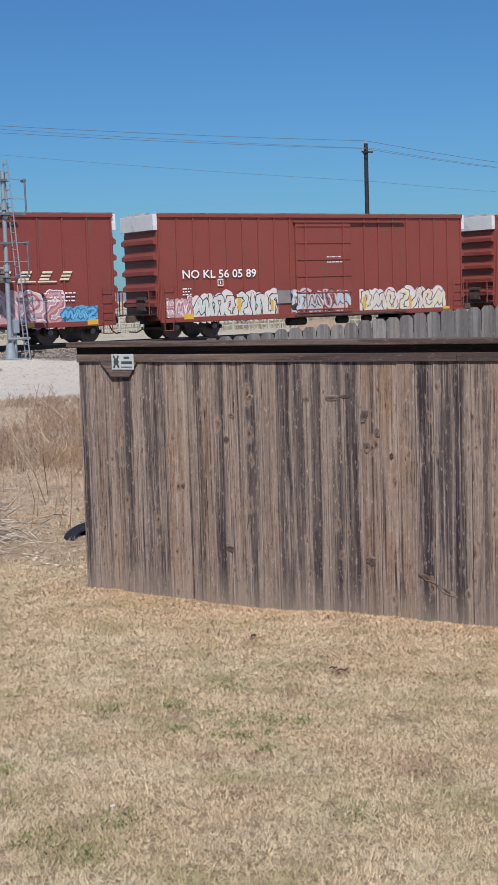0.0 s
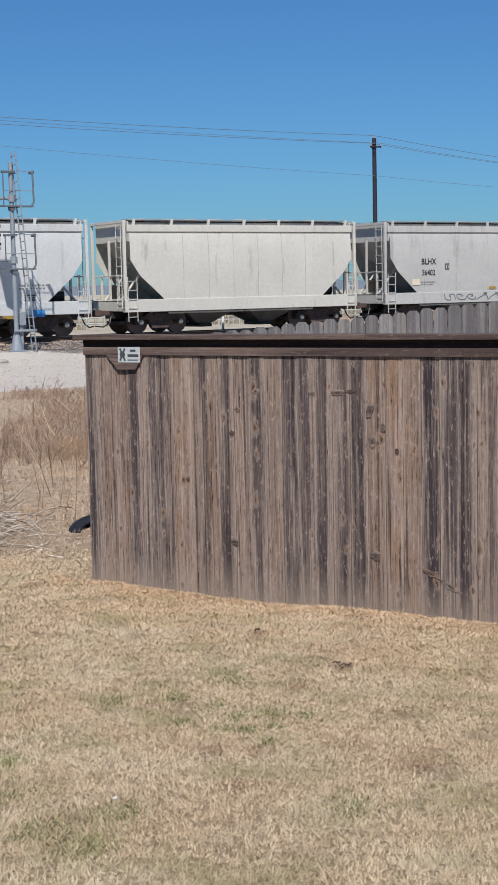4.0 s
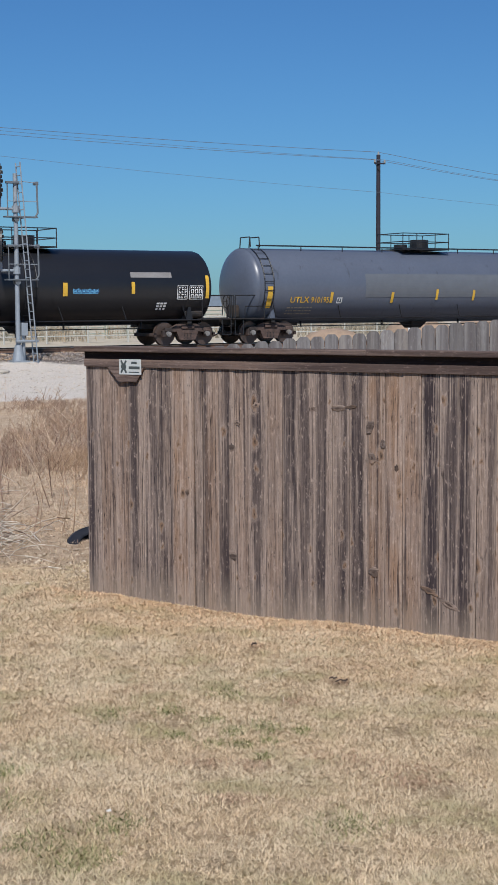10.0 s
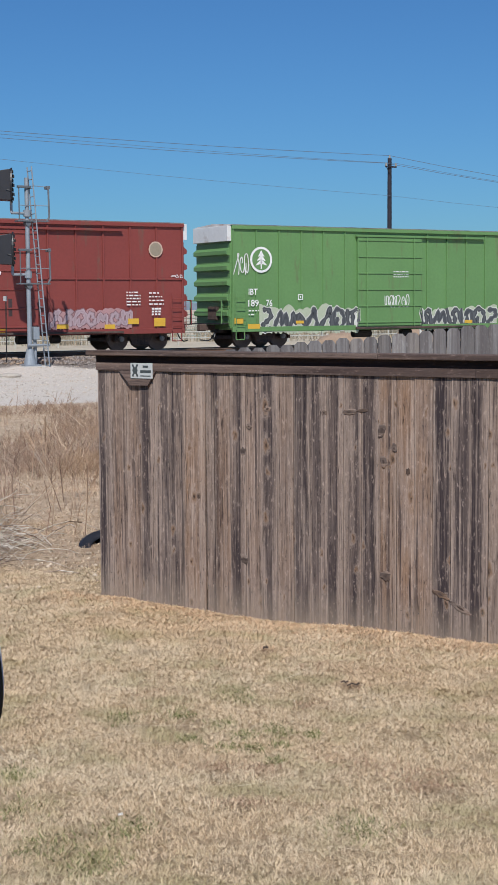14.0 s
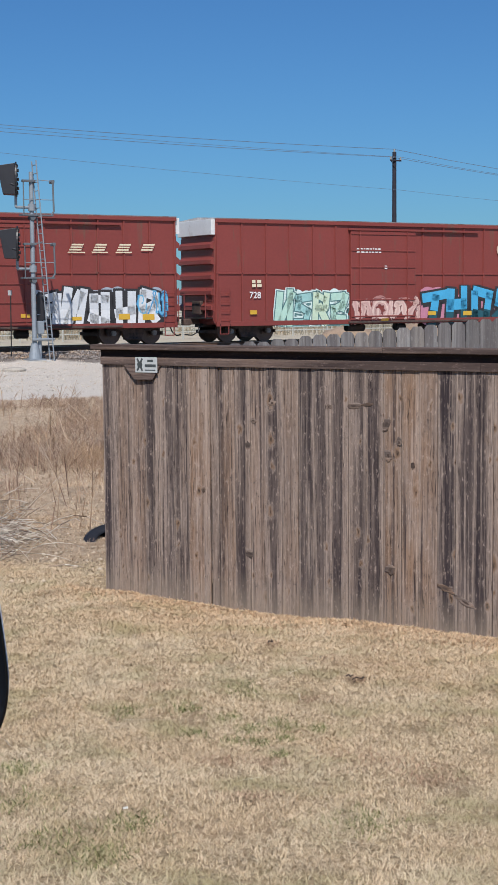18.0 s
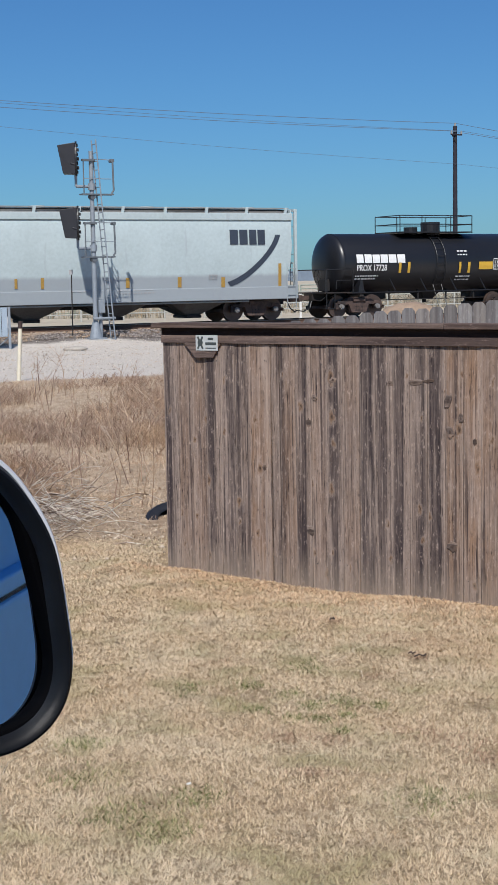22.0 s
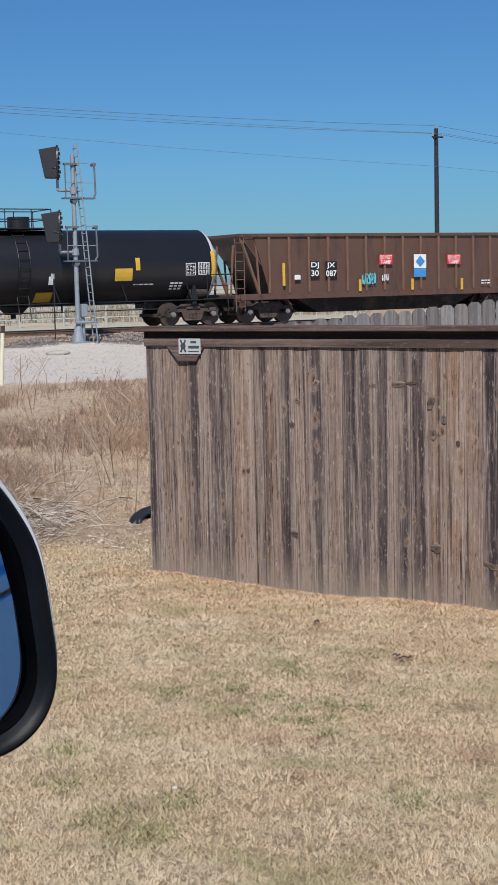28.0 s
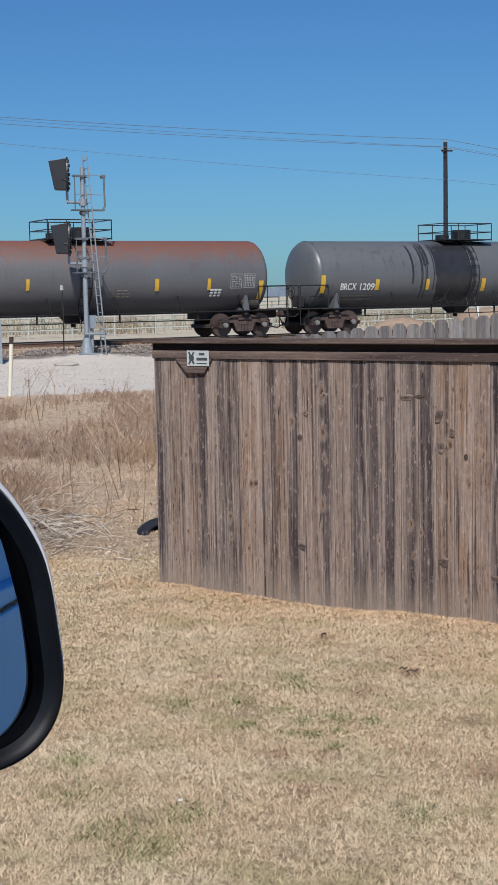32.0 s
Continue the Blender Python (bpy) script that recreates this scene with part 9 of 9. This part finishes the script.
    part("bezel", mirror_ring([(OUTER, -0.015, 0.003), (GLASS, 0.004, 0.004), (GLASS, 0.0015, 0.0035), (GLASS, -0.0005, 0.0045), (GLASS, -0.001, 0.0065), (GLASS, -0.001, 0.022)], False), material("mirror recess", (0.0025, 0.0025, 0.003), rough=0.7, spec=0.0), mir, smooth=True)
    gm = bpy.data.materials.new("mirror glass")
    gm.use_nodes = True
    bs = gm.node_tree.nodes["Principled BSDF"]
    bs.inputs["Base Color"].default_value = (0.74, 0.88, 1.0, 1)
    bs.inputs["Metallic"].default_value = 1.0
    bs.inputs["Roughness"].default_value = 0.02
    pane = bm_()
    prism(pane, mirror_outline(GLASS, 0.0), 0.0, 0.003)
    glass_ob = part("mirror_glass", pane, gm, mir, "blue-tinted mirror glass")
    glass_ob.matrix_basis = pose(0.03, 0.013, 0, 0, 0, 4.5) @ pose(-0.03, 0, 0)      # set a little further out than its housing
    arm = part("mirror_arm", box(bm_(), -0.42, -0.14, 0.03, 0.09, -0.10, -0.05, 0.015), trim, mir)
    return arm


# circles (x, z, radius) round which the outlines of the mirror's rim and of its glass are drawn taut
OUTER = ((0.0005, -0.0465, 0.0545), (0.0200, 0.0351, 0.0254), (-0.0240, 0.0590, 0.0502), (-0.16, -0.051, 0.05), (-0.16, 0.06, 0.05))
SHELL = tuple((x - 0.0005, z + 0.0024, r) for x, z, r in OUTER)
GLASS = ((0.0058, -0.0455, 0.0375), (-0.0120, -0.0255, 0.0250), (-0.0225, 0.0445, 0.0435), (-0.15, -0.0515, 0.034), (-0.15, 0.0535, 0.034))


def mirror_outline(circles, grow):
    ring = []
    for k in range(360):
        a = 2 * math.pi * k / 360
        c, s_ = math.cos(a), math.sin(a)
        x, z, r = max(circles, key=lambda q: q[0] * c + q[1] * s_ + q[2])
        ring.append((x + (r + grow) * c, z + (r + grow) * s_))
    ring = np.array(ring + ring[:1])
    d = np.concatenate([[0], np.cumsum(np.hypot(*np.diff(ring, axis=0).T))])
    t = np.linspace(0, d[-1], 181)[:-1]
    ring = np.stack([np.interp(t, d, ring[:, 0]), np.interp(t, d, ring[:, 1])], -1)
    for _ in range(24):      # ease the curve from arc to straight
        ring = (np.roll(ring, 1, 0) + 2 * ring + np.roll(ring, -1, 0)) / 4
    return [tuple(p) for p in ring.tolist()]


def mirror_ring(steps, closed):
    bm = bm_()
    loft(bm, [[(x, y, z) for x, z in mirror_outline(c, g)] for c, g, y in steps], cap=False)
    if closed:
        c, g, y = steps[-1]
        bm.faces.new([bm.verts.new((x, y, z)) for x, z in mirror_outline(c, g)])
    return bm


vehicle()


def motions():
    """The train gathers way a little as it passes, and its wheels roll along the rail."""
    def gone(t):
        return 12.4498 * t + 0.02897 * t * t
    for car, mid in CARS:
        rows = []
        for k in range(33):
            t = float(k)
            p = CENTRE0 + TRACK * (mid + gone(t))
            rows.append((t, pose(p.x, p.y, RAIL_Z, 0, 0, TRACK_TURN)))
        walk(car, rows)
        # roll while the car passes before the viewpoint
        near = [k / FPS for k in range(32 * FPS + 1) if abs(mid + gone(k / FPS) + 4) < 27]
        if not near:
            continue
        times = sorted({0.0, 32.0, *near})
        for bogie in car.children:
            for w in bogie.children:
                if w.name.startswith("wheelset"):
                    x, y, z = w.location
                    walk(w, [(t, pose(x, y, z, 0, math.degrees(gone(min(max(t, near[0]), near[-1])) / 0.4575) % 360, 0)) for t in times])


motions()
